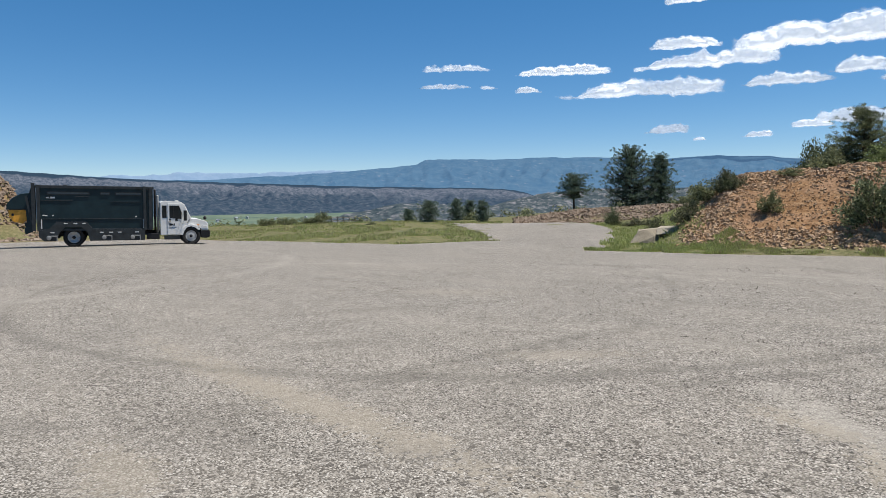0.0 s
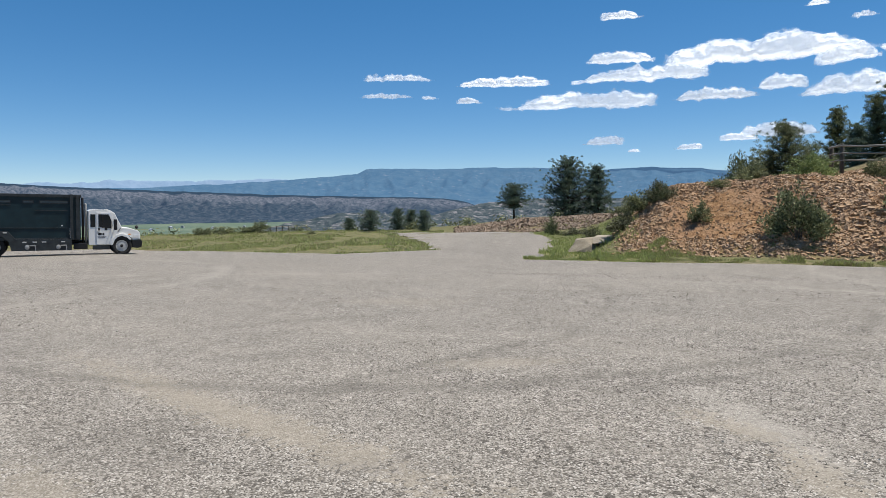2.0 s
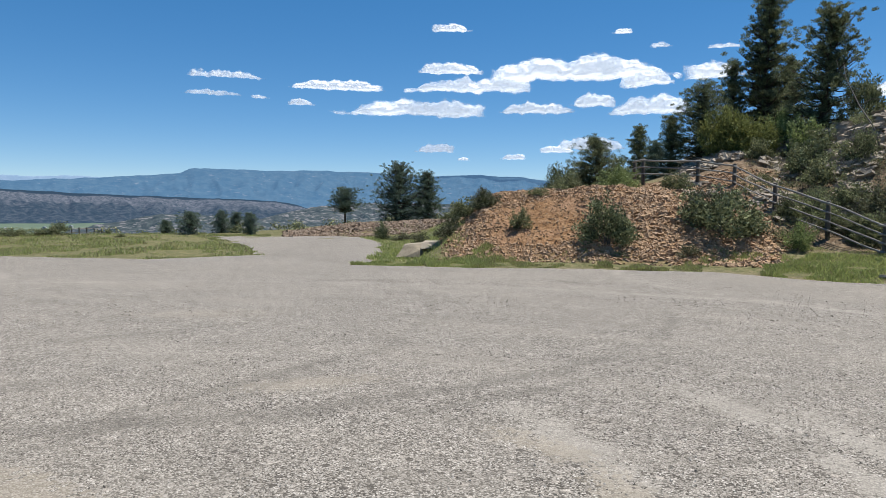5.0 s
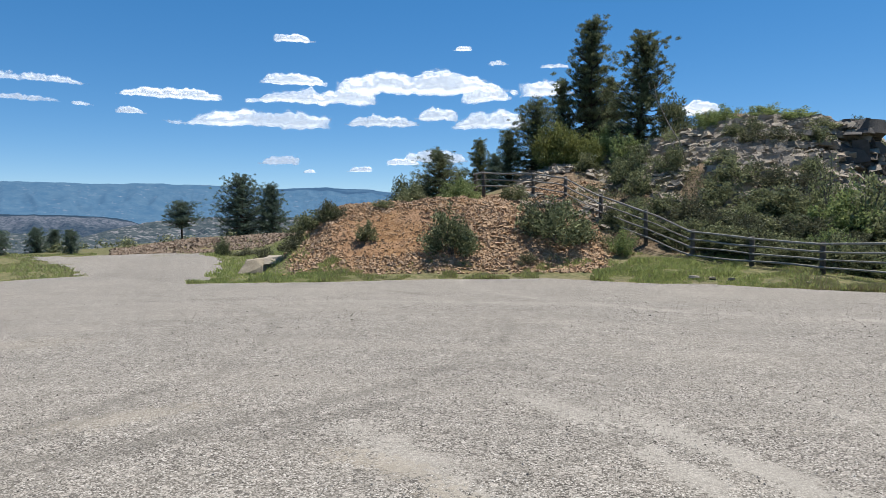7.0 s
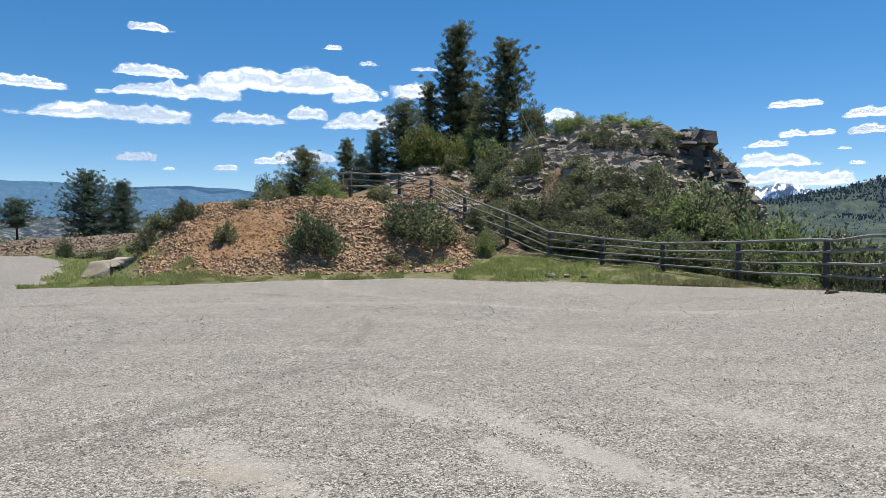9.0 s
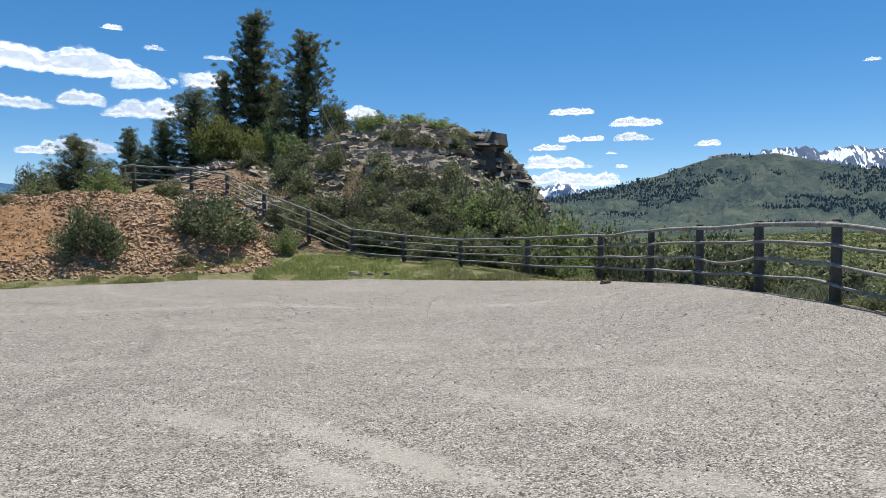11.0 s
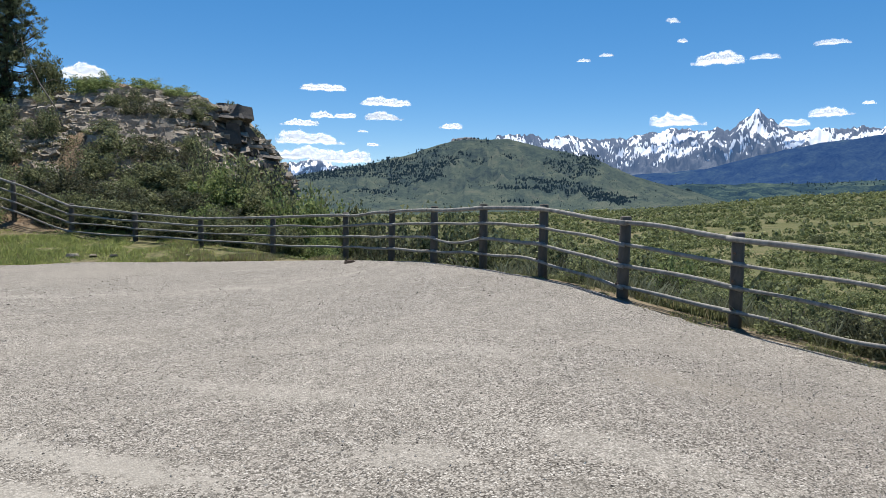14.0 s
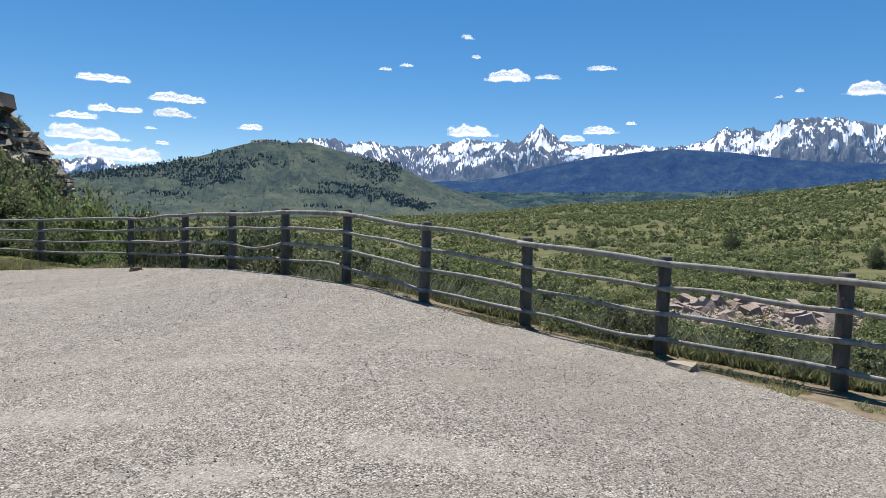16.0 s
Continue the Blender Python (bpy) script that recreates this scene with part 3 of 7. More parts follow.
def build_ground():
    verts = np.stack([GX, GY, GZ], -1).reshape(-1, 3)
    faces = grid_faces(*GX.shape)[:, ::-1]
    me = mesh_of("ground", verts, faces, LAND, True)
    hw, mw = hill_weight(GA, GD), mound_weight(GA, GD)
    de = np.interp(GA, RIM_A, RIM_D)
    grass = smooth(-0.2, 0.8, GD - de) * (1 - 0.6 * hw) * (1 - 0.85 * smooth(38, 44, GA) * (1 - smooth(0.1, 0.8, GD - np.interp(GA, FENCE_A, FENCE_D))))
    rub = np.clip(west_bank(GA, GD) + 0.45 * bare_patch(GA, GD) + mw + 0.2 * hw + 0.4 * smooth(56.5, 59, GD) * (1 - smooth(62.5, 64, GD)) * smooth(-40, -36, GA) * (1 - smooth(-28, -24, GA)), 0, 1)
    scrub = smooth(30, 70, GD) * (1 - hw) * (1 - west_bank(GA, GD)) * np.where(GA < 20, smooth(45, 110, GD), 1)
    col = np.stack([grass, rub, scrub, np.maximum(smooth(-4, 0, GA) * smooth(25.5, 27.5, GD), smooth(-12, -8, GA) * smooth(33, 34.5, GD)) * (1 - smooth(21.5, 23.5, GA)) * (1 - smooth(56, 70, GD))], -1)
    la = me.color_attributes.new("zone", 'FLOAT_COLOR', 'POINT')
    la.data.foreach_set("color", col.astype(np.float32).ravel())
    ob = tagged(new("ground", me), "rolling ground of grass, soil and green scrub", "ground", kind="structure")
    # the gravel lot, laid on the ground, with a ragged rim
    aa = np.concatenate([np.arange(-180, -95, 2.5), np.arange(-95, 100, 0.22), np.arange(100, 180.1, 2.5)])
    rim = np.interp(aa, RIM_A, RIM_D) + rim_noise(aa) * smooth(30, 10, aa) + 0.22 * fbm(aa * 0.8, aa * 0, 4, 57)
    ss = np.linspace(0, 1, 60) ** 1.3
    LA, LD = np.repeat(aa[:, None], len(ss), 1), rim[:, None] * ss[None]
    lv = np.stack([LD * np.sin(np.radians(LA)), LD * np.cos(np.radians(LA)), land(LA, LD) + 0.014 + 0.0004 * LD], -1)
    lot = tagged(new("parking_lot", mesh_of("parking_lot", lv.reshape(-1, 3), grid_faces(*LA.shape)[:, ::-1], GRAVEL, True)), "pale grey-brown crushed gravel parking lot with wheel tracks", "gravel lot", kind="structure")
    # the gravel road that leaves it
    rd = np.linspace(21.0, 57.0, 150)
    left, right = road_sides(rd)
    k = np.linspace(0, 1, 36)
    RA, RD = left[:, None] * (1 - k) + right[:, None] * k, np.repeat(rd[:, None], len(k), 1)
    rv = np.stack([RD * np.sin(np.radians(RA)), RD * np.cos(np.radians(RA)), land(RA, RD) + 0.01 + 0.0004 * RD], -1)
    tagged(new("road", mesh_of("road", rv.reshape(-1, 3), grid_faces(*RA.shape), GRAVEL, True)), "gravel road leaving the parking lot", "road", kind="structure")
    return ob, lot


build_ground()


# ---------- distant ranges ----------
def far_material(name, stops, snow=0.0, rock=None, haze=(0.2, 0.35, 0.6), glow=0.0, scale=0.012, cover=0.5, bands=3.0, caprock=None):
    """Wooded or rocky slopes far away: two scales of cover, pale rock, snow in the gullies, and the haze of distance
    painted on as blue emission.
    """
    m, nt, ln, b = material(name, 0.95, gloss=0.0)
    v = coords(nt)
    n1 = noise_tex(nt, ln, v, scale, 8, 0.65)
    n2 = noise_tex(nt, ln, v, scale * 6, 6, 0.7)
    c = ramp(nt, ln, maths(nt, ln, 'ADD', maths(nt, ln, 'MULTIPLY', n1, 0.6), maths(nt, ln, 'MULTIPLY', n2, 0.4)), stops)
    if rock:
        n3 = noise_tex(nt, ln, v, scale * 1.5, 8, 0.7, (1, 1, bands))
        c = mixc(nt, ln, ramp(nt, ln, n3, [(cover, (0, 0, 0)), (cover + 0.06, (1, 1, 1))]), c, rock)
    if caprock:
        # broken pale cliffs below a dark wooded rim
        up = nt.new("ShaderNodeVertexColor")
        up.layer_name = "rise"
        us = nt.new("ShaderNodeSeparateColor")
        ln.new(up.outputs["Color"], us.inputs[0])
        lift = maths(nt, ln, 'ADD', us.outputs[0], maths(nt, ln, 'MULTIPLY', maths(nt, ln, 'SUBTRACT', n1, 0.5), 0.5))
        ribs = noise_tex(nt, ln, v, scale * 2.5, 8, 0.75, (1, 1, 0.35))
        face = maths(nt, ln, 'MULTIPLY', ramp(nt, ln, lift, [(0.66, (0, 0, 0)), (0.86, (1, 1, 1))]), ramp(nt, ln, ribs, [(0.44, (0.12, 0.12, 0.12)), (0.56, (1, 1, 1))]))
        c = mixc(nt, ln, face, c, caprock)
        c = mixc(nt, ln, ramp(nt, ln, us.outputs[0], [(0.955, (0, 0, 0)), (0.97, (1, 1, 1))]), c, stops[0][1])
    if snow:
        at = nt.new("ShaderNodeVertexColor")
        at.layer_name = "snow"
        sp = nt.new("ShaderNodeSeparateColor")
        ln.new(at.outputs["Color"], sp.inputs[0])
        n4 = noise_tex(nt, ln, v, scale * 4, 8, 0.75)
        s = maths(nt, ln, 'ADD', sp.outputs[0], maths(nt, ln, 'MULTIPLY', maths(nt, ln, 'SUBTRACT', n4, 0.5), 0.35))
        c = mixc(nt, ln, ramp(nt, ln, s, [(0.5, (0, 0, 0)), (0.54, (1, 1, 1))]), c, (0.72, 0.73, 0.75))
    ln.new(c, b.inputs["Base Color"])
    # the slopes themselves emit this blue, standing in for haze before them
    b.inputs["Emission Color"].default_value = (*haze, 1)
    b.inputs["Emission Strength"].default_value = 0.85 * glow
    bump(nt, ln, b, n2, 0.6, 6.0)
    return m


def mountain_range(name, label, crest, dist, depth, foot, mat, jag=0.3, gully=0.25, step=0.12, rows=44, seed=1, snow=None, power=1.3, freq=1.0, stretch=2.2):
    """A range: crest (heading, elevation in degrees) at dist, falling to foot before and behind it."""
    a = np.arange(crest[0][0], crest[-1][0] + step / 2, step)
    ca, ce = np.array(crest, float).T
    el = np.interp(a, ca, ce) + jag * (ridged(a * 0.55 * freq, a * 0 + seed, 6, seed) - 0.6) + (0.35 * (ridged(a * 2.7, a * 0 + seed, 3, seed + 5) - 0.62) if snow else 0)
    top = 1.6 + dist * np.tan(np.radians(el))
    s = np.concatenate([np.linspace(0, 1, rows), np.linspace(1.08, 1.5, 6)])
    A, S = np.meshgrid(a, s, indexing="ij")
    h = np.where(S <= 1, S ** power, 1 - (S - 1) * 1.2)
    D = dist - depth * (1 - S)
    run = depth / (dist * 0.01745)
    wa, ws = A + 0.9 / freq * fbm(A * 0.8 * freq, S * 5, 3, seed + 4), S + 0.1 * fbm(A * 0.9 * freq, S * 4, 3, seed + 6)
    g = ridged(wa * 0.6 * freq, ws * 0.6 * freq * run / stretch + seed, 4, seed + 2)
    Z = foot + (top[:, None] - foot) * (h * (1 - gully * np.clip(0.95 - g, 0, 1) * np.clip(5 * S * (1 - S), 0, 1) * 1.5))
    X, Y = D * np.sin(np.radians(A)), D * np.cos(np.radians(A))
    me = mesh_of(name, np.stack([X, Y, Z], -1).reshape(-1, 3), grid_faces(*X.shape)[:, ::-1], mat, True)
    rise = np.repeat(np.clip(S, 0, 1).ravel()[:, None], 4, 1).astype(np.float32)
    me.color_attributes.new("rise", 'FLOAT_COLOR', 'POINT').data.foreach_set("color", rise.ravel())
    if snow:
        lo, hi = snow
        e = np.degrees(np.arctan2(Z - 1.6, D))
        q = np.maximum(0, el[:, None] - e)
        way = 1.5 * np.tanh(9 * fbm(A * 0.22, A * 0 + 3, 2, seed + 8)) + 1.2 * fbm(A * 0.7, q * 0.5, 2, seed + 12)
        u = A + way * q + 0.5 * fbm(A * 1.3, q * 1.3, 3, seed + 13)
        streak = fbm(u * 4.0, q * 1.1 + u * 0.4, 4, seed + 9, 0.75)
        fine = fbm(u * 3.1 + q * 4.3, q * 5.1 - u * 2.7, 3, seed + 14, 0.6)
        broad = fbm(u * 0.55 + q * 0.4, q * 0.9 - u * 0.2, 3, seed + 10)
        body = np.interp(q, [0, 0.12, 0.35, 1.0, 1.7, hi - lo, hi - lo + 0.9], [-0.12, -0.05, 0.02, 0.0, -0.07, -0.2, -0.55])
        sn = 0.5 + body + 1.2 * streak + 0.9 * fine + 0.65 * broad + (0.6 - g) * 0.6
        la = me.color_attributes.new("snow", 'FLOAT_COLOR', 'POINT')
        la.data.foreach_set("color", np.stack([sn, sn, sn, np.ones_like(sn)], -1).astype(np.float32).ravel())
    return tagged(new(name, me), label, "mountain", kind="structure")


# haze also tints the base colours of the farther slopes blue
FAR_BLUE = far_material("hazy_blue_forest", [(0.4, (0.0144, 0.036, 0.06)), (0.6, (0.04, 0.066, 0.085))], rock=(0.11, 0.12, 0.13), haze=(0.13, 0.275, 0.49), glow=0.4, cover=0.6, bands=5.0)
FAINT = far_material("faint_far_ridge", [(0.35, (0.0864, 0.1296, 0.18)), (0.65, (0.144, 0.18, 0.2304))], haze=(0.2016, 0.3456, 0.5472), glow=0.42)
MESA = far_material("scrubby_mesa_side", [(0.42, (0.0108, 0.0187, 0.023)), (0.5, (0.023, 0.031, 0.036)), (0.6, (0.062, 0.066, 0.072))], rock=(0.12, 0.122, 0.13), haze=(0.108, 0.209, 0.396), glow=0.18, scale=0.05, cover=0.61, bands=2.5, caprock=(0.11, 0.112, 0.122))
DARKHILL = far_material("dark_low_hill", [(0.42, (0.0216, 0.0324, 0.03024)), (0.6, (0.072, 0.0792, 0.072))], rock=(0.1872, 0.1764, 0.1728), haze=(0.108, 0.2016, 0.3744), glow=0.12, scale=0.035, cover=0.53, bands=4.0)
SNOWY = far_material("snowy_rock", [(0.35, (0.045, 0.05, 0.062)), (0.6, (0.09, 0.095, 0.105)), (0.75, (0.15, 0.15, 0.155))], snow=1.0, haze=(0.12, 0.225, 0.44), glow=0.3)
BLUEMID = far_material("blue_forest_slope", [(0.38, (0.00216, 0.0072, 0.0144)), (0.5, (0.01296, 0.02304, 0.03024)), (0.6, (0.0252, 0.0396, 0.036)), (0.68, (0.0648, 0.0864, 0.054))], haze=(0.0432, 0.1188, 0.3744), glow=0.36)
FOOTHILL = far_material("green_foothill", [(0.36, (0.02, 0.028, 0.02)), (0.46, (0.04, 0.05, 0.032)), (0.55, (0.066, 0.075, 0.045)), (0.68, (0.1, 0.094, 0.064))], rock=(0.024, 0.031, 0.025), haze=(0.1, 0.19, 0.33), glow=0.16, scale=0.014, cover=0.58)
FAR_TREE = far_material("far_conifers", [(0.35, (0.00864, 0.01584, 0.01008)), (0.65, (0.0216, 0.0324, 0.0216))], haze=(0.072, 0.144, 0.2448), glow=0.12, scale=0.05)
VALLEY = far_material("hazy_green_valley", [(0.4, (0.00576, 0.01296, 0.0144)), (0.48, (0.018, 0.03024, 0.0216)), (0.55, (0.0432, 0.0612, 0.03744)), (0.62, (0.072, 0.09, 0.054))], haze=(0.0648, 0.144, 0.3024), glow=0.2, scale=0.015)

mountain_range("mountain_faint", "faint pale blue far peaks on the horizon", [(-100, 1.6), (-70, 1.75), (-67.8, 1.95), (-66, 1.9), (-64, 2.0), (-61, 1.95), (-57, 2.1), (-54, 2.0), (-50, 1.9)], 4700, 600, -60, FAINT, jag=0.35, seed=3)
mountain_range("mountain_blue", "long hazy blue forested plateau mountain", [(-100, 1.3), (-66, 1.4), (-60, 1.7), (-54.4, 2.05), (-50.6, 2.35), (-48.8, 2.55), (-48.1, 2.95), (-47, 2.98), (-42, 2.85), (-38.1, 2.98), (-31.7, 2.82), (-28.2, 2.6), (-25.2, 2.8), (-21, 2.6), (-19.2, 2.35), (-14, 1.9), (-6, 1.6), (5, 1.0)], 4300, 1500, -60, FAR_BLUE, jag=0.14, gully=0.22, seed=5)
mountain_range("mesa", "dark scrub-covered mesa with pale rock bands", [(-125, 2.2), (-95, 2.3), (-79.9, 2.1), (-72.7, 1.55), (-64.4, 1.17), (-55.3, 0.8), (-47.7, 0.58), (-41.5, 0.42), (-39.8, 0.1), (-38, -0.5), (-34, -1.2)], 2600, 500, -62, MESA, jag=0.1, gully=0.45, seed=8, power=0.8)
MEADOW = far_material("valley_meadow", [(0.36, (0.05, 0.07, 0.045)), (0.5, (0.085, 0.11, 0.062)), (0.62, (0.12, 0.14, 0.085))], rock=(0.03, 0.045, 0.038), haze=(0.12, 0.22, 0.36), glow=0.2, scale=0.006, cover=0.6, bands=1.0)


def valley_floor():
    """Flat hay meadows below the mesa, with scattered farmhouses."""
    a, d = np.meshgrid(np.arange(-110, -37.9, 0.8), np.array([560, 700, 900, 1150, 1450, 1800, 2250.0]), indexing="ij")
    z = np.interp(d, [560, 900, 1450, 2250], [-37, -45, -50, -52]) + 3 * fbm(a * 0.3, d * 0.004, 3, 65)
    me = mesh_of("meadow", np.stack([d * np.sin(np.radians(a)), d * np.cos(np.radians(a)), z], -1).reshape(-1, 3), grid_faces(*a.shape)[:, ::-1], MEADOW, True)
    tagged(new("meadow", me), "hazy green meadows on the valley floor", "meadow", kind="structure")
    r = np.random.default_rng(63)
    wall, roof = plain("farm_wall", (0.42, 0.42, 0.42), 0.8), plain("farm_roof", (0.25, 0.27, 0.3), 0.6)
    for aa, dd, w in ((-65.2, 1500, 8), (-63.8, 1650, 9), (-62.9, 1680, 7), (-60.6, 1550, 8), (-58.2, 1600, 7), (-56.5, 1700, 8), (-53.6, 1620, 8), (-51.4, 1700, 8)):
        hx, hy = spot(aa, dd)
        hz = float(np.interp(dd, [560, 900, 1450, 2250], [-37, -45, -50, -52]))
        ob = thing("farmhouse", pose(hx, hy, hz, 0, 0, r.uniform(0, 180)), "small pale farmhouse far off in the valley", "house", "farmhouses")
        part("wall", box(bmesh.new(), -w / 2, w / 2, -w * 0.3, w * 0.3, -4, 3.2), wall, ob)
        part("roof", slab(bmesh.new(), [(-w * 0.55, 3.2), (0, 5.6), (w * 0.55, 3.2)], -w * 0.34, w * 0.34), roof, ob)


valley_floor()
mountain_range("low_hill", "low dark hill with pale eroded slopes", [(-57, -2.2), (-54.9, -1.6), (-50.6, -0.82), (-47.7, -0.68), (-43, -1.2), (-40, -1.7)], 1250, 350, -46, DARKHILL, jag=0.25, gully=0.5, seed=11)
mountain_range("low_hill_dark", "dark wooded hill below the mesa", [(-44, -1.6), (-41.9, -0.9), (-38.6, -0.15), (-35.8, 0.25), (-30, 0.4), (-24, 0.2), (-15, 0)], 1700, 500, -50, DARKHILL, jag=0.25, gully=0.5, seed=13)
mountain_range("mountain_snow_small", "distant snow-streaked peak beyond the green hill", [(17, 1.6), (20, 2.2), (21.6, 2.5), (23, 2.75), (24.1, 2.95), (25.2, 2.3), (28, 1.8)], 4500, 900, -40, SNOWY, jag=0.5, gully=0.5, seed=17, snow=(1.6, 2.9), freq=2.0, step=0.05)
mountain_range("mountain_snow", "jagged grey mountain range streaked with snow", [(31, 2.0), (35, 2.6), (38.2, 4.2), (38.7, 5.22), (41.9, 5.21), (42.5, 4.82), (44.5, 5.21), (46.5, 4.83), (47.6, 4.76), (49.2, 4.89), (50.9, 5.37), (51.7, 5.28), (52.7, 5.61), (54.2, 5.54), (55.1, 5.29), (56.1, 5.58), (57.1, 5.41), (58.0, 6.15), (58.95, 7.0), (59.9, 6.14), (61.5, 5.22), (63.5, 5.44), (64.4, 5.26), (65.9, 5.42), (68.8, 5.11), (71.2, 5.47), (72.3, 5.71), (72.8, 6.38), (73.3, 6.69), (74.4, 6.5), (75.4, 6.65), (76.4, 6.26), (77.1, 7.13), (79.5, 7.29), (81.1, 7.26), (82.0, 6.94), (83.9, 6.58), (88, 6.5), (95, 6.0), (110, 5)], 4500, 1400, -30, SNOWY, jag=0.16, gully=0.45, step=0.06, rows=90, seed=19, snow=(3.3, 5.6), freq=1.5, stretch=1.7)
CLIFF = far_material("pale_cliff_band", [(0.35, (0.1152, 0.108, 0.1008)), (0.6, (0.216, 0.2016, 0.1872))], haze=(0.1152, 0.216, 0.432), glow=0.1, scale=0.05)
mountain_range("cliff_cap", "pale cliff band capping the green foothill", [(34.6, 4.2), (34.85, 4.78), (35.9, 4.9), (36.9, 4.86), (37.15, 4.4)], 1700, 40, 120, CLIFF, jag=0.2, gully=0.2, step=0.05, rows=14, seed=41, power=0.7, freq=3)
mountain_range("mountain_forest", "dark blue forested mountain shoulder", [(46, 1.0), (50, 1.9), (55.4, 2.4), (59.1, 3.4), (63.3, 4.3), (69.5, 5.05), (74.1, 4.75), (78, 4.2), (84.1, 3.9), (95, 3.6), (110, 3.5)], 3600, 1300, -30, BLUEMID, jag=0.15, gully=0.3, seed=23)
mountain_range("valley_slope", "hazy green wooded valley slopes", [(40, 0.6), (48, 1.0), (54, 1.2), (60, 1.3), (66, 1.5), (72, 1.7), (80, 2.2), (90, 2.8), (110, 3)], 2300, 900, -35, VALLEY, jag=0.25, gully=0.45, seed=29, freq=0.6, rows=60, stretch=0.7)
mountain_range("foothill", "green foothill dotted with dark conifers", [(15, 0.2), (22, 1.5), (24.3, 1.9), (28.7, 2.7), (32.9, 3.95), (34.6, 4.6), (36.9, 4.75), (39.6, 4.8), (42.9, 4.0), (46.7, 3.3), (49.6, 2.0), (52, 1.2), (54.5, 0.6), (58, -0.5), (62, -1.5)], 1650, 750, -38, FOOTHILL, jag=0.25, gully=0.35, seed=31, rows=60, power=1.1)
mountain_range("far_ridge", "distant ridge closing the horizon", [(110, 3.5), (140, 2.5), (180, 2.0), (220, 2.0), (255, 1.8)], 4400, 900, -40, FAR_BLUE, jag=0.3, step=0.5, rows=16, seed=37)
CLOUDS_A = [(-46.4, 8.99, 4.4, 0.6, 1), (-45.2, 10.47, 5.8, 0.9, 1), (-42.6, 8.83, 1.4, 0.4, 1), (-39.3, 8.56, 2.0, 0.7, 0), (-36.5, 10.03, 7.5, 1.1, 0), (-30.4, 8.34, 12.2, 1.8, 0), (-28.2, 5.01, 3.2, 0.95, 0), (-26.9, 11.59, 4.9, 1.3, 0), (-26.8, 14.75, 3.1, 0.9, 0), (-25.7, 4.1, 1.0, 0.3, 0), (-25.7, 4.16, 0.8, 0.3, 0), (-25.5, 10.32, 10.2, 1.8, 0), (-21.6, 4.31, 2.1, 0.6, 0), (-19.6, 8.33, 5.7, 1.2, 0), (-15.8, 11.45, 14.6, 2.5, 0), (-17.7, 4.93, 2.9, 0.7, 0), (-15.1, 5.41, 5.1, 1.5, 0), (-15.1, 8.89, 3.4, 1.4, 0)]
CLOUDS_B = [(-12.8, 14.19, 1.5, 0.6, 0), (-10.6, 8.41, 6.0, 2.0, 0), (-9.8, 13.01, 1.6, 0.7, 1), (-5.8, 10.94, 4.1, 2.1, 0), (-5.0, 12.6, 2.4, 0.5, 1), (5.5, 8.49, 2.4, 1.1, 0), (6.1, 8.79, 3.2, 1.35, 0), (22.1, 5.81, 2.9, 0.7, 0), (22.8, 3.29, 5.7, 1.3, 0), (23.1, 4.62, 5.3, 1.5, 0), (24.0, 6.55, 1.9, 0.8, 0), (24.0, 8.76, 3.6, 0.9, 0), (25.2, 3.15, 5.3, 1.4, 0), (25.7, 6.49, 1.9, 0.6, 0), (27.3, 5.26, 1.0, 0.3, 1), (28.2, 4.19, 1.1, 0.4, 0), (29.1, 6.55, 3.0, 0.9, 0)]
CLOUDS_C = [(29.3, 7.72, 4.1, 1.0, 0), (34.7, 5.85, 1.8, 0.7, 0), (45.6, 11.13, 1.1, 0.4, 1), (47.4, 11.48, 1.2, 0.4, 1), (52.5, 13.88, 1.0, 0.7, 1), (53.2, 6.3, 3.9, 1.3, 0), (53.3, 12.35, 0.8, 0.5, 1), (55.9, 10.93, 3.5, 1.5, 0), (59.1, 10.79, 2.4, 0.6, 1), (61.4, 5.87, 2.1, 0.8, 0), (63.8, 11.49, 2.5, 0.7, 1), (63.9, 6.56, 2.7, 0.9, 0), (66.2, 7.11, 0.8, 0.4, 0), (77.0, 8.92, 0.6, 0.3, 1), (78.3, 9.31, 0.7, 0.4, 1), (82.5, 9.28, 2.6, 1.4, 0), (-10.8, 10.65, 3.8, 2.1, 0)]


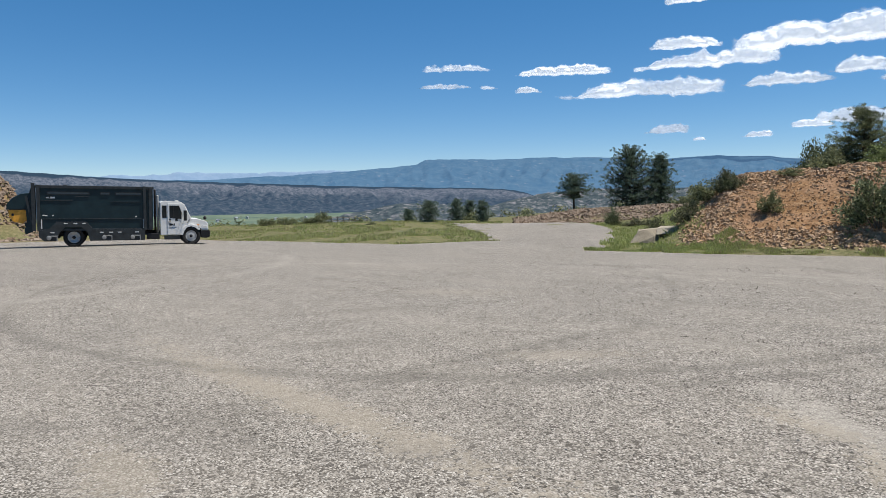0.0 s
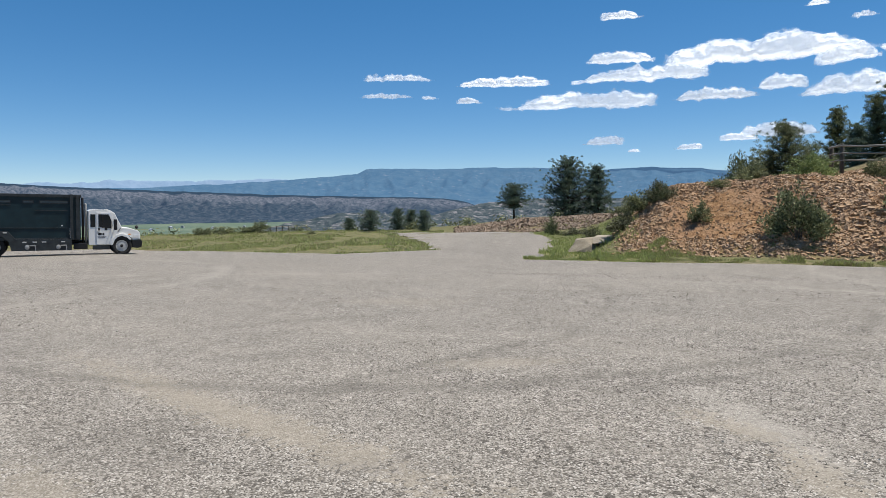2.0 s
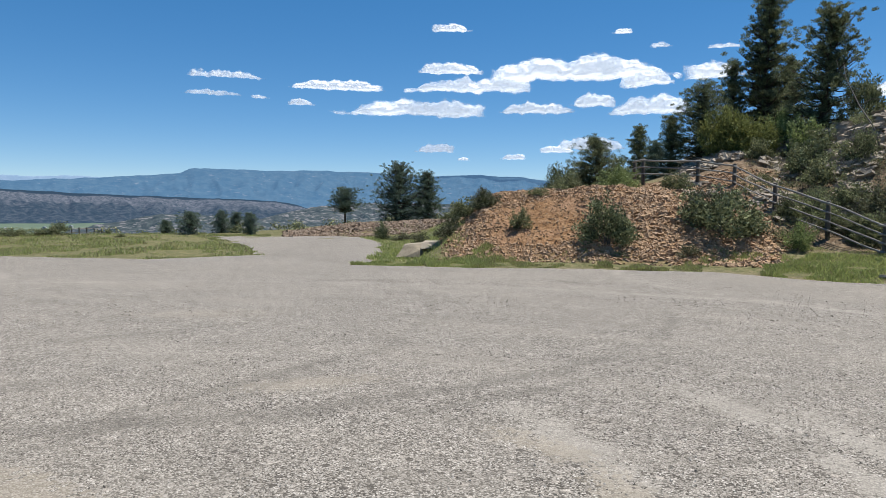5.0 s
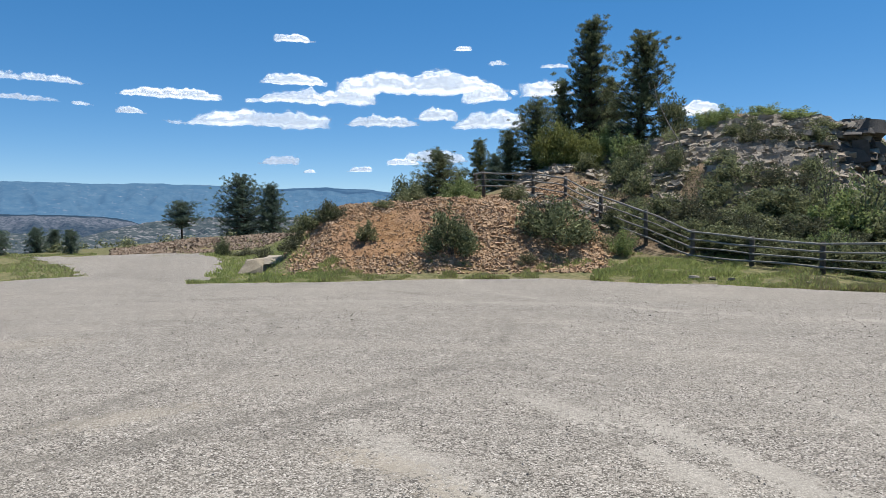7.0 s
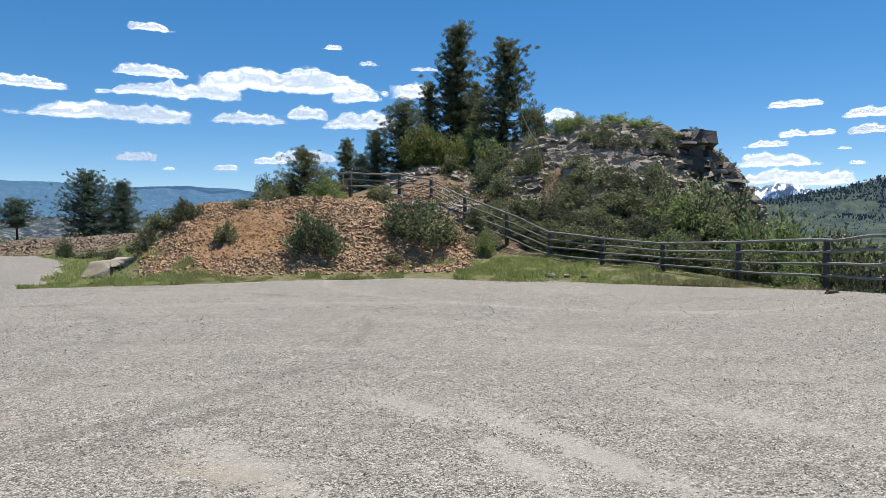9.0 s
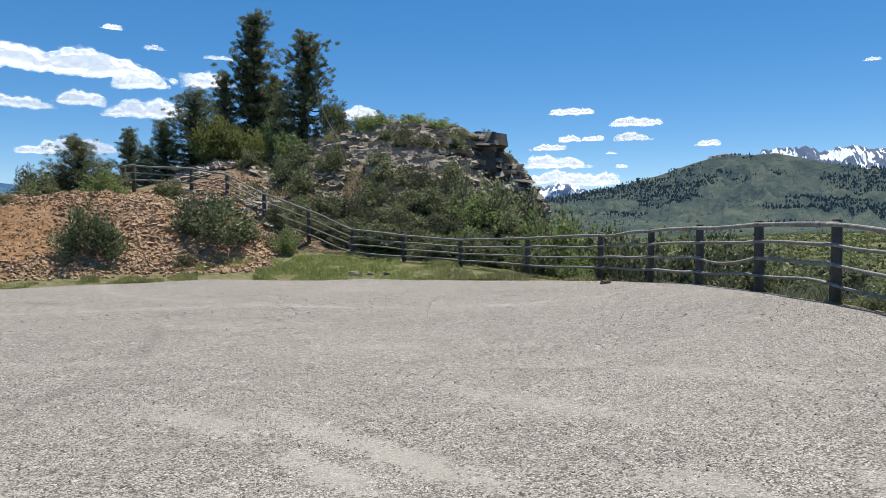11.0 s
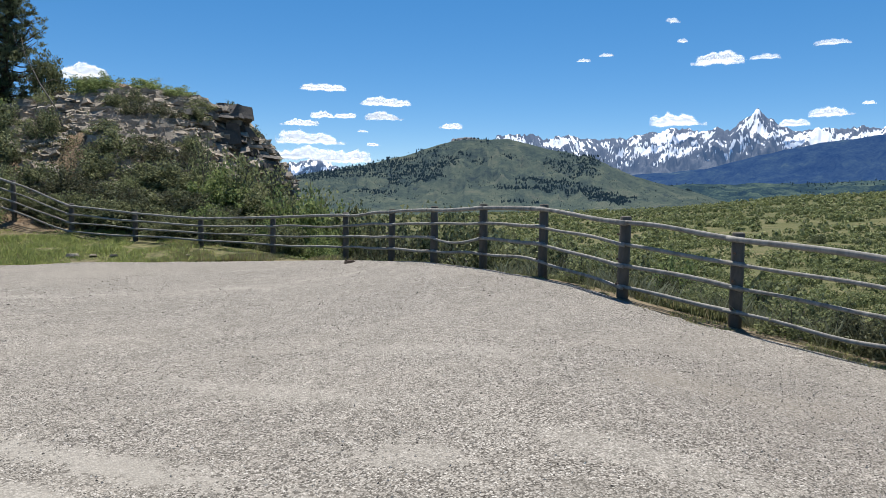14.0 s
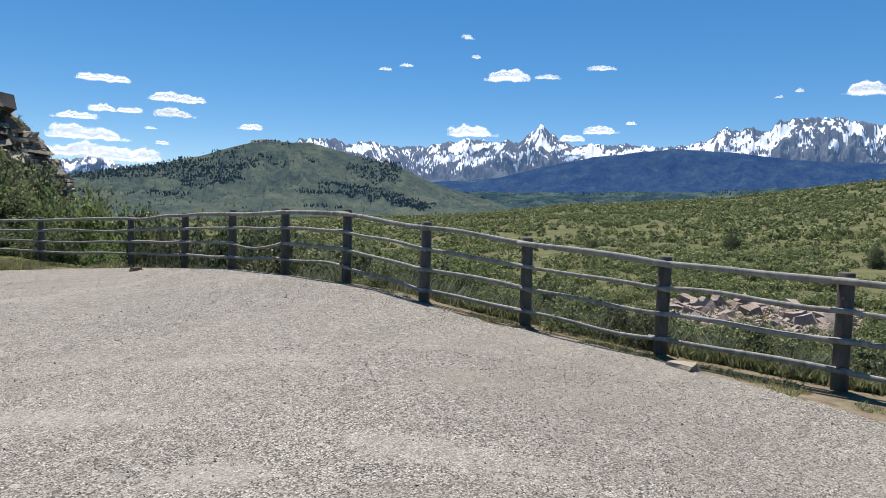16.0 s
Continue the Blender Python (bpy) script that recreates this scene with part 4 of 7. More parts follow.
# ---------- clouds ----------
def cloud_material():
    """White vapour that emits part of its brightness, thinning out towards the ragged edge by a stored mask."""
    m, nt, ln, b = material("cumulus", 1.0, 0, (0.9, 0.9, 0.9), 0.0)
    t = nt.new("ShaderNodeBsdfTranslucent")
    t.inputs[0].default_value = (0.9, 0.9, 0.9, 1)
    mx = nt.new("ShaderNodeMixShader")
    mx.inputs[0].default_value = 0.42
    ln.new(b.outputs[0], mx.inputs[1])
    ln.new(t.outputs[0], mx.inputs[2])
    # emission stands in for sunlight scattered inside the cloud
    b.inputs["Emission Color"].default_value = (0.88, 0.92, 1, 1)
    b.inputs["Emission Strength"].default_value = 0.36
    at = nt.new("ShaderNodeVertexColor")
    at.layer_name = "body"
    sp = nt.new("ShaderNodeSeparateColor")
    ln.new(at.outputs["Color"], sp.inputs[0])
    ragged = noise_tex(nt, ln, coords(nt), 0.022, 6, 0.6)
    thick = maths(nt, ln, 'ADD', sp.outputs[0], maths(nt, ln, 'MULTIPLY', maths(nt, ln, 'SUBTRACT', ragged, 0.5), 0.55))
    cover = ramp(nt, ln, thick, [(0.05, (0, 0, 0)), (0.3, (0.45, 0.45, 0.45)), (0.62, (1, 1, 1))])
    clear = nt.new("ShaderNodeBsdfTransparent")
    veil = nt.new("ShaderNodeMixShader")
    ln.new(cover, veil.inputs[0])
    ln.new(clear.outputs[0], veil.inputs[1])
    ln.new(mx.outputs[0], veil.inputs[2])
    ln.new(veil.outputs[0], nt["Material Output"].inputs["Surface"])
    return m


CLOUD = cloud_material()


def cloud(az, el, w, h, wisp, seed, dist=4400.0):
    """A closed heap with billows above a flattish base, thin at its rim."""
    W, H = dist * math.tan(radians(w)) / 2, dist * math.tan(radians(h)) / 2
    nu, nv = int(np.clip(w * 13, 30, 130)), int(np.clip(h * 22, 18, 44))
    x, z = np.meshgrid(np.linspace(-1.12, 1.12, nu) * W, np.linspace(-1.15, 1.25, nv) * H, indexing="ij")
    u = x / W
    lumps = 0.5 + 1.3 * fbm(u * W / (1.1 * H) + seed, u * 0 + seed, 3, seed)
    env = np.clip(1.05 - np.abs(u + 0.25 * math.sin(seed)) ** 2.0, 0, 1) ** 0.5
    tops = -0.6 * H + 1.4 * H * env * np.clip(0.55 + 0.5 * lumps, 0.3, 1.15)
    foot = -0.62 * H + 0.35 * H * fbm(u * W / H, u * 0, 3, seed + 2) - 0.1 * H * env
    D = np.minimum((tops - z) / (0.5 * H), (z - foot) / (0.3 * H))
    D = np.minimum(D, (1.0 - np.abs(u)) * W / (1.1 * H))
    billow = ridged(x / (0.9 * H) + seed, z / (0.75 * H), 4, seed + 5) - 0.62
    D = np.minimum(D, 1.0) + (0.9 if wisp else 0.75) * billow + 0.35 * fbm(x / (0.4 * H), z / (0.35 * H), 3, seed + 7)
    if wisp:
        D = 0.75 * D + 0.9 * fbm(x / (1.4 * H), z / (0.5 * H), 4, seed + 9) - 0.18
    bulge = np.sqrt(np.clip(D + 0.12, 0, None)) * H * (0.35 if wisp else 0.7) + np.clip(D, 0, 0.5) * billow * H * 0.9
    bulge[[0, -1]], bulge[:, [0, -1]] = 0, 0
    mask = np.clip(0.5 * D + 0.22, 0, 1) * (0.8 if wisp else 1.0)
    f = grid_faces(nu, nv)
    keep = D.ravel()[f].max(1) > -0.45
    verts = np.concatenate([np.stack([x, -bulge, z], -1).reshape(-1, 3), np.stack([x, bulge + 1.0, z], -1).reshape(-1, 3)])
    faces = np.concatenate([f[keep], f[keep][:, ::-1] + nu * nv])
    used, inv = np.unique(faces, return_inverse=True)
    me = mesh_of("cloud", verts[used], inv.reshape(-1, 4), CLOUD, True)
    val = np.tile(mask.ravel(), 2)[used]
    la = me.color_attributes.new("body", 'FLOAT_COLOR', 'POINT')
    la.data.foreach_set("color", np.stack([val, val, val, np.ones_like(val)], -1).astype(np.float32).ravel())
    cx, cy = spot(az, dist)
    ob = new("cloud", me)
    ob.matrix_world = pose(cx, cy, 1.6 + dist * math.tan(radians(el)), 0, 0, -az)
    return tagged(ob, "thin wispy white cloud in blue sky" if wisp else "small white cumulus cloud with a flat base", "cloud", "clouds", "structure")


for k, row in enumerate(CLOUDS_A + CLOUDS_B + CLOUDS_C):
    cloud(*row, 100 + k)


# ---------- rail fence ----------
def weathered_wood(name, lo, hi):
    m, nt, ln, b = material(name, 0.85)
    v = coords(nt)
    grain = noise_tex(nt, ln, v, 9, 6, 0.65, (1, 1, 0.3))
    spots = noise_tex(nt, ln, v, 40, 4)
    c = ramp(nt, ln, grain, [(0.3, lo), (0.7, hi)])
    c = mixc(nt, ln, maths(nt, ln, 'MULTIPLY', spots, 0.35), c, tuple(x * 0.5 for x in lo))
    oi = nt.new("ShaderNodeObjectInfo")
    c = mixc(nt, ln, maths(nt, ln, 'MULTIPLY', oi.outputs["Random"], 0.4), c, tuple(x * 0.7 for x in hi))
    ln.new(c, b.inputs["Base Color"])
    bump(nt, ln, b, grain, 0.6, 0.01)
    return m


RAIL = weathered_wood("weathered_rail", (0.12, 0.113, 0.098), (0.41, 0.39, 0.345))
POST = weathered_wood("weathered_post", (0.05, 0.045, 0.037), (0.16, 0.142, 0.118))
BOLT = plain("rusty_bolt", (0.16, 0.1, 0.07), 0.6, 0.6)


def fence():
    ob = thing("rail_fence", pose(0, 0, 0), "weathered grey wooden rail fence along the gravel lot", "fence")
    r = np.random.default_rng(4)
    P = [np.array([x, y, z]) for x, y, z, h in POSTS]
    for i, (x, y, z, h) in enumerate(POSTS):
        k = r.uniform(-0.025, 0.025, 2)
        v, f = tube_arrays([(x, y, z - 0.7), (x + k[0] * 0.5, y + k[1] * 0.5, z + h * 0.5), (x + k[0], y + k[1], z + h - 0.015), (x + k[0], y + k[1], z + h)], [0.085, 0.084, 0.082, 0.07], 12, 0.08, i)
        post = part("post", mesh_of("post", v, f, POST), POST, ob, shade=True)
        # bolts on the lot side
        t = P[min(i + 1, len(P) - 1)] - P[max(i - 1, 0)]
        nrm = np.array([-t[1], t[0], 0]) / (np.hypot(t[0], t[1]) + 1e-9)
        if nrm @ (-P[i]) < 0:
            nrm = -nrm
        if i < 14:
            for lv in (0.21, 0.5, 0.79):
                c = np.array([x, y, z + h * lv]) + nrm * 0.13
                bv, bf = tube_arrays([c - nrm * 0.02, c + nrm * 0.012], [0.016, 0.016], 8)
                part("bolt", mesh_of("bolt", bv, bf, BOLT), BOLT, post)
    for i in range(len(POSTS) - 1):
        a, b = POSTS[i], POSTS[i + 1]
        A, B = np.array(a[:3]), np.array(b[:3])
        t = B - A
        L = np.hypot(t[0], t[1])
        nrm = np.array([-t[1], t[0], 0]) / L
        if nrm @ (-A) < 0:
            nrm = -nrm
        for j, lv in enumerate((0.93, 0.68, 0.43, 0.18)):
            if i >= 19 and j == 3:
                continue
            rad = (0.033 if j == 0 else 0.027) * r.uniform(0.9, 1.12)
            pts, rr = [], []
            bow, bow2 = r.normal() * 0.025, r.normal() * 0.02
            sag = -0.11 if (i == 9 and j == 2) else r.normal() * 0.012
            for s in np.linspace(-0.06, 1.06, 11):
                q = A + t * s
                q[2] += (a[3] * (1 - s) + b[3] * s) * lv
                q = q + nrm * (0.09 + bow * math.sin(math.pi * s)) + np.array([0, 0, sag * math.sin(math.pi * s) + bow2 * math.sin(2 * math.pi * s) * 0.5])
                q = q + nrm * (0.012 if i % 2 else -0.012)
                pts.append(q)
                rr.append(rad * (1.08 - 0.16 * s) * r.uniform(0.96, 1.05))
            v, f = tube_arrays(pts, rr, 12, 0.08, 50 * i + j, 1.0)
            part("rail", mesh_of("rail", v, f, RAIL), RAIL, ob, shade=True)
    return ob


fence()
PINE_0 = [(-31.3, 70.5, -0.29, 6.23, 5.8), (-28.9, 71.5, -0.33, 5.4, 3.6), (-35.9, 70.5, 0.11, 3.44, 3.3), (-50.1, 61.7, -1.25, 0.21, 1.4), (-48.3, 59.6, -1.19, 0.99, 2.1), (-45.9, 65.6, -0.89, 1.11, 1.7), (-44.7, 67.6, -0.86, 0.97, 1.5), (-43.7, 60.6, -1.14, 1.01, 1.3), (-10.4, 38.1, 3.17, 5.25, 1.3), (-1.95, 49.1, 7.02, 16.01, 3.9), (1.5, 39.5, 6.0, 12.02, 3.3)]
SHRUB_0 = [(-57.4, 59.7, -0.87, 0.17, 1.7), (-58.6, 60.7, -0.94, -0.28, 2.0), (-60.4, 60.8, -0.94, -0.14, 2.3), (-62.0, 59.8, -0.91, -0.27, 1.8), (-53.3, 55.7, -1.16, -0.79, 0.8), (-27.2, 59.5, -0.16, 1.26, 1.4), (-25.7, 29.3, 1.17, 2.17, 1.4), (-26.5, 32.0, 0.96, 1.78, 1.0), (-17.2, 30.1, 2.3, 3.16, 1.5), (1.6, 35.7, 4.15, 5.55, 1.8), (-19.8, 29.1, 2.14, 2.52, 0.9), (-8.8, 31.1, 2.3, 3.26, 1.3), (-21.2, 26.1, 0.81, 1.56, 0.9), (1.5, 31.9, 2.57, 3.93, 1.6), (3.6, 30.2, 1.64, 2.87, 1.5), (7.4, 30.4, 1.99, 3.2, 1.7), (8.5, 31.5, 2.87, 4.24, 1.9), (10.0, 29.8, 1.62, 2.9, 1.9)]
SHRUB_1 = [(12.4, 29.2, 1.49, 2.84, 1.8), (4.1, 33.2, 3.67, 5.14, 1.3), (14.4, 37.4, 5.7, 6.41, 1.4), (12.0, 27.8, 0.81, 1.71, 1.7), (18.4, 40.0, 4.79, 5.54, 1.0), (18.0, 28.6, 0.55, 1.82, 2.0), (21.4, 28.7, 0.37, 1.49, 2.0), (11.9, 29.3, 1.59, 3.02, 1.9), (29.2, 30.3, 0.57, 1.61, 2.2), (26.7, 27.3, 0.38, 1.42, 1.3), (32.8, 24.3, 0.02, 0.98, 1.6), (38.5, 26.3, -0.05, 0.72, 1.3), (40.4, 25.3, -0.17, 0.51, 1.3), (37.6, 20.3, -0.04, 0.59, 0.8), (47.1, 15.3, -0.13, 0.44, 0.8)]
SHRUB_2 = [(60.4, 13.3, -0.42, 0.4, 1.3), (64.0, 12.8, -0.45, 0.32, 1.0), (55.3, 12.8, -0.24, 0.27, 0.7), (46.9, 15.3, -0.12, 0.26, 0.8), (72.0, 70.3, -5.04, -3.49, 2.8), (75.9, 70.3, -4.79, -2.91, 2.7), (81.3, 60.3, -4.28, -2.52, 2.6)]
SAGE_0 = [(-27.3, 28.3, -0.07, 0.9, 1.5), (-29.7, 33.5, -0.42, 0.4, 1.1), (-27.0, 28.5, 0.5, 1.26, 1.1), (-30.8, 49.5, -0.96, -0.27, 2.4), (-24.2, 28.4, 1.62, 2.5, 1.2), (-6.9, 26.9, 1.0, 2.51, 1.4), (-7.7, 24.3, -0.03, 0.44, 0.8), (5.2, 29.7, 1.4, 2.71, 1.7), (11.0, 31.5, 2.72, 3.94, 2.0), (7.0, 28.6, 1.05, 2.08, 1.6), (14.0, 31.4, 2.44, 3.63, 1.7), (9.5, 35.6, 5.12, 6.17, 1.7), (12.0, 35.6, 5.04, 6.0, 1.7), (9.5, 28.2, 0.95, 1.84, 1.8), (14.0, 27.5, 0.76, 1.81, 1.5), (5.2, 27.9, 0.62, 1.29, 1.4), (12.9, 27.3, 0.69, 1.81, 1.8), (30.0, 22.3, -0.06, 0.64, 1.5)]
SAGE_1 = [(34.7, 20.3, -0.03, 0.47, 1.2), (28.1, 24.3, -0.27, 0.37, 1.0), (43.8, 15.3, 0.08, 0.47, 0.5), (53.0, 14.3, -0.2, 0.28, 0.8)]
JUNIPER_0 = [(-32.9, 49.5, -0.59, 0.47, 1.1), (-24.4, 28.4, 1.4, 2.41, 0.8), (-18.0, 38.1, 2.63, 4.21, 1.5), (-15.1, 35.1, 2.54, 5.2, 2.7), (-13.2, 35.5, 2.6, 4.1, 2.2), (-16.7, 35.5, 2.5, 3.8, 2.0), (-11.6, 44.1, 3.8, 6.87, 1.8), (-6.7, 39.1, 4.02, 8.48, 3.3), (-9.2, 39.3, 3.9, 6.8, 1.7), (-0.6, 50.1, 6.97, 11.81, 2.9), (-4.6, 49.1, 7.19, 11.74, 2.1), (4.3, 40.1, 6.36, 8.68, 1.8), (0.7, 33.9, 3.2, 4.73, 2.0), (-14.2, 24.8, 0.23, 2.06, 2.0), (-5.2, 26.2, 0.63, 2.61, 2.7), (35.8, 27.3, 0.19, 1.28, 1.3), (74.2, 150.3, -6.65, -1.76, 4.0), (81.9, 170.3, -5.36, -0.81, 3.0), (63.5, 140.3, -7.47, -4.01, 2.8), (66.4, 140.3, -7.7, -4.62, 3.4), (60.5, 150.3, -8.22, -5.34, 2.5)]
JUNIPER_1 = [(83.9, 90.3, -5.24, -1.74, 2.5), (76.0, 160.3, -6.66, -3.84, 2.4), (69.6, 140.3, -8.07, -5.6, 2.5)]
BRIGHT_0 = [(7.8, 37.5, 6.39, 7.34, 1.8), (10.8, 39.8, 6.88, 7.71, 1.9), (12.8, 38.5, 6.48, 7.12, 1.8), (-13.3, 31.1, 2.47, 3.51, 1.6), (-1.4, 38.9, 5.01, 6.73, 1.9), (0.5, 36.6, 4.9, 6.35, 1.7), (0.2, 26.5, 0.18, 1.21, 1.0), (6.8, 37.1, 5.93, 7.05, 1.5), (16.0, 28.5, 0.79, 2.73, 2.1), (22.1, 27.2, 0.71, 2.12, 1.9), (24.6, 27.2, 0.57, 1.6, 1.7), (53.1, 15.3, -0.17, 0.45, 0.9)]
OLIVE_0 = [(-3.7, 37.6, 4.11, 6.79, 2.4), (-5.3, 37.9, 4.0, 7.4, 2.2), (-2.6, 37.0, 4.2, 5.9, 1.6)]
OAK_0 = [(17.5, 29.2, 0.66, 3.57, 2.3), (19.9, 31.2, 0.62, 3.07, 2.5), (15.1, 29.6, 1.35, 3.74, 1.7), (23.2, 30.2, 0.68, 2.42, 1.6)]


# ---------- plants ----------
SCRUB = leafy("oak_scrub_leaves", (0.014, 0.022, 0.009), (0.088, 0.115, 0.043), (0.27, 0.295, 0.13), 0.28)
TUFT = leafy("tuft_blades", (0.07, 0.08, 0.045), (0.17, 0.185, 0.11), (0.34, 0.35, 0.23), 0.4)
WEED = leafy("weed_leaves", (0.045, 0.06, 0.025), (0.13, 0.15, 0.068), (0.28, 0.29, 0.15), 0.4)
OLIVE = leafy("yellow_green_juniper", (0.04, 0.05, 0.016), (0.165, 0.185, 0.055), (0.36, 0.37, 0.13), 0.2)
OAKLEAF = leafy("scrub_oak_leaves", (0.0576, 0.072, 0.0288), (0.1512, 0.18, 0.0792), (0.324, 0.3456, 0.1872), 0.4)
TWIG = plain("grey_twig", (0.1152, 0.1008, 0.0864), 0.9, 0, 0.4, 9)


def wood_tubes(paths):
    """Joined trunk and limbs: list of (points, radii, sides)."""
    return merge([tube_arrays(p, r, s, 0.15, i) for i, (p, r, s) in enumerate(paths)])


def conifer(name, az, d, foot, top, w, mat, label, seed, lean=0.0, bare=0.12, shape=1.0, dens=1.0, gaps=0.25, fine=1.0):
    """A trunk with limbs that carry needle tufts; the outline is uneven, with gaps."""
    r = np.random.default_rng(seed)
    x, y = spot(az, d)
    z0 = ground_z(x, y)
    h = max(0.8, top - z0)
    paths, cent, axes = [], [], []
    k = np.linspace(0, 1, 7)
    bend = r.normal(size=2) * 0.025 * h
    tr = np.stack([bend[0] * np.sin(k * 3) + lean * h * k ** 2, bend[1] * np.sin(k * 2.5), k * h * 0.97], 1)
    paths.append((tr, 0.026 * h * (1 - 0.9 * k) + 0.012, 9))
    n = int((24 + 8.5 * h) * dens)
    lobes = r.uniform(0, 6.28, 6)
    for i in range(n):
        f = bare + (0.985 - bare) * ((i + r.uniform()) / n)
        c = np.array([np.interp(f, k, tr[:, j]) for j in range(3)])
        a = i * 2.4 + r.normal() * 0.5
        g = (f - bare) / (1 - bare)
        env = (1 - g) ** (0.75 * shape) * (0.55 + 0.45 * min(1, g * 4)) + 0.06
        lump = 0.88 + fine ** 2 * (0.2 * math.sin(2 * a + 7 * f + lobes[0]) * math.sin(13 * f + lobes[1]) + 0.14 * math.sin(a + 23 * f + lobes[2]))
        if r.uniform() < gaps:
            lump *= r.uniform(0.35, 0.75)
        L = w * 0.52 * env * lump * (1 + (r.uniform(0.75, 1.22) - 1) * fine)
        up = 0.05 + 0.55 * g + r.normal() * 0.18 * fine
        dr = np.array([math.cos(a), math.sin(a), up])
        s = np.linspace(0, 1, 4)[:, None]
        pts = c + dr * L * s + np.array([0, 0, -0.12 * L]) * (s * (1 - s)) * 4 + np.array([0, 0, 0.1 * L]) * s ** 3
        paths.append((pts, np.array([0.012, 0.009, 0.006, 0.003]) * h ** 0.7, 4))
        # a few separate needle bunches along the outer part of the limb
        bunch = 0.092 + 0.0115 * h
        m = 2 + int(L / (2.6 * bunch) * 1.35)
        q = np.concatenate([[1.0], 1.0 - 0.85 * r.uniform(0, 1, m - 1)])
        cc = c + dr * (L * q)[:, None] + r.normal(size=(m, 3)) * (0.06 * w * q + 0.03)[:, None] * [1, 1, 0.5]
        for t in cc:
            kk = 58
            ball_ = r.normal(size=(kk, 3))
            ball_ /= np.linalg.norm(ball_, axis=1)[:, None] + 1e-9
            ball_ *= r.uniform(0.35, 1.0, (kk, 1)) * bunch * r.uniform(0.8, 1.35)
            cent.append(t + ball_ * [1.25, 1.25, 0.8])
            axes.append(ball_ / bunch * 1.2 + dr * 0.4 + [0, 0, 0.5])
    cent, axes = np.concatenate(cent), np.concatenate(axes)
    size = (0.06 + 0.0112 * h) * fine
    lv, lf = leaves(cent, size, size * 0.25 / fine, r, axes, 0.5, True)
    ob = thing(name, pose(x, y, z0 - 0.05), label, "tree")
    part("trunk", mesh_of("trunk", *wood_tubes(paths), BARK), BARK, ob, shade=True)
    part("crown", mesh_of("crown", lv, lf, mat), mat, ob)
    return ob


def shell_leaves(c, out, size, r, tri=False):
    """Leaf sprays that lie along the surface of a rounded clump."""
    d = np.cross(out, r.normal(size=out.shape)) + 0.35 * r.normal(size=out.shape)
    d /= np.linalg.norm(d, axis=1)[:, None] + 1e-9
    s = np.cross(out + 0.3 * r.normal(size=out.shape), d)
    s /= np.linalg.norm(s, axis=1)[:, None] + 1e-9
    L, w = (size * r.uniform(0.6, 1.3, len(c)))[:, None] * 0.5, (size * r.uniform(0.5, 1.1, len(c)))[:, None] * 0.5
    if tri:
        return np.stack([c - d * L + s * w, c + d * L, c - d * L - s * w], 1).reshape(-1, 3), np.arange(3 * len(c)).reshape(-1, 3)
    v = np.stack([c - d * L, c + s * w, c + d * L, c - s * w], 1)
    return v.reshape(-1, 3), np.arange(4 * len(c)).reshape(-1, 4)


SHRUB_CACHE = {}


def shrub_meshes(kind, variant):
    """Foliage and stems of a shrub one metre wide and one high."""
    if (kind, variant) in SHRUB_CACHE:
        return SHRUB_CACHE[kind, variant]
    mat, count, size, ratio, twigs, open_ = {
        "shrub": (SHRUB, 2600, 0.047, 0.5, 18, 0.4), "sage": (SAGE, 2500, 0.044, 0.32, 20, 0.45), "bright": (BRIGHT, 3400, 0.038, 0.7, 16, 0.5),
        "juniper": (JUNIPER, 5200, 0.04, 0.34, 12, 0.3), "oak": (OAKLEAF, 2600, 0.035, 0.7, 36, 0.7), "olive": (OLIVE, 5000, 0.04, 0.34, 12, 0.25)}[kind]
    r = np.random.default_rng(sum(map(ord, kind)) * 31 + variant)
    # plumes that rise and spread from the foot, leafy towards their tips
    many = {"juniper": 64, "olive": 60, "oak": 40}.get(kind, 52)
    pa, pt = r.uniform(0, 2 * np.pi, many), np.arccos(1 - r.uniform(0, 1, many) * 0.93)
    reach = r.uniform(0.66, 1.08, many) * (0.86 + 0.2 * np.sin(3 * pa + variant) * np.sin(2 * pt + variant))
    L = np.stack([0.5 * np.sin(pt) * np.cos(pa), 0.5 * np.sin(pt) * np.sin(pa), 0.08 + 0.88 * np.cos(pt)], 1) * reach[:, None]
    j = r.integers(0, many, count)
    s = 1.03 - (0.35 + 0.3 * open_) * r.uniform(0, 1, count) ** 1.35
    tilt = L / (np.linalg.norm(L, axis=1)[:, None] + 1e-9)
    c = L[j] * s[:, None] + r.normal(size=(count, 3)) * (0.035 + 0.05 * (1.05 - s))[:, None]
    c[:, 2] = np.abs(c[:, 2])
    lv, lf = leaves(c, size, size * (0.4 + 0.6 * ratio), r, tilt[j] * 0.9 + [0, 0, 0.5], 0.55, True)
    paths = []
    for i in range(twigs):
        t = L[r.integers(0, len(L))]
        e = t[:3] + r.normal(size=3) * 0.07 + ([0, 0, 0.06] if kind == "oak" else [0, 0, 0])
        m = np.array([e[0] * 0.4, e[1] * 0.4, e[2] * 0.55])
        paths.append((np.array([[r.normal() * 0.03, r.normal() * 0.03, -0.06], m, e]), [0.012, 0.007, 0.002], 4))
    SHRUB_CACHE[kind, variant] = (mesh_of("foliage", lv, lf, mat), mesh_of("stem", *wood_tubes(paths), TWIG))
    return SHRUB_CACHE[kind, variant]


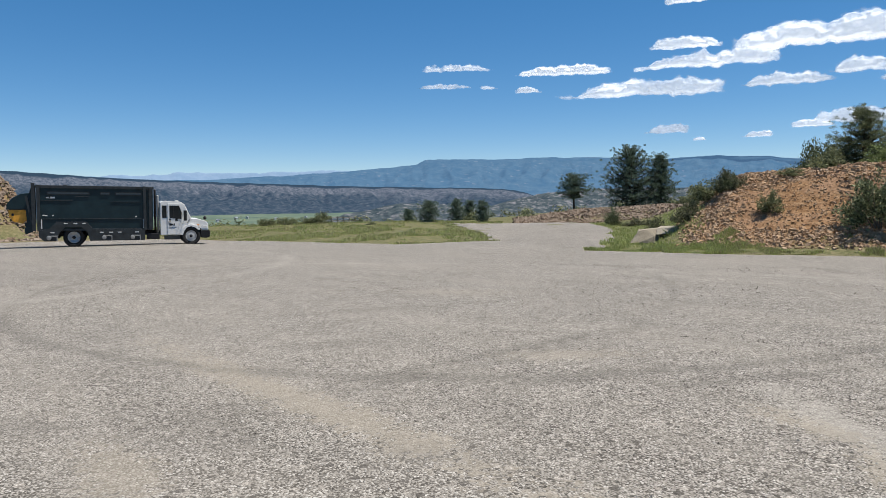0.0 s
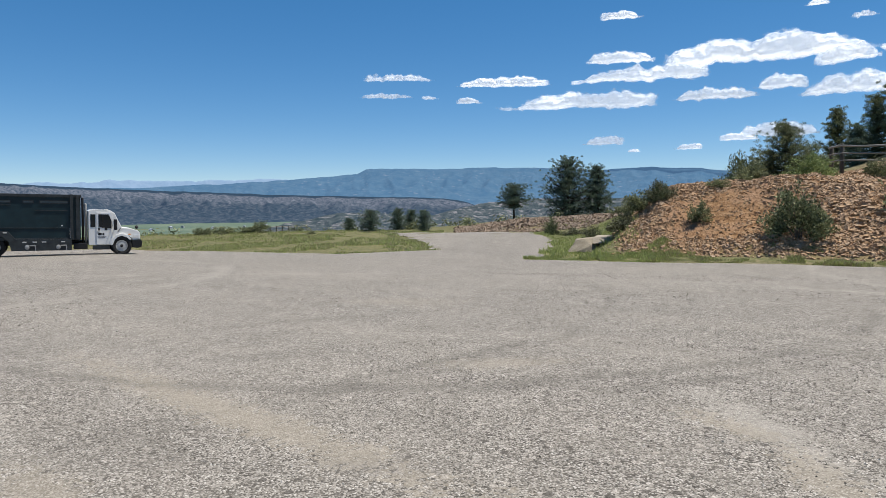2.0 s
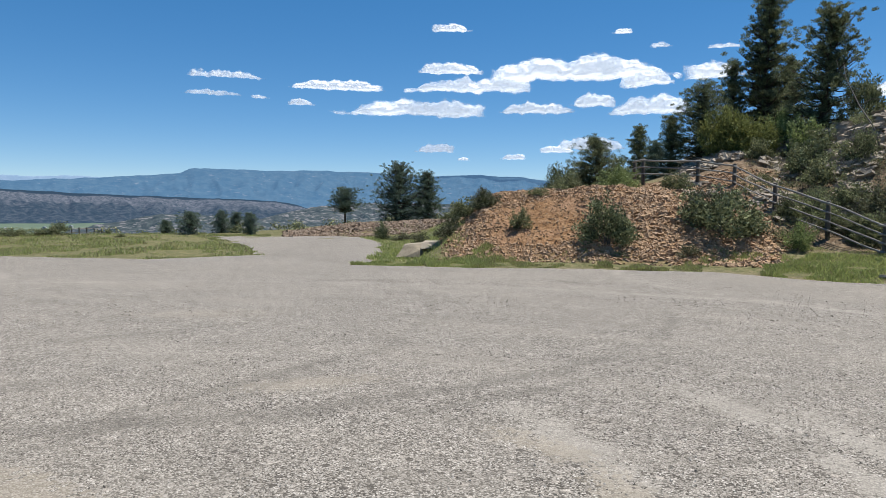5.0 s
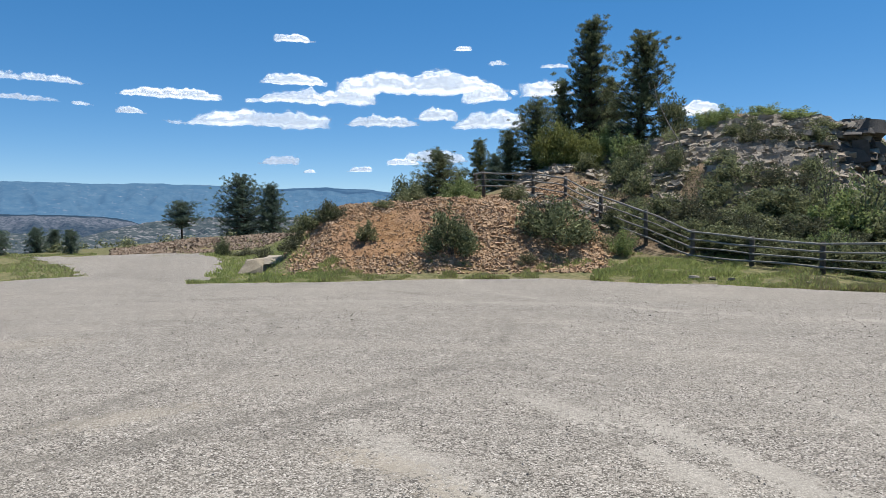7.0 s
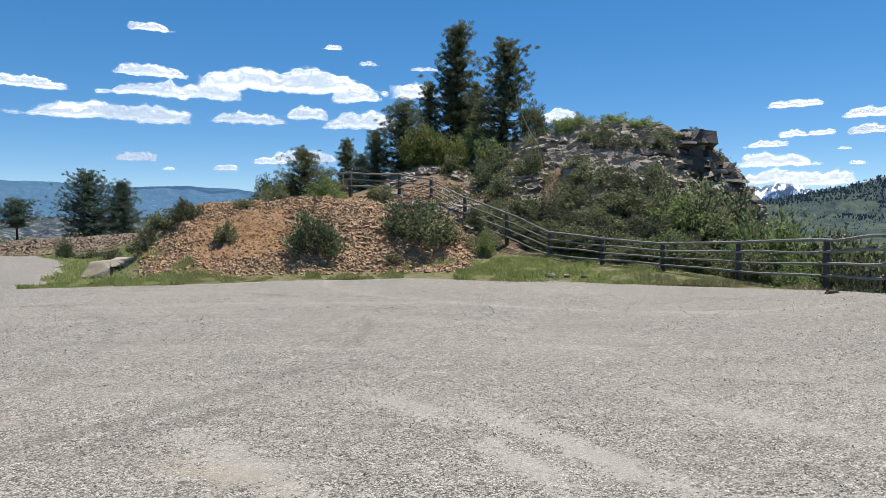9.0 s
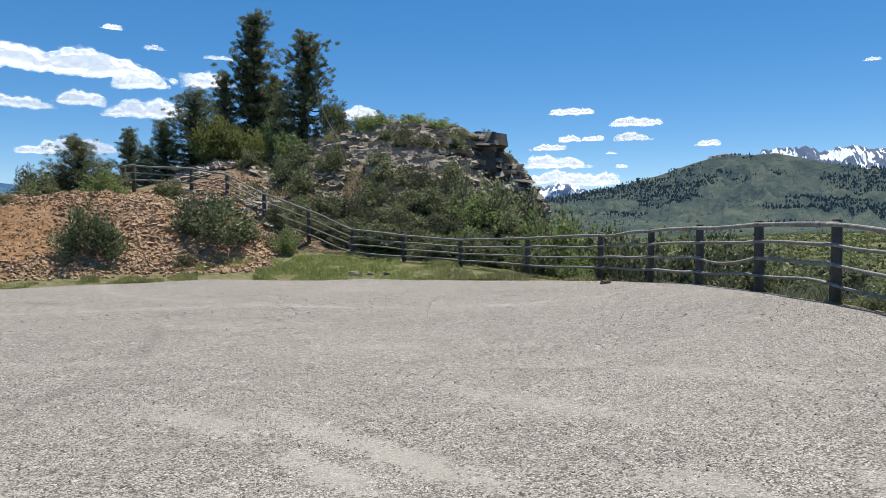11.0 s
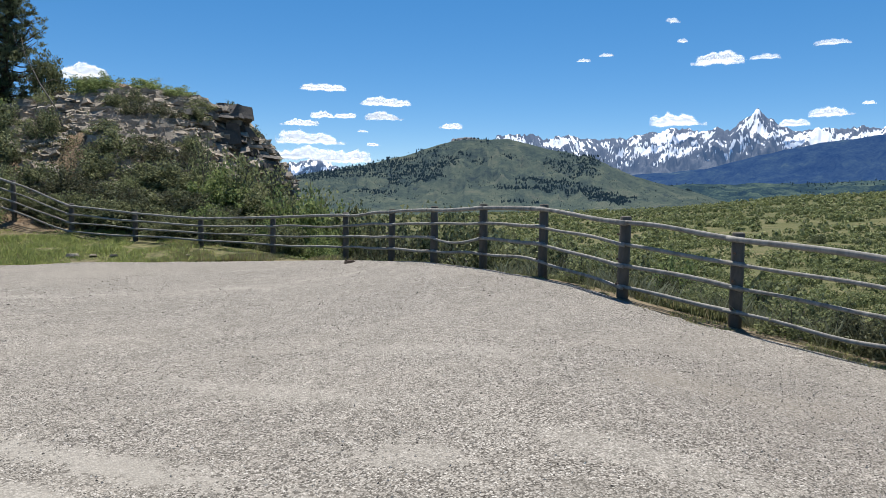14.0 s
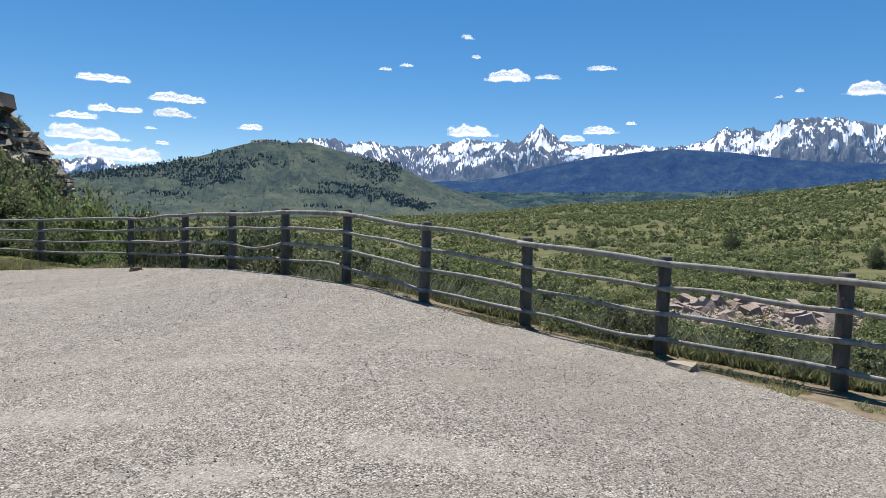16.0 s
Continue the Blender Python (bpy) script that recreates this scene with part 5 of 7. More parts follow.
SHRUB_LABEL = {"shrub": "dark green leafy shrub growing on the dry slope", "sage": "grey-green sagebrush growing on stony ground", "bright": "fresh yellow-green leafy bush",
               "juniper": "dense dark green juniper bush on the slope", "oak": "scrub oak with small leaves and bare grey twigs", "olive": "yellowish green juniper bush beside taller trees"}


def shrub(kind, az, d, top, w, seed):
    r = np.random.default_rng(seed)
    x, y = spot(az, d)
    z0 = ground_z(x, y)
    h = max(0.35, top - z0 + 0.1)
    w = max(w, h * 0.72)
    fol, st = shrub_meshes(kind, seed % 4)
    ob = new("shrub" if kind != "juniper" else "juniper_bush")
    tagged(ob, SHRUB_LABEL[kind], "bush", kind + " bushes")
    ob.matrix_world = pose(x, y, z0 - 0.08, 0, 0, r.uniform(0, 360)) @ Matrix.Diagonal((w * 1.3, w * 1.3, h * 1.12, 1))
    part("stem", st, TWIG, ob)
    part("foliage", fol, None, ob)
    return ob


def plant_all():
    lab = {0: "tall ponderosa pine with a broad dark crown", 1: "dark pine beside a broader one", 2: "small ponderosa pine with an open crown"}
    for i, (az, d, foot, top, w) in enumerate(PINE_0):
        big = i in (9, 10)
        conifer("pine_tree", az, d, foot, top, w * (1.2 if not big else 1.22), PINE if not big else JUNIPER,
                "tall dark conifer with a ragged crown on the rocky hill" if big else lab.get(i, "young dark pine at the edge of the grass"), 300 + i,
                lean=0.06 if i == 10 else 0.0, bare=0.36 if i == 2 else 0.03, shape=0.85 if i in (0, 1) else 0.8 if i == 9 else 0.65 if i == 10 else 0.8, dens=2.05 if big else 2.5, gaps=0.4 if big else 0.35 if i == 2 else 0.15, fine=0.85 if big else 0.68)
    for i, (az, d, foot, top, w) in enumerate(JUNIPER_0 + JUNIPER_1):
        tall = (top - foot) > 2.4 and d < 100
        if tall:
            conifer("juniper_tree", az, d, foot, top, w * 1.3, JUNIPER, "bushy dark green juniper tree behind the mound", 340 + i, bare=0.02, shape=1.0, dens=2.6, gaps=0.1, fine=0.62)
        else:
            shrub("juniper", az, d, top, w, 500 + i)
    for kind, rows in (("shrub", SHRUB_0 + SHRUB_1 + SHRUB_2), ("sage", SAGE_0 + SAGE_1), ("bright", BRIGHT_0), ("olive", OLIVE_0), ("oak", OAK_0)):
        for i, (az, d, foot, top, w) in enumerate(rows):
            shrub(kind, az, d, top, w, 600 + 7 * i + len(kind))


plant_all()


def hill_cover():
    """More brush on the rocky hill, behind the fence, and on the bank beyond it."""
    r = np.random.default_rng(77)
    n = 0
    for az, d, dmin in zip(r.uniform(-3.5, 21.5, 900), r.uniform(26.5, 41, 900), r.uniform(size=900)):
        p = 0.11 if d < 33.5 else 0.07
        if az > 10.5 and d > 33:
            p = 0.03
        if az < 4 and 29.5 < d < 35:
            p *= 0.35
        if 3 < az < 16 and d > 29.5:
            p *= 0.8
        if dmin > p:
            continue
        x, y = spot(az, d)
        w = r.uniform(0.6, 1.5)
        kind = ("shrub", "shrub", "sage", "juniper", "oak", "sage")[int(r.integers(0, 6))]
        shrub(kind, az, d, ground_z(x, y) + w * r.uniform(0.5, 0.85), w, 2000 + n)
        n += 1
    for az in np.arange(0.8, 25.5, 0.55):
        d = np.interp(az, [0, 4, 10, 15, 20, 26], [28.3, 26.7, 25.4, 24.2, 23.0, 21.4]) + r.uniform(0.5, 2.0)
        x, y = spot(az, d)
        w = r.uniform(0.8, 1.8)
        shrub(("shrub", "oak", "sage", "bright" if az > 14 else "shrub")[int(r.integers(0, 4))], az, d, ground_z(x, y) + r.uniform(0.45, 1.3), w, 2300 + n)
        n += 1
    for az, d in zip(r.uniform(24.5, 50, 70), r.uniform(0, 1, 70)):
        d = np.interp(az, RIM_A, RIM_D) + 3.0 + 14 * d
        x, y = spot(az, d)
        w = r.uniform(0.9, 2.0)
        shrub(("shrub", "sage", "shrub", "juniper")[int(r.integers(0, 4))], az, d, ground_z(x, y) + w * r.uniform(0.55, 0.95), w, 2600 + n)
        n += 1


    for az in np.arange(43, 97, 0.62):
        d = np.interp(az, FENCE_A, FENCE_D) + r.uniform(0.45, 2.4)
        x, y = spot(az, d)
        w = r.uniform(0.4, 0.95)
        shrub(("shrub", "sage", "oak", "sage")[int(r.integers(0, 4))], az, d, ground_z(x, y) + w * r.uniform(0.5, 0.8), w, 2900 + n)
        n += 1


hill_cover()


def stuff(name, label, category, chunks, mat):
    v, f = merge(chunks)
    return tagged(new(name, mesh_of(name, v, f, mat)), label, category, kind="stuff")


def scatter(n, az0, az1, d0, d1, r, power=0.5):
    az = r.uniform(az0, az1, n)
    d = (d0 ** (2 * power) + (d1 ** (2 * power) - d0 ** (2 * power)) * r.uniform(0, 1, n)) ** (1 / (2 * power))
    return az, d


def blades(az, d, height, width, r, tuft=0.0):
    """Grass blades standing on the land, taller and shorter in tufts."""
    x, y = d * np.sin(np.radians(az)), d * np.cos(np.radians(az))
    z = land(az, d)
    n = len(az)
    h = height * r.uniform(0.5, 1.3, n) * (1 + tuft * (np.clip(4.5 * fbm(x * 1.3, y * 1.3, 3, 77), -0.7, 1.2)))
    lean = r.normal(size=(n, 2)) * 0.35
    a = r.uniform(0, np.pi, n)
    s = np.stack([np.cos(a), np.sin(a), 0 * a], 1) * (width * r.uniform(0.6, 1.4, n))[:, None]
    b = np.stack([x, y, z - 0.03], 1)
    t = b + np.stack([lean[:, 0] * h, lean[:, 1] * h, h], 1)
    m = b * 0.5 + t * 0.5 + np.stack([0 * h, 0 * h, 0.12 * h], 1)
    v = np.stack([b - s * 0.4, b + s * 0.4, m + s * 0.45, t], 1)
    return v.reshape(-1, 3), np.arange(4 * n).reshape(n, 4)


def grass_all():
    r = np.random.default_rng(91)
    # strip between the lot and the mound, and the foot of the hill
    az = r.uniform(-37, 27, 210000)
    de = np.interp(az, RIM_A, RIM_D)
    d = de + 0.05 + (3.0 + 2.0 * smooth(-3, 0, az)) * r.uniform(0, 1, len(az)) ** 1.2
    x, y = d * np.sin(np.radians(az)), d * np.cos(np.radians(az))
    p = fbm(x * 0.9, y * 0.9, 4, 71) + 0.11 + 0.2 * smooth(-4, 2, az) * (1 - smooth(8, 14, az)) - 0.04 * (d - de)
    keep = (p > 0) & ~on_gravel(az, d)
    az, d = az[keep], d[keep]
    lush = smooth(-6, -1, az) * (1 - smooth(9, 14, az)) + (1 - smooth(-26, -23, az))
    dry = r.uniform(size=len(az)) < 0.45 - 0.35 * lush + 0.35 * smooth(10, 22, az) * (np.interp(az, RIM_A, RIM_D) + 1.2 > d)
    stuff("grass_strip", "green grass and weeds along the lot's edge", "grass", [blades(az[~dry], d[~dry], 0.1, 0.024, r, 0.9)], GRASS)
    stuff("dry_grass", "dry straw-coloured grass along the lot's edge", "grass", [blades(az[dry], d[dry], 0.1, 0.022, r, 0.9)], DRY)
    # the field beside the road
    az, d = scatter(100000, -82, -42, 30, 62, r)
    keep = ~on_gravel(az, d) & (fbm(d * np.sin(np.radians(az)) * 0.3, d * np.cos(np.radians(az)) * 0.3, 3, 73) > -0.12)
    az, d = az[keep], d[keep]
    dry = r.uniform(size=len(az)) < 0.3
    stuff("field_grass", "rough green grass on the field beside the road", "grass", [blades(az[~dry], d[~dry], 0.12, 0.042, r, 0.6)], GRASS)
    stuff("field_dry_grass", "dry grass stalks on the field", "grass", [blades(az[dry], d[dry], 0.13, 0.036, r, 0.6)], DRY)
    az, d = scatter(22000, -37, -26, 23, 60, r)
    keep = ~on_gravel(az, d)
    stuff("verge_grass", "green weeds on the verge of the road", "grass", [blades(az[keep], d[keep], 0.12, 0.035, r, 0.9)], GRASS)
    # weeds under and behind the rail fence
    az = r.uniform(24, 98, 52000)
    de = np.interp(az, RIM_A, RIM_D)
    fence = np.interp(az, FENCE_A, FENCE_D)
    d = np.maximum(de, fence + 0.08) + 0.05 + 9 * r.uniform(0, 1, len(az)) ** 1.9
    keep = (fbm(d * np.sin(np.radians(az)) * 0.8, d * np.cos(np.radians(az)) * 0.8, 3, 75) + 0.13 > 0.3 * (1 - smooth(0, 0.7, d - de)))
    az, d = az[keep], d[keep]
    dry = r.uniform(size=len(az)) < 0.12 + 0.6 * (1 - smooth(0.15, 0.6, d - np.interp(az, RIM_A, RIM_D)))
    a2 = r.uniform(40, 98, 34000)
    rim2 = np.interp(a2, RIM_A, RIM_D)
    d2 = rim2 - 0.12 + (np.maximum(0.3, np.interp(a2, FENCE_A, FENCE_D) - rim2) + 0.1) * r.uniform(0, 1, len(a2))
    clump = fbm(d2 * np.sin(np.radians(a2)) * 2.2, d2 * np.cos(np.radians(a2)) * 2.2, 3, 79) > 0.07
    stuff("rim_straw", "tufts of short straw-coloured grass at the gravel's edge", "grass", [blades(a2[clump][::2], d2[clump][::2], 0.06, 0.014, r)], DRY)
    stuff("rim_grass", "tufts of short green grass at the gravel's edge", "grass", [blades(a2[clump][1::2], d2[clump][1::2], 0.05, 0.014, r)], GRASS)
    hh = np.where(d - np.interp(az, RIM_A, RIM_D) > 0.7, 0.17, 0.06)
    stuff("fence_weeds", "green weeds growing under and behind the rail fence", "weeds", [blades(az[~dry], d[~dry], hh[~dry], 0.03, r)], WEED)
    # tall grey-green tufts behind the rails
    a3 = r.uniform(36, 98, 95)
    d3 = np.interp(a3, FENCE_A, FENCE_D) + 0.25 + 3.0 * r.uniform(0, 1, len(a3)) ** 2
    a4 = np.repeat(a3, 70) + r.normal(size=len(a3) * 70) * 0.5
    d4 = np.repeat(d3, 70) + r.normal(size=len(a3) * 70) * 0.08
    stuff("tall_tufts", "tall grey-green grass tufts behind the rail fence", "grass", [blades(a4, d4, 0.33, 0.01, r)], TUFT)
    a5, d5 = scatter(60000, 22, 100, 11, 60, r, 0.8)
    past = (d5 > np.interp(a5, FENCE_A, FENCE_D) + 1.5) & (fbm(d5 * np.sin(np.radians(a5)) * 0.5, d5 * np.cos(np.radians(a5)) * 0.5, 3, 87) > -0.06)
    stuff("bank_grass", "green and straw grass on the bank below the fence", "grass", [blades(a5[past], d5[past], 0.17, 0.035, r, 0.8)], WEED)
    stuff("fence_dry_grass", "short dry grass along the foot of the fence", "grass", [blades(az[dry], d[dry], hh[dry], 0.025, r)], DRY)


def scrubland():
    """Oak scrub over the plain beyond the fence, thinner with distance."""
    r = np.random.default_rng(93)
    chunks = []
    for n, az0, az1, d0, d1, per, w in ((900, 22, 100, 13, 42, 250, 0.85), (1500, 22, 100, 38, 85, 95, 1.2), (3000, 22, 100, 75, 170, 44, 1.8), (5200, 20, 100, 160, 420, 24, 3.2), (5200, 20, 100, 400, 950, 14, 5.5)):
        az, d = scatter(n, az0, az1, d0, d1, r, 1.0)
        x, y = d * np.sin(np.radians(az)), d * np.cos(np.radians(az))
        p = fbm(x / (6 * w), y / (6 * w), 4, 81)
        open_ground = (d < 39) & (d > 23) & (az > 69) & (az < 83)
        keep = ((p > -0.085) | (r.uniform(size=len(az)) < 0.2)) & ~open_ground & (d > np.interp(az, FENCE_A, FENCE_D) + 3.5) & (r.uniform(size=len(az)) < 0.85)
        x, y, az, d = x[keep], y[keep], az[keep], d[keep]
        z = land(az, d)
        s = w * r.uniform(0.55, 1.35, len(x))
        v = r.normal(size=(len(x), per, 3))
        v /= np.linalg.norm(v, axis=2)[..., None]
        v[..., 2] = np.abs(v[..., 2])
        c = np.stack([x, y, z], 1)[:, None] + v * s[:, None, None] * [0.5, 0.5, 0.58] * r.uniform(0.6, 1.12, (len(x), per, 1))
        chunks.append(shell_leaves(c.reshape(-1, 3), v.reshape(-1, 3), w * (1.35 / per ** 0.5 + 0.015), r, True))
    stuff("scrub_oak", "rolling green oak scrub covering the plain", "scrub", chunks, SCRUB)
    # thin hedge of bushes down the western slope
    chunks = []
    az, d = scatter(900, -80, -24, 64, 200, r, 1.0)
    x, y, z = d * np.sin(np.radians(az)), d * np.cos(np.radians(az)), land(az, d)
    v = r.normal(size=(900, 70, 3))
    v /= np.linalg.norm(v, axis=2)[..., None]
    v[..., 2] = np.abs(v[..., 2])
    c = np.stack([x, y, z], 1)[:, None] + v * [0.8, 0.8, 0.9] * r.uniform(0.5, 1.1, (900, 70, 1))
    chunks.append(shell_leaves(c.reshape(-1, 3), v.reshape(-1, 3), 0.22, r, True))
    stuff("slope_scrub", "dark scrub on the slope below the field", "scrub", chunks, SHRUB)


def cone_trees(c, h, sides=5):
    """Small two-tiered conifers at the points c, of the heights h."""
    a = np.linspace(0, 2 * np.pi, sides, endpoint=False)
    ring = np.stack([np.cos(a), np.sin(a), 0 * a], 1)
    up = np.array([0, 0, 1.0])
    base = c[:, None] + ring * (h * 0.36)[:, None, None] + up * (h * 0.06)[:, None, None]
    mid = c[:, None] + np.roll(ring, -1, 0) * (h * 0.24)[:, None, None] + up * (h * 0.5)[:, None, None]
    tip = c + up * h[:, None]
    v = np.concatenate([base, mid, tip[:, None]], 1).reshape(-1, 3)
    o = (np.arange(len(c)) * (2 * sides + 1))[:, None]
    tris = []
    for i in range(sides):
        k = (i + 1) % sides
        tris += [np.concatenate([o + i, o + k, o + sides + k], 1), np.concatenate([o + i, o + sides + k, o + sides + i], 1), np.concatenate([o + sides + i, o + sides + k, o + 2 * sides], 1)]
    return v, np.concatenate(tris)


def far_woods(where, name, label, stand, few, low, lean_west, seed):
    """Conifers in stands over a far slope, with small ones and bushes between."""
    r = np.random.default_rng(seed)
    me = bpy.data.objects[where].data
    co = np.empty(len(me.vertices) * 3, np.float32)
    me.vertices.foreach_get("co", co)
    co = co.reshape(-1, 3)
    az = np.degrees(np.arctan2(co[:, 0], co[:, 1]))
    d = np.hypot(co[:, 0], co[:, 1])
    el = np.degrees(np.arctan2(co[:, 2] - 1.6, d))
    front = d < d.max() * 0.95
    p = fbm(co[:, 0] / 130, co[:, 1] / 130, 4, 97) + lean_west * (smooth(38, 30, az) * smooth(0.5, 2.5, el) + 1.1 * smooth(43, 44.5, az) * smooth(48.5, 46.5, az) * smooth(1.6, 2.6, el))
    ok, open_ = np.where((p > 0.09) & front & (el > low))[0], np.where((p > -0.15) & front & (el > low - 0.6))[0]
    idx = np.concatenate([r.choice(ok, stand), r.choice(open_, few)])
    h = np.concatenate([r.uniform(2.8, 6.5, stand), r.uniform(1.2, 3.0, few)])
    c = co[idx] + r.normal(size=(len(idx), 3)) * [6, 6, 0]
    v, f = cone_trees(c, h, 5)
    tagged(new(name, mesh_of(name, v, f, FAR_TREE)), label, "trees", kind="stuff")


def hill_brush():
    """Low twiggy brush and dry tufts between the slabs of the rocky hill."""
    r = np.random.default_rng(98)
    az, d = scatter(5200, -4, 22, 27, 43, r)
    x, y = d * np.sin(np.radians(az)), d * np.cos(np.radians(az))
    keep = (fbm(x * 0.7, y * 0.7, 3, 83) > -0.05) & (r.uniform(size=len(az)) < 0.12 + 0.75 * smooth(35, 29, d))
    x, y, z = x[keep], y[keep], land(az[keep], d[keep])
    for name, mat, pick, size in (("low_brush", SHRUB, 0, 0.085), ("grey_brush", SAGE, 1, 0.075), ("dry_tufts", DRY, 2, 0.07)):
        sel = np.arange(len(x)) % 3 == pick
        per = 46
        c0 = np.stack([x[sel], y[sel], z[sel]], 1)
        w = r.uniform(0.18, 0.5, len(c0))
        v = r.normal(size=(len(c0), per, 3)) * [0.5, 0.5, 0.42]
        v[..., 2] = np.abs(v[..., 2])
        c = (c0[:, None] + v * w[:, None, None]).reshape(-1, 3)
        stuff(name, {0: "low dark green brush among the rock ledges", 1: "low grey-green brush among the rock ledges", 2: "dry grass tufts among the rock ledges"}[pick], "brush", [leaves(c, size, size * 0.4, r, v.reshape(-1, 3) * 0.8 + [0, 0, 0.5], 0.5, True)], mat)


grass_all()
hill_brush()
scrubland()
far_woods("foothill", "foothill_conifers", "dark conifers scattered over the green foothill", 4600, 2600, -0.6, 0.28, 95)
far_woods("valley_slope", "valley_conifers", "dark conifers in bands along the valley", 1500, 900, -0.2, 0.0, 96)


def dead_snag():
    """A dead leaning stem with bare side branches above the slope."""
    x0, y0 = spot(5.2, 33.5)
    z0 = ground_z(x0, y0) - 0.05
    p = np.array([[0, 0, 0], [-0.25, 0.5, 1.1], [-0.75, 1.6, 2.2], [-1.25, 2.6, 3.6], [-1.35, 2.9, 4.4]])
    paths = [(p, [0.035, 0.03, 0.026, 0.018, 0.008], 6), (p[2] + np.array([[0, 0, 0], [0.5, 0.1, 0.3], [0.9, 0.2, 0.2]]), [0.018, 0.012, 0.005], 5), (p[1] + np.array([[0, 0, 0], [0.6, -0.2, 0.1], [1.2, -0.3, -0.3]]), [0.018, 0.012, 0.005], 5), (p[3] + np.array([[0, 0, 0], [-0.3, 0, 0.4], [-0.4, 0.1, 0.9]]), [0.02, 0.014, 0.005], 5)]
    ob = thing("dead_snag", pose(x0, y0, z0), "bare grey dead branch leaning on the slope", "dead branch")
    part("stem", mesh_of("stem", *wood_tubes(paths), TWIG), TWIG, ob, shade=True)


dead_snag()


# ---------- rocks ----------
def rock_material(name, a, b_, c_, scale=3.0):
    m, nt, ln, b = material(name, 0.9)
    v = coords(nt)
    n1, n2 = noise_tex(nt, ln, v, scale, 7, 0.65), noise_tex(nt, ln, v, scale * 7, 5, 0.65, (1, 1, 2.5))
    c = ramp(nt, ln, maths(nt, ln, 'ADD', maths(nt, ln, 'MULTIPLY', n1, 0.55), maths(nt, ln, 'MULTIPLY', n2, 0.45)), [(0.3, a), (0.5, b_), (0.7, c_)])
    oi = nt.new("ShaderNodeObjectInfo")
    g = nt.new("ShaderNodeNewGeometry")
    rr = maths(nt, ln, 'FRACT', maths(nt, ln, 'ADD', oi.outputs["Random"], g.outputs["Random Per Island"]))
    c = mixc(nt, ln, maths(nt, ln, 'MULTIPLY', rr, 0.55), c, tuple(0.6 * x + 0.1 for x in c_))
    ln.new(c, b.inputs["Base Color"])
    bump(nt, ln, b, n2, 0.7, 0.04)
    return m


RUBBLE = rock_material("orange_brown_rubble", (0.1728, 0.09216, 0.04464), (0.3024, 0.1836, 0.0936), (0.4176, 0.2952, 0.1764))
# darker copy of the sandstone: shade of the backlit cliff faces put into colour
CRAG = rock_material("shaded_cliff_rock", (0.022, 0.019, 0.017), (0.06, 0.052, 0.045), (0.15, 0.128, 0.105))
LEDGE = rock_material("grey_sandstone", (0.07, 0.058, 0.046), (0.24, 0.2, 0.15), (0.46, 0.39, 0.3))
BANK = rock_material("brown_bank_rock", (0.07, 0.045, 0.028), (0.17, 0.115, 0.073), (0.27, 0.2, 0.135))
PINK = rock_material("pinkish_boulder", (0.1152, 0.0792, 0.0648), (0.2376, 0.1764, 0.144), (0.3744, 0.3096, 0.2592))
PALE = rock_material("pale_boulder", (0.14, 0.115, 0.08), (0.26, 0.22, 0.16), (0.37, 0.32, 0.24))


def rock_arrays(r, sx, sy, sz, jitter=0.22):
    """An angular block: a jittered box with one bevelled corner plane."""
    v = np.array([(x, y, z) for z in (-1, 1) for y in (-1, 1) for x in (-1, 1)], float) * 0.5
    v = v * (1 + r.normal(size=(8, 3)) * jitter)
    v[4:, :2] *= r.uniform(0.6, 0.95)
    f = np.array([(0, 2, 3, 1), (4, 5, 7, 6), (0, 1, 5, 4), (1, 3, 7, 5), (3, 2, 6, 7), (2, 0, 4, 6)])
    return v * [sx, sy, sz], f


def rotated(v, r, tilt=0.35):
    e = Euler((r.normal() * tilt, r.normal() * tilt, r.uniform(0, 6.283)))
    return v @ np.array(e.to_matrix()).T


def boulder_bm(r, sx, sy, sz, cuts=2, rough=0.12):
    bm = bmesh.new()
    v, f = rock_arrays(r, sx, sy, sz, 0.18)
    vs = [bm.verts.new(p) for p in v]
    for q in f:
        bm.faces.new([vs[i] for i in q])
    bmesh.ops.subdivide_edges(bm, edges=bm.edges[:], cuts=cuts, use_grid_fill=True)
    k = r.uniform(0, 50)
    for p in bm.verts:
        n = noise.noise_vector(p.co * (2.2 / max(sx, sy)) + Vector((k, k, k)))
        p.co += n * rough * min(sx, sy, sz) * 1.6
    bmesh.ops.recalc_face_normals(bm, faces=bm.faces)
    return bm


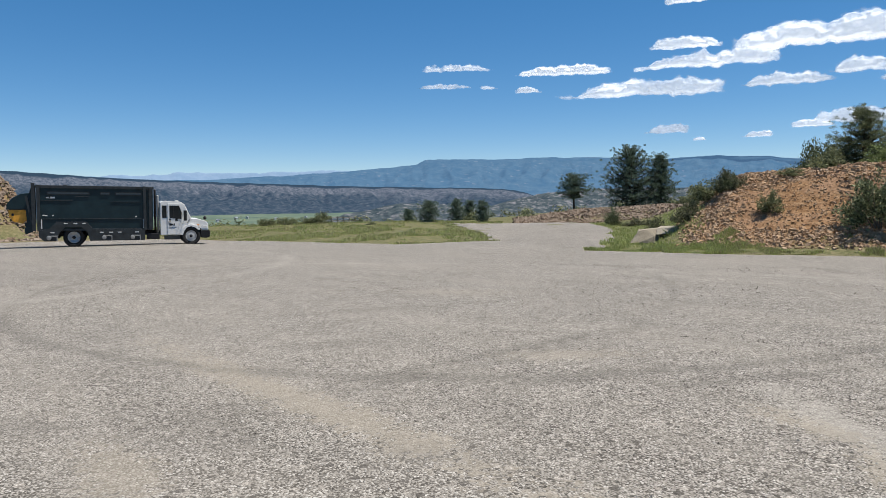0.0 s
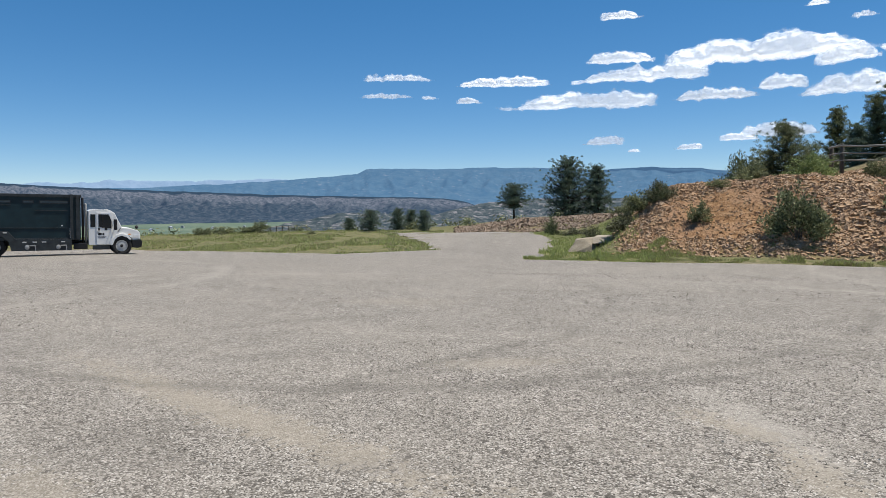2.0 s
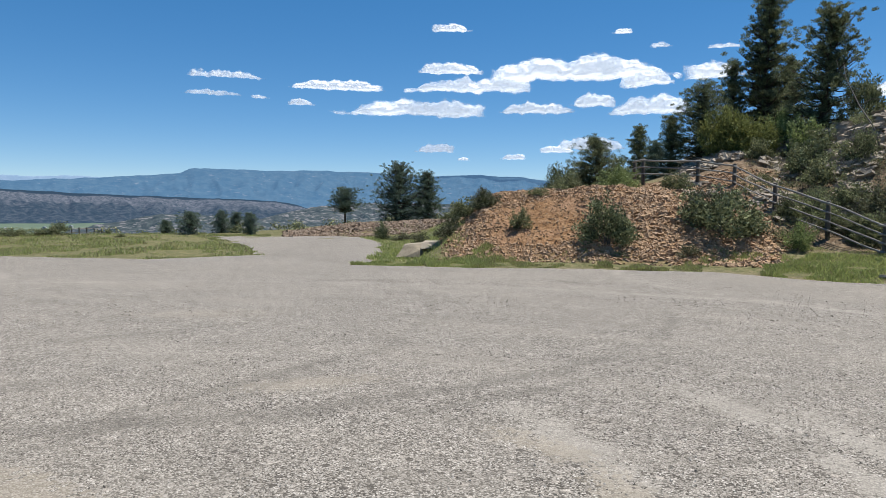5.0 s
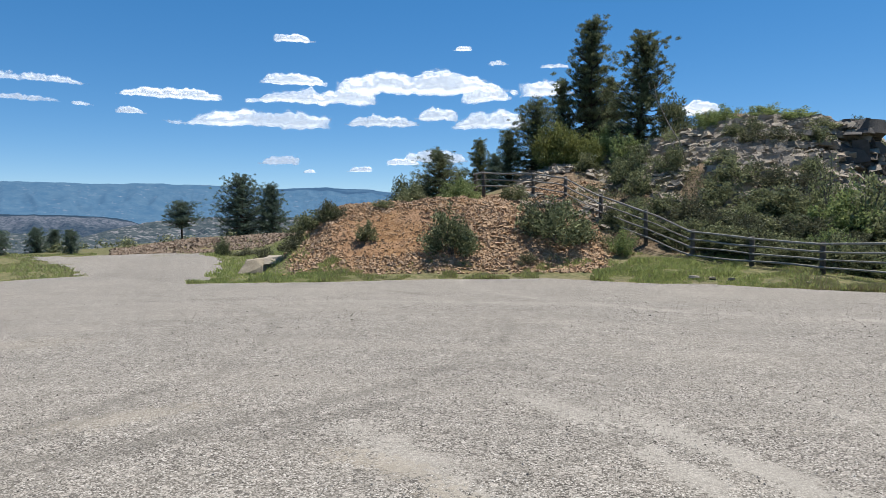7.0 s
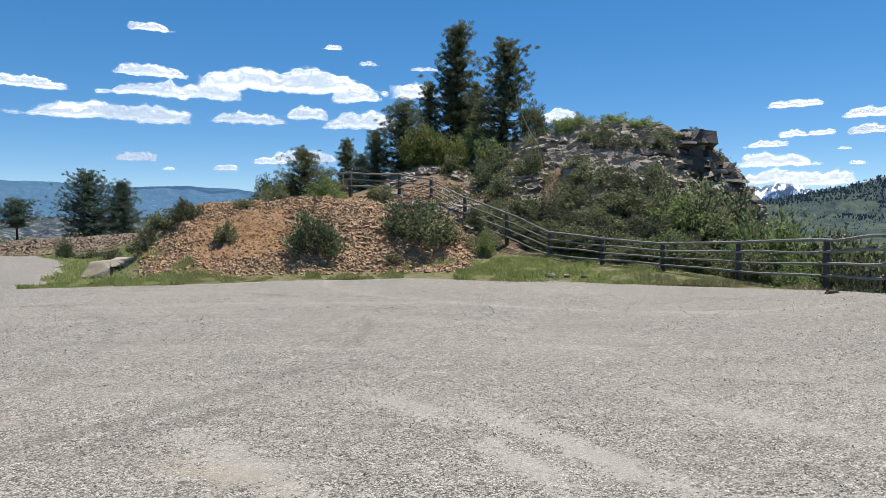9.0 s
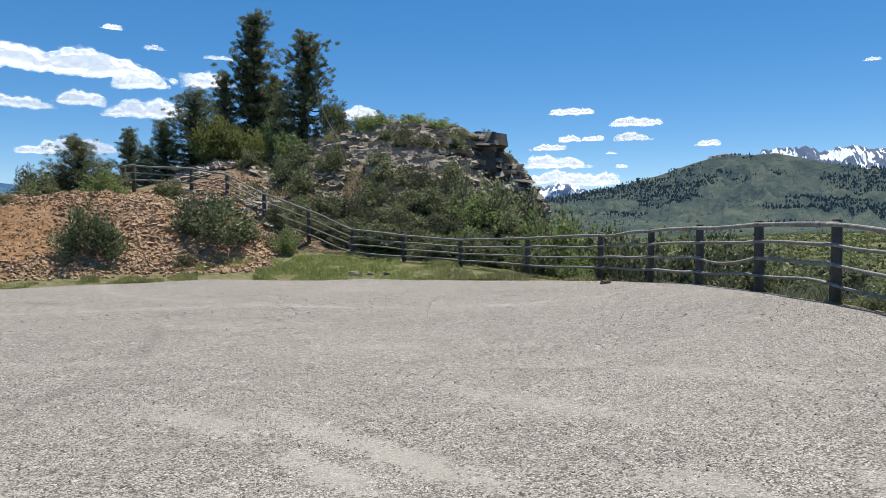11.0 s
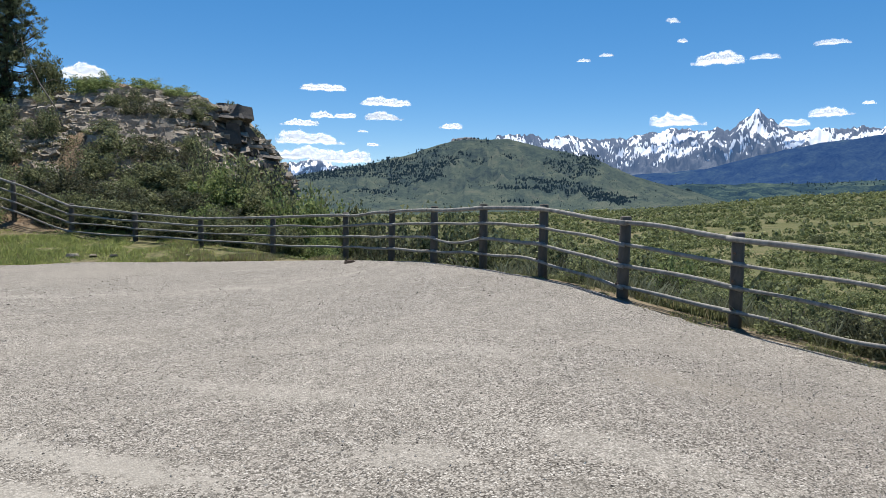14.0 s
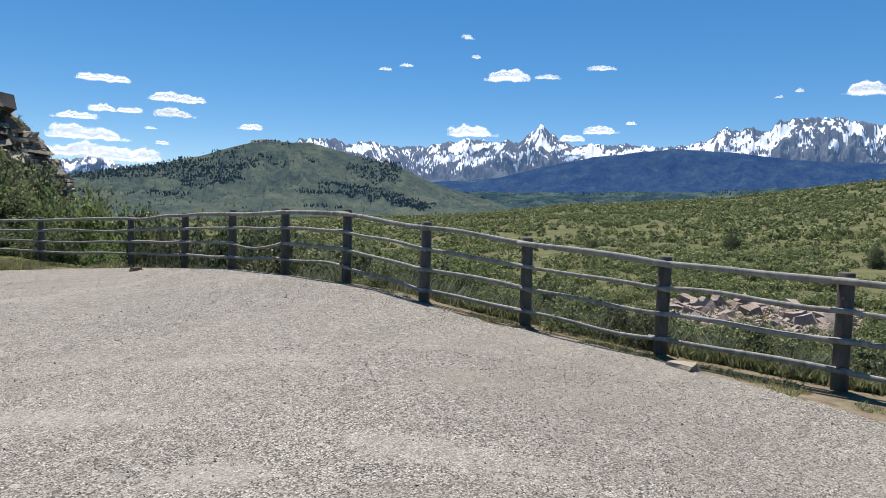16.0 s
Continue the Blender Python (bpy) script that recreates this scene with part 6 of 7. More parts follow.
def rubble_mound():
    r = np.random.default_rng(111)
    ob = thing("rubble_mound", pose(0, 0, 0), "mound of loose orange-brown broken rock", "rubble mound")
    kinds = [mesh_of("stone", *rock_arrays(r, 1, r.uniform(0.6, 0.9), r.uniform(0.3, 0.55)), RUBBLE) for _ in range(10)]
    az, d = scatter(46000, -28.5, -0.5, 23.2, 34, r)
    x, y = d * np.sin(np.radians(az)), d * np.cos(np.radians(az))
    w = mound_weight(az, d)
    bare = smooth(-25, -22, az) * (1 - smooth(-18.5, -16.5, az)) * smooth(24.3, 25.2, d) * (1 - smooth(27.6, 28.6, d)) + 0.7 * smooth(-22, -20, az) * (1 - smooth(-17, -15, az)) * smooth(24.5, 25.5, d) * (1 - smooth(28, 29, d))
    dens = w * (0.85 + 0.6 * fbm(x * 0.6, y * 0.6, 3, 115)) * (1 - 0.62 * np.clip(bare, 0, 1))
    keep = r.uniform(size=len(az)) < dens * 0.75
    az, d, x, y = az[keep], d[keep], x[keep], y[keep]
    z = land(az, d)
    size = 0.05 + 0.125 * r.uniform(0, 1, len(az)) ** 2.4 + 0.04 * smooth(-15, -9, az)
    size = size * (1 - 0.45 * np.clip(bare[keep], 0, 1))
    order = np.argsort(-size * (d < 29))
    for i in order[:300]:
        st = new("stone", kinds[int(r.integers(0, 10))])
        st.parent = ob
        s = size[i] * 1.15
        st.matrix_world = Matrix.Translation((x[i], y[i], z[i] + 0.04)) @ Euler((r.normal() * 0.4, r.normal() * 0.4, r.uniform(0, 6.28))).to_matrix().to_4x4() @ Matrix.Diagonal((s, s, s, 1))
    chunks = []
    for i in order[300:]:
        v, f = rock_arrays(r, size[i], size[i] * r.uniform(0.6, 0.95), size[i] * r.uniform(0.3, 0.6))
        chunks.append((rotated(v, r, 0.4) + [x[i], y[i], z[i] + 0.02], f))
    v, f = merge(chunks)
    tagged(part("rubble", mesh_of("rubble", v, f, RUBBLE), RUBBLE, ob), kind="stuff")
    # the low broken bank beyond the road
    chunks = []
    az, d = scatter(6500, -41, -24.5, 57, 66, r)
    z = land(az, d)
    for a, q, zz in zip(az, d, z):
        s = r.uniform(0.09, 0.36)
        v, f = rock_arrays(r, s, s * 0.8, s * 0.45)
        chunks.append((rotated(v, r) + [*spot(a, q), zz + 0.03], f))
    stuff("bank_rubble", "low bank of broken brown rock beyond the road", "rubble", chunks, BANK)
    chunks = []
    for a, q in zip(r.uniform(-86, -78.3, 2200), r.uniform(54, 68, 2200)):
        s = r.uniform(0.1, 0.42)
        v, f = rock_arrays(r, s, s * 0.8, s * 0.45)
        chunks.append((rotated(v, r) + [*spot(a, q), float(land(np.array([a]), np.array([q]))[0]) + 0.03], f))
    stuff("bank_stones", "broken brown rock on the bank behind the truck", "rubble", chunks, BANK)


def rock_outcrop():
    r = np.random.default_rng(121)
    ob = thing("rock_outcrop", pose(0, 0, 0), "layered grey-brown sandstone ledges on the hill", "rock outcrop")
    kinds = [part_mesh(boulder_bm(r, 1, r.uniform(0.5, 0.8), r.uniform(0.13, 0.3), 2, 0.14), LEDGE) for _ in range(9)]
    az, d = scatter(5200, 1.5, 22.0, 29.5, 44, r)
    x, y = d * np.sin(np.radians(az)), d * np.cos(np.radians(az))
    p = 0.03 + fbm(x * 0.35, y * 0.35, 3, 123) + 0.16 * smooth(9, 15, az) * smooth(32, 36, d)
    keep = np.where((p > 0.03) & (hill_weight(az, d) > 0.4))[0]
    z = land(az, d)
    for i in keep[:230]:
        s = r.uniform(0.35, 0.95) * (1 + 0.35 * (az[i] > 13))
        st = new("ledge", kinds[int(r.integers(0, 9))])
        st.parent = ob
        st.matrix_world = Matrix.Translation((x[i], y[i], z[i] + 0.02)) @ Euler((r.normal() * 0.16, r.normal() * 0.16, radians(-az[i]) + r.normal() * 0.5)).to_matrix().to_4x4() @ Matrix.Diagonal((s, s, s * 0.9, 1))
    # the cliff edge: stacked slabs that overhang towards the open side, shade painted into the dark ones
    dark = [part_mesh(boulder_bm(r, 1, r.uniform(0.6, 0.85), r.uniform(0.2, 0.42), 2, 0.1), CRAG) for _ in range(7)]
    for a, q, zt, s in ((16.4, 38.3, 6.3, 1.7), (17.3, 38.5, 6.0, 2.3), (17.2, 38.2, 5.0, 2.2), (17.9, 38.6, 4.2, 2.0), (18.6, 39.6, 4.7, 1.7), (18.9, 39.4, 3.7, 2.0), (19.3, 40.0, 4.2, 1.5), (19.6, 40.2, 3.3, 2.0), (20.2, 40.8, 3.3, 1.5), (20.4, 41.2, 2.5, 2.0), (21.0, 42, 2.5, 1.4), (21.5, 42.4, 2.55, 0.9), (21.5, 42.4, 1.9, 1.1),
                        (16.2, 37.6, 4.4, 2.4), (15.4, 37.3, 4.9, 2.2), (14.6, 36.8, 4.5, 2.0), (13.6, 36.6, 5.0, 1.9), (16.9, 37.5, 3.3, 2.4), (12.6, 37.4, 5.7, 1.8), (14.0, 38.2, 6.2, 1.8), (15.4, 38.4, 6.4, 1.7)):
        for j in range(8):
            st = new("ledge", (dark if r.uniform() < 0.35 + 0.4 * (a > 16) else kinds)[int(r.integers(0, 7))])
            st.parent = ob
            t = s * r.uniform(0.22, 0.55)
            st.matrix_world = Matrix.Translation((*spot(a + r.normal() * 0.28, q + r.normal() * 0.3), zt - 0.12 - 0.16 * j)) @ Euler((r.normal() * 0.08, 0.1 + r.normal() * 0.09, radians(-a) + r.normal() * 0.4)).to_matrix().to_4x4() @ Matrix.Diagonal((t * 1.25, t * 1.3, t * r.uniform(1.1, 2.0), 1))
    # one upright block with a jutting cap at the shoulder of the cliff, its shade painted dark
    for a, q, zc, sx, sy, sz in ((16.35, 36.9, 4.5, 1.3, 0.9, 4.0), (17.0, 37.2, 4.6, 0.8, 0.8, 3.6), (17.3, 37.3, 5.62, 0.62, 0.7, 0.75), (16.5, 37.1, 5.5, 0.85, 0.9, 0.7)):
        st = new("ledge", dark[int(r.integers(0, 7))])
        st.parent = ob
        st.matrix_world = Matrix.Translation((*spot(a, q), zc)) @ Euler((0.04, 0.06, radians(-a) + r.normal() * 0.15)).to_matrix().to_4x4() @ Matrix.Diagonal((sx, sy, sz, 1))
    chunks = []
    for i in keep[230:]:
        s = r.uniform(0.35, 0.9)
        v, f = rock_arrays(r, s, s * 0.75, s * r.uniform(0.22, 0.4), 0.2)
        chunks.append((rotated(v, r, 0.15) + [x[i], y[i], z[i] + 0.03], f))
    az, d = scatter(23000, -9, 22.0, 27.5, 45, r)
    x, y, z = d * np.sin(np.radians(az)), d * np.cos(np.radians(az)), land(az, d)
    keep = np.where((fbm(x * 0.5, y * 0.5, 3, 127) > -0.04) & (hill_weight(az, d) > 0.03))[0]
    for i in keep:
        s = 0.08 + 0.55 * r.uniform() ** 2.8
        v, f = rock_arrays(r, s, s * 0.7, s * r.uniform(0.14, 0.34))
        chunks.append((rotated(v, r, 0.3) + [x[i], y[i], z[i] + 0.03], f))
    v, f = merge(chunks)
    tagged(part("scree", mesh_of("scree", v, f, LEDGE), LEDGE, ob), kind="stuff")


def part_mesh(bm, mat):
    me = bpy.data.meshes.new("ledge")
    bm.to_mesh(me)
    bm.free()
    me.materials.append(mat)
    return me


def loose_rocks():
    r = np.random.default_rng(131)
    # the large pale slab-sided boulder at the corner of the lot
    bm = bmesh.new()
    x, y = spot(-29.6, 28.6)
    for hull in ([(-1.0, -0.4, -0.2), (-0.7, -0.58, -0.2), (-0.66, -0.1, 0.34), (-0.4, -0.12, 0.44), (-0.15, -0.62, -0.2), (-0.1, -0.5, 0.14), (0.1, -0.1, 0.46), (0.2, 0.5, 0.5), (-0.66, 0.45, 0.4), (0.5, 0.5, -0.2), (0.35, -0.2, -0.2), (-0.9, 0.45, -0.2)],
                 [(-0.02, -0.52, 0.2), (0.0, -0.12, 0.5), (0.82, -0.3, 0.5), (0.95, -0.4, 0.4), (0.86, 0.4, 0.6), (0.2, 0.5, 0.58), (0.45, -0.62, 0.26), (0.55, 0.0, 0.12), (0.7, 0.3, 0.1), (0.1, 0.4, 0.1)]):
        vs = [bm.verts.new(p) for p in hull]
        made = bmesh.ops.convex_hull(bm, input=vs)
        bmesh.ops.delete(bm, geom=[g for g in made["geom_interior"] if isinstance(g, bmesh.types.BMVert)], context='VERTS')
    bmesh.ops.subdivide_edges(bm, edges=bm.edges[:], cuts=3, use_grid_fill=True)
    for p in bm.verts:
        p.co += noise.noise_vector(p.co * 3.1) * 0.03
    bmesh.ops.recalc_face_normals(bm, faces=bm.faces)
    me = part_mesh(bm, PALE)
    me.name = "boulder"
    ob = tagged(new("boulder", me), "large pale flat-topped boulder lying in the grass", "boulder")
    ob.matrix_world = pose(x - 0.05, y, ground_z(x, y) + 0.12, 0, 0, 32) @ Matrix.Diagonal((1.08, 0.9, 0.85, 1))
    # a flat stone under the fence
    fs = new("flat_stone", part_mesh(boulder_bm(r, 0.34, 0.22, 0.09, 2, 0.1), PALE))
    tagged(fs, "flat pale stone in the dry grass by the fence", "stone")
    fs.matrix_world = pose(7.98, 2.88, ground_z(7.98, 2.88) + 0.03, 0, 0, 70)
    # pale stones in the grass strip and a clod on the gravel
    for a, q, s in ((5.6, 22.2, 0.3), (7.0, 22.1, 0.18), (8.4, 22.0, 0.22), (13.8, 21.6, 0.2)):
        st = new("stone", part_mesh(boulder_bm(r, s * 1.1, s * 0.7, s * 0.22, 1, 0.1), PALE))
        tagged(st, "flat pale stone lying in the grass", "stone", "stones in the grass")
        sx, sy = spot(a, q)
        st.matrix_world = pose(sx, sy, ground_z(sx, sy) + 0.05, 0, 0, -a)
    sx, sy = spot(26.6, 17.8)
    st = new("clod", part_mesh(boulder_bm(r, 0.26, 0.18, 0.1, 1, 0.15), BARK))
    tagged(st, "dark clod lying on the gravel near the fence", "clod")
    st.matrix_world = pose(sx, sy, ground_z(sx, sy) + 0.04)
    # blocks on the open patch below the fence
    kinds = [part_mesh(boulder_bm(r, 1, r.uniform(0.6, 0.9), r.uniform(0.4, 0.65), 1, 0.05), PINK) for _ in range(6)]
    bits = []
    for a, q in zip(r.uniform(69.3, 83, 2200), r.uniform(23, 38, 2200)):
        s = 0.06 + 0.3 * r.uniform() ** 2.5
        v, f = rock_arrays(r, s, s * 0.8, s * 0.5)
        bits.append((rotated(v, r, 0.4) + [*spot(a, q), float(land(np.array([a]), np.array([q]))[0]) + 0.02], f))
    stuff("stony_ground", "small pinkish stones on bare ground below the fence", "stones", bits, PINK)
    for i in range(120):
        a, q = r.uniform(69.8, 82), r.uniform(24.5, 36)
        s = 0.2 + 0.85 * r.uniform() ** 2.2
        sx, sy = spot(a, q)
        st = new("rock", kinds[i % 6])
        tagged(st, "pinkish angular rock on bare ground below the fence", "rock", "rocks below the fence")
        st.matrix_world = pose(sx, sy, ground_z(sx, sy) + s * 0.12, r.normal() * 15, r.normal() * 15, r.uniform(0, 360)) @ Matrix.Diagonal((s, s, s, 1))


rubble_mound()
rock_outcrop()
loose_rocks()


# ---------- truck ----------
T_DARK = plain("dark_green_truck_body", (0.01, 0.025, 0.03), 0.4, 0.1, 0.25, 2.0)
T_GREY = plain("dark_grey_steel", (0.035, 0.04, 0.042), 0.5, 0.3, 0.3, 4.0)
T_BLACK = plain("black_plastic", (0.012, 0.012, 0.013), 0.5)
T_WHITE = plain("white_cab_paint", (0.68, 0.68, 0.66), 0.25, 0, 0.05, 3.0)
T_RUBBER = plain("tyre_rubber", (0.018, 0.018, 0.018), 0.85, 0, 0.3, 20)
T_RIM = plain("pale_steel_wheel", (0.42, 0.42, 0.41), 0.5)
T_PIPE = plain("dull_steel_pipe", (0.3, 0.3, 0.29), 0.5, 0.3)
T_GLASS = plain("dark_window_glass", (0.012, 0.016, 0.02), 0.06)
T_CHROME = plain("chrome", (0.7, 0.7, 0.7), 0.15, 1.0, 0.05)
T_LIGHT = plain("reflector_white", (0.6, 0.6, 0.58), 0.4)
T_AMBER = plain("amber_lamp", (0.7, 0.3, 0.05), 0.3)
T_YELLOW = plain("bin_yellow", (0.62, 0.3, 0.04), 0.5, 0, 0.2)


LONG = 0.915


def wheel(parent, x, y0, y1, twin):
    w = new("wheel")
    w.parent = parent
    w.location = (0, 0, 0)
    s = 1 if y1 < y0 else -1
    bm = bmesh.new()
    R = 0.565
    lathe_y(bm, [(R * 0.55, y0), (R * 0.93, y0), (R, y0 - s * 0.04), (R, y1 + s * 0.04), (R * 0.93, y1), (R * 0.62, y1), (R * 0.6, y1 + s * 0.05)], x, R, 36)
    for p in bm.verts:
        p.co.x = x + (p.co.x - x) / LONG
    part("tyre", bm, T_RUBBER, w, shade=True)
    bm = bmesh.new()
    face = y1 + s * (0.05 if twin else 0.015)
    lathe_y(bm, [(R * 0.6, y1 + s * 0.04), (R * 0.56, y1 - s * 0.005), (R * 0.5, face + s * 0.01), (R * 0.42, face + s * 0.02), (R * 0.24, face + s * (0.03 if twin else -0.05)), (R * 0.2, face - s * 0.04), (R * 0.1, face - s * 0.06)], x, R, 28)
    for p in bm.verts:
        p.co.x = x + (p.co.x - x) / LONG
    part("rim", bm, T_RIM, w, "pale steel rim", shade=True)
    # dark dish and hub inside the rim
    bm = bmesh.new()
    hub = R * (0.47 if twin else 0.3)
    lathe_y(bm, [(hub, face + s * 0.012), (hub * 0.9, face - s * 0.006), (hub * 0.5, face + s * (0.0 if twin else -0.052)), (hub * 0.3, face - s * 0.07), (hub * (0.02 if twin else 0.25), face - s * 0.085)], x, R, 24)
    for p in bm.verts:
        p.co.x = x + (p.co.x - x) / LONG
    part("hub", bm, T_RUBBER, w, "dark wheel hub", shade=True)
    return w


def truck():
    ob = thing("truck", pose(-37.93, 9.16, ground_z(-36.9, 8.85) + 0.01, 0, 0, 71.8) @ pose(0, 0, 0, 0, 1.4, 0), "dark green box truck with a white cab parked on the gravel", "truck")
    ob.scale = (LONG * 0.843, 0.875, 0.875)
    B = bmesh.new
    # frame
    bm = box(box(B(), -2.0, 7.6, -0.5, -0.38, 0.62, 0.88), -2.0, 7.6, 0.38, 0.5, 0.62, 0.88)
    part("frame", bm, T_BLACK, ob)
    # cargo box
    body = part("cargo_box", box(B(), -2.03, 4.72, -1.2, 1.2, 0.96, 3.4), T_DARK, ob, "dark green steel cargo box", bevel=0.02)
    part("top_rail", box(B(), -2.08, 4.78, -1.26, -1.16, 3.34, 3.5), T_GREY, body, bevel=0.015)
    part("bottom_rail", box(B(), -1.85, 4.5, -1.25, -1.17, 0.94, 1.06), T_GREY, body, bevel=0.01)
    for x0, x1, z1 in ((-2.3, -2.1, 3.62), (-2.02, -1.84, 3.52), (4.12, 4.3, 3.52), (4.46, 4.66, 3.47)):
        part("corner_post", box(B(), x0, x1, -1.3, -1.14, 0.95, z1), T_GREY, body, bevel=0.015)
    for x0, x1 in ((-1.45, 0.95), (1.55, 2.15), (2.45, 4.05)):
        bm = box(B(), x0, x1, -1.235, -1.195, 2.98, 3.02)
        box(bm, x0, x1, -1.235, -1.195, 3.12, 3.16)
        box(bm, x0, x0 + 0.05, -1.235, -1.195, 2.98, 3.16)
        box(bm, x1 - 0.05, x1, -1.235, -1.195, 2.98, 3.16)
        part("vent_frame", bm, T_GREY, body)
        part("vent_opening", box(B(), x0 + 0.05, x1 - 0.05, -1.208, -1.19, 3.02, 3.12), plain("faded_grey_panel", (0.1, 0.12, 0.12), 0.7), body)
    for x0, x1, z in ((-1.8, 0.0, 2.64), (2.2, 4.0, 2.58), (0.1, 0.95, 2.86), (-1.75, 4.0, 1.6)):
        part("side_rib", box(B(), x0, x1, -1.232, -1.19, z, z + 0.035), T_GREY, body, bevel=0.006)
    for x0, x1, z0, z1 in ((-1.5, -1.34, 2.78, 2.84), (-1.28, -1.0, 2.77, 2.86), (-1.72, -1.45, 1.78, 1.84), (-1.2, -1.1, 1.79, 1.84), (3.62, 3.72, 1.72, 1.78)):
        part("decal_bar", box(B(), x0, x1, -1.21, -1.196, z0, z1), T_LIGHT, body)
    part("roof_hatch", box(B(), -0.6, -0.35, -0.6, 0.2, 3.4, 3.56), T_GREY, body, bevel=0.03)
    # white stripes at the lower corners
    for x0 in (-1.8, 4.1):
        part("marker_strip", box(B(), x0, x0 + 0.05, -1.27, -1.23, 1.06, 1.6), T_LIGHT, body)
    # side skirt with the wheel arch
    sk = part("side_skirt", slab(B(), [(-1.95, 0.98), (-1.45, 0.98), (-0.95, 1.46), (0.72, 1.46), (1.18, 0.98), (4.2, 0.98), (4.2, 0.36), (0.92, 0.36), (0.78, 0.86), (0.46, 1.16), (-0.46, 1.16), (-0.78, 0.86), (-1.0, 0.36), (-1.65, 0.36), (-1.95, 0.62)], -1.34, -1.18), T_GREY, ob, "dark steel side skirt and wheel arch")
    for x in (-0.55, 0.0, 0.5, 1.5, 2.05, 2.55, 3.6, -1.3):
        z = 1.34 if abs(x) < 0.6 else 0.82
        part("reflector", box(B(), x, x + 0.22, -1.352, -1.338, z, z + 0.05), T_LIGHT, sk)
    for x in (-1.38, 1.75, 3.45):
        bm = lathe_y(B(), [(0.1, -1.3), (0.13, -1.36), (0.13, -1.44), (0.05, -1.46)], x, 0.56, 16)
        box(bm, x + 0.12, x + 0.46, -1.4, -1.35, 0.62, 0.68)
        box(bm, x + 0.42, x + 0.47, -1.4, -1.35, 0.38, 0.66)
        part("tank_fitting", bm, T_PIPE, sk, "bent grey pipe and coupling")
    part("far_skirt", slab(B(), [(-1.95, 0.98), (4.2, 0.98), (4.2, 0.4), (1.0, 0.4), (0.75, 1.1), (-0.75, 1.1), (-1.0, 0.4), (-1.95, 0.4)], 1.18, 1.32), T_GREY, ob)
    # lift at the back
    lift = part("rear_lift", slab(B(), [(-2.08, 3.52), (-2.33, 3.32), (-2.63, 2.42), (-2.58, 1.40), (-2.73, 1.00), (-2.68, 0.75), (-2.28, 0.90), (-2.08, 1.40)], -1.15, -1.0), T_DARK, ob)
    part("lift_arm", slab(B(), [(-2.53, 2.92), (-2.66, 2.87), (-2.30, 1.20), (-2.18, 1.25)], -1.24, -1.15), T_GREY, lift)
    part("lift_hopper", slab(B(), [(-2.33, 3.07), (-2.88, 3.02), (-3.38, 2.77), (-3.68, 2.42), (-3.70, 2.12), (-2.33, 2.12)], -0.95, 1.0), T_DARK, ob, "dark rounded hopper cover at the back", bevel=0.05)
    yb = part("hopper_bin", slab(B(), [(-2.53, 2.12), (-3.60, 2.12), (-3.58, 1.75), (-3.33, 1.45), (-2.88, 1.35), (-2.53, 1.60)], -0.9, 0.95), T_YELLOW, ob, "yellow painted bin", bevel=0.04)
    part("bin_hole", lathe_y(B(), [(0.07, -0.94), (0.07, -0.88)], -3.36, 1.85, 14), T_BLACK, yb)
    part("bin_bracket", box(B(), -2.73, -2.18, -0.95, -0.7, 1.2, 1.4), T_GREY, yb, bevel=0.02)
    # stack between box and cab
    for x, z1 in ((4.85, 3.3), (5.02, 2.95)):
        part("stack", lathe_z(B(), [(0.07, 0.7), (0.07, z1), (0.055, z1 + 0.06)], x, -0.98), T_PIPE if x > 4.9 else T_BLACK, ob, shade=True)
    part("battery_step", box(B(), 4.3, 5.1, -1.22, -0.9, 0.4, 0.75), T_BLACK, ob, bevel=0.03)
    # cab
    cab = part("cab", slab(B(), [(5.16, 0.62), (6.62, 0.62), (6.66, 1.0), (6.85, 1.28), (6.9, 1.5), (7.12, 1.66), (6.72, 2.46), (6.5, 2.62), (6.2, 2.67), (5.3, 2.67), (5.16, 2.58)], -1.15, 1.15), T_WHITE, ob, "white painted cab", bevel=0.035)
    part("hood", slab(B(), [(6.66, 1.02), (6.82, 1.3), (7.12, 1.64), (7.6, 1.6), (8.1, 1.46), (8.24, 1.3), (8.26, 0.92), (7.8, 0.9), (7.7, 1.1), (7.42, 1.22), (6.92, 1.2)], -1.08, 1.08), T_WHITE, cab, bevel=0.04)
    part("fender", slab(B(), [(6.42, 0.62), (6.5, 0.95), (6.75, 1.2), (7.1, 1.3), (7.45, 1.2), (7.72, 0.95), (7.6, 0.9), (7.36, 1.1), (7.1, 1.17), (6.84, 1.1), (6.66, 0.9), (6.58, 0.62)], -1.2, -0.85), T_WHITE, cab, bevel=0.02)
    part("bumper", slab(B(), [(7.72, 0.9), (8.3, 0.92), (8.36, 0.8), (8.34, 0.5), (8.1, 0.42), (7.74, 0.46)], -1.16, 1.16), T_BLACK, cab, "black plastic bumper", bevel=0.04)
    part("grille", box(B(), 8.22, 8.3, -0.55, 0.55, 0.95, 1.36), T_CHROME, cab, bevel=0.02)
    part("headlight", slab(B(), [(7.72, 1.02), (7.86, 1.22), (8.16, 1.18), (8.2, 1.0)], -1.1, -0.98), T_LIGHT, cab, "clear headlight", bevel=0.02)
    part("turn_lamp", box(B(), 7.5, 7.66, -1.1, -1.07, 1.2, 1.26), T_AMBER, cab)
    part("windscreen", slab(B(), [(7.1, 1.72), (6.74, 2.42), (6.71, 2.42), (7.06, 1.7)], -1.0, 1.0), T_GLASS, cab, "dark glass windscreen")
    door = part("door", box(B(), 5.62, 6.58, -1.185, -1.15, 0.66, 2.52), T_WHITE, cab, bevel=0.015)
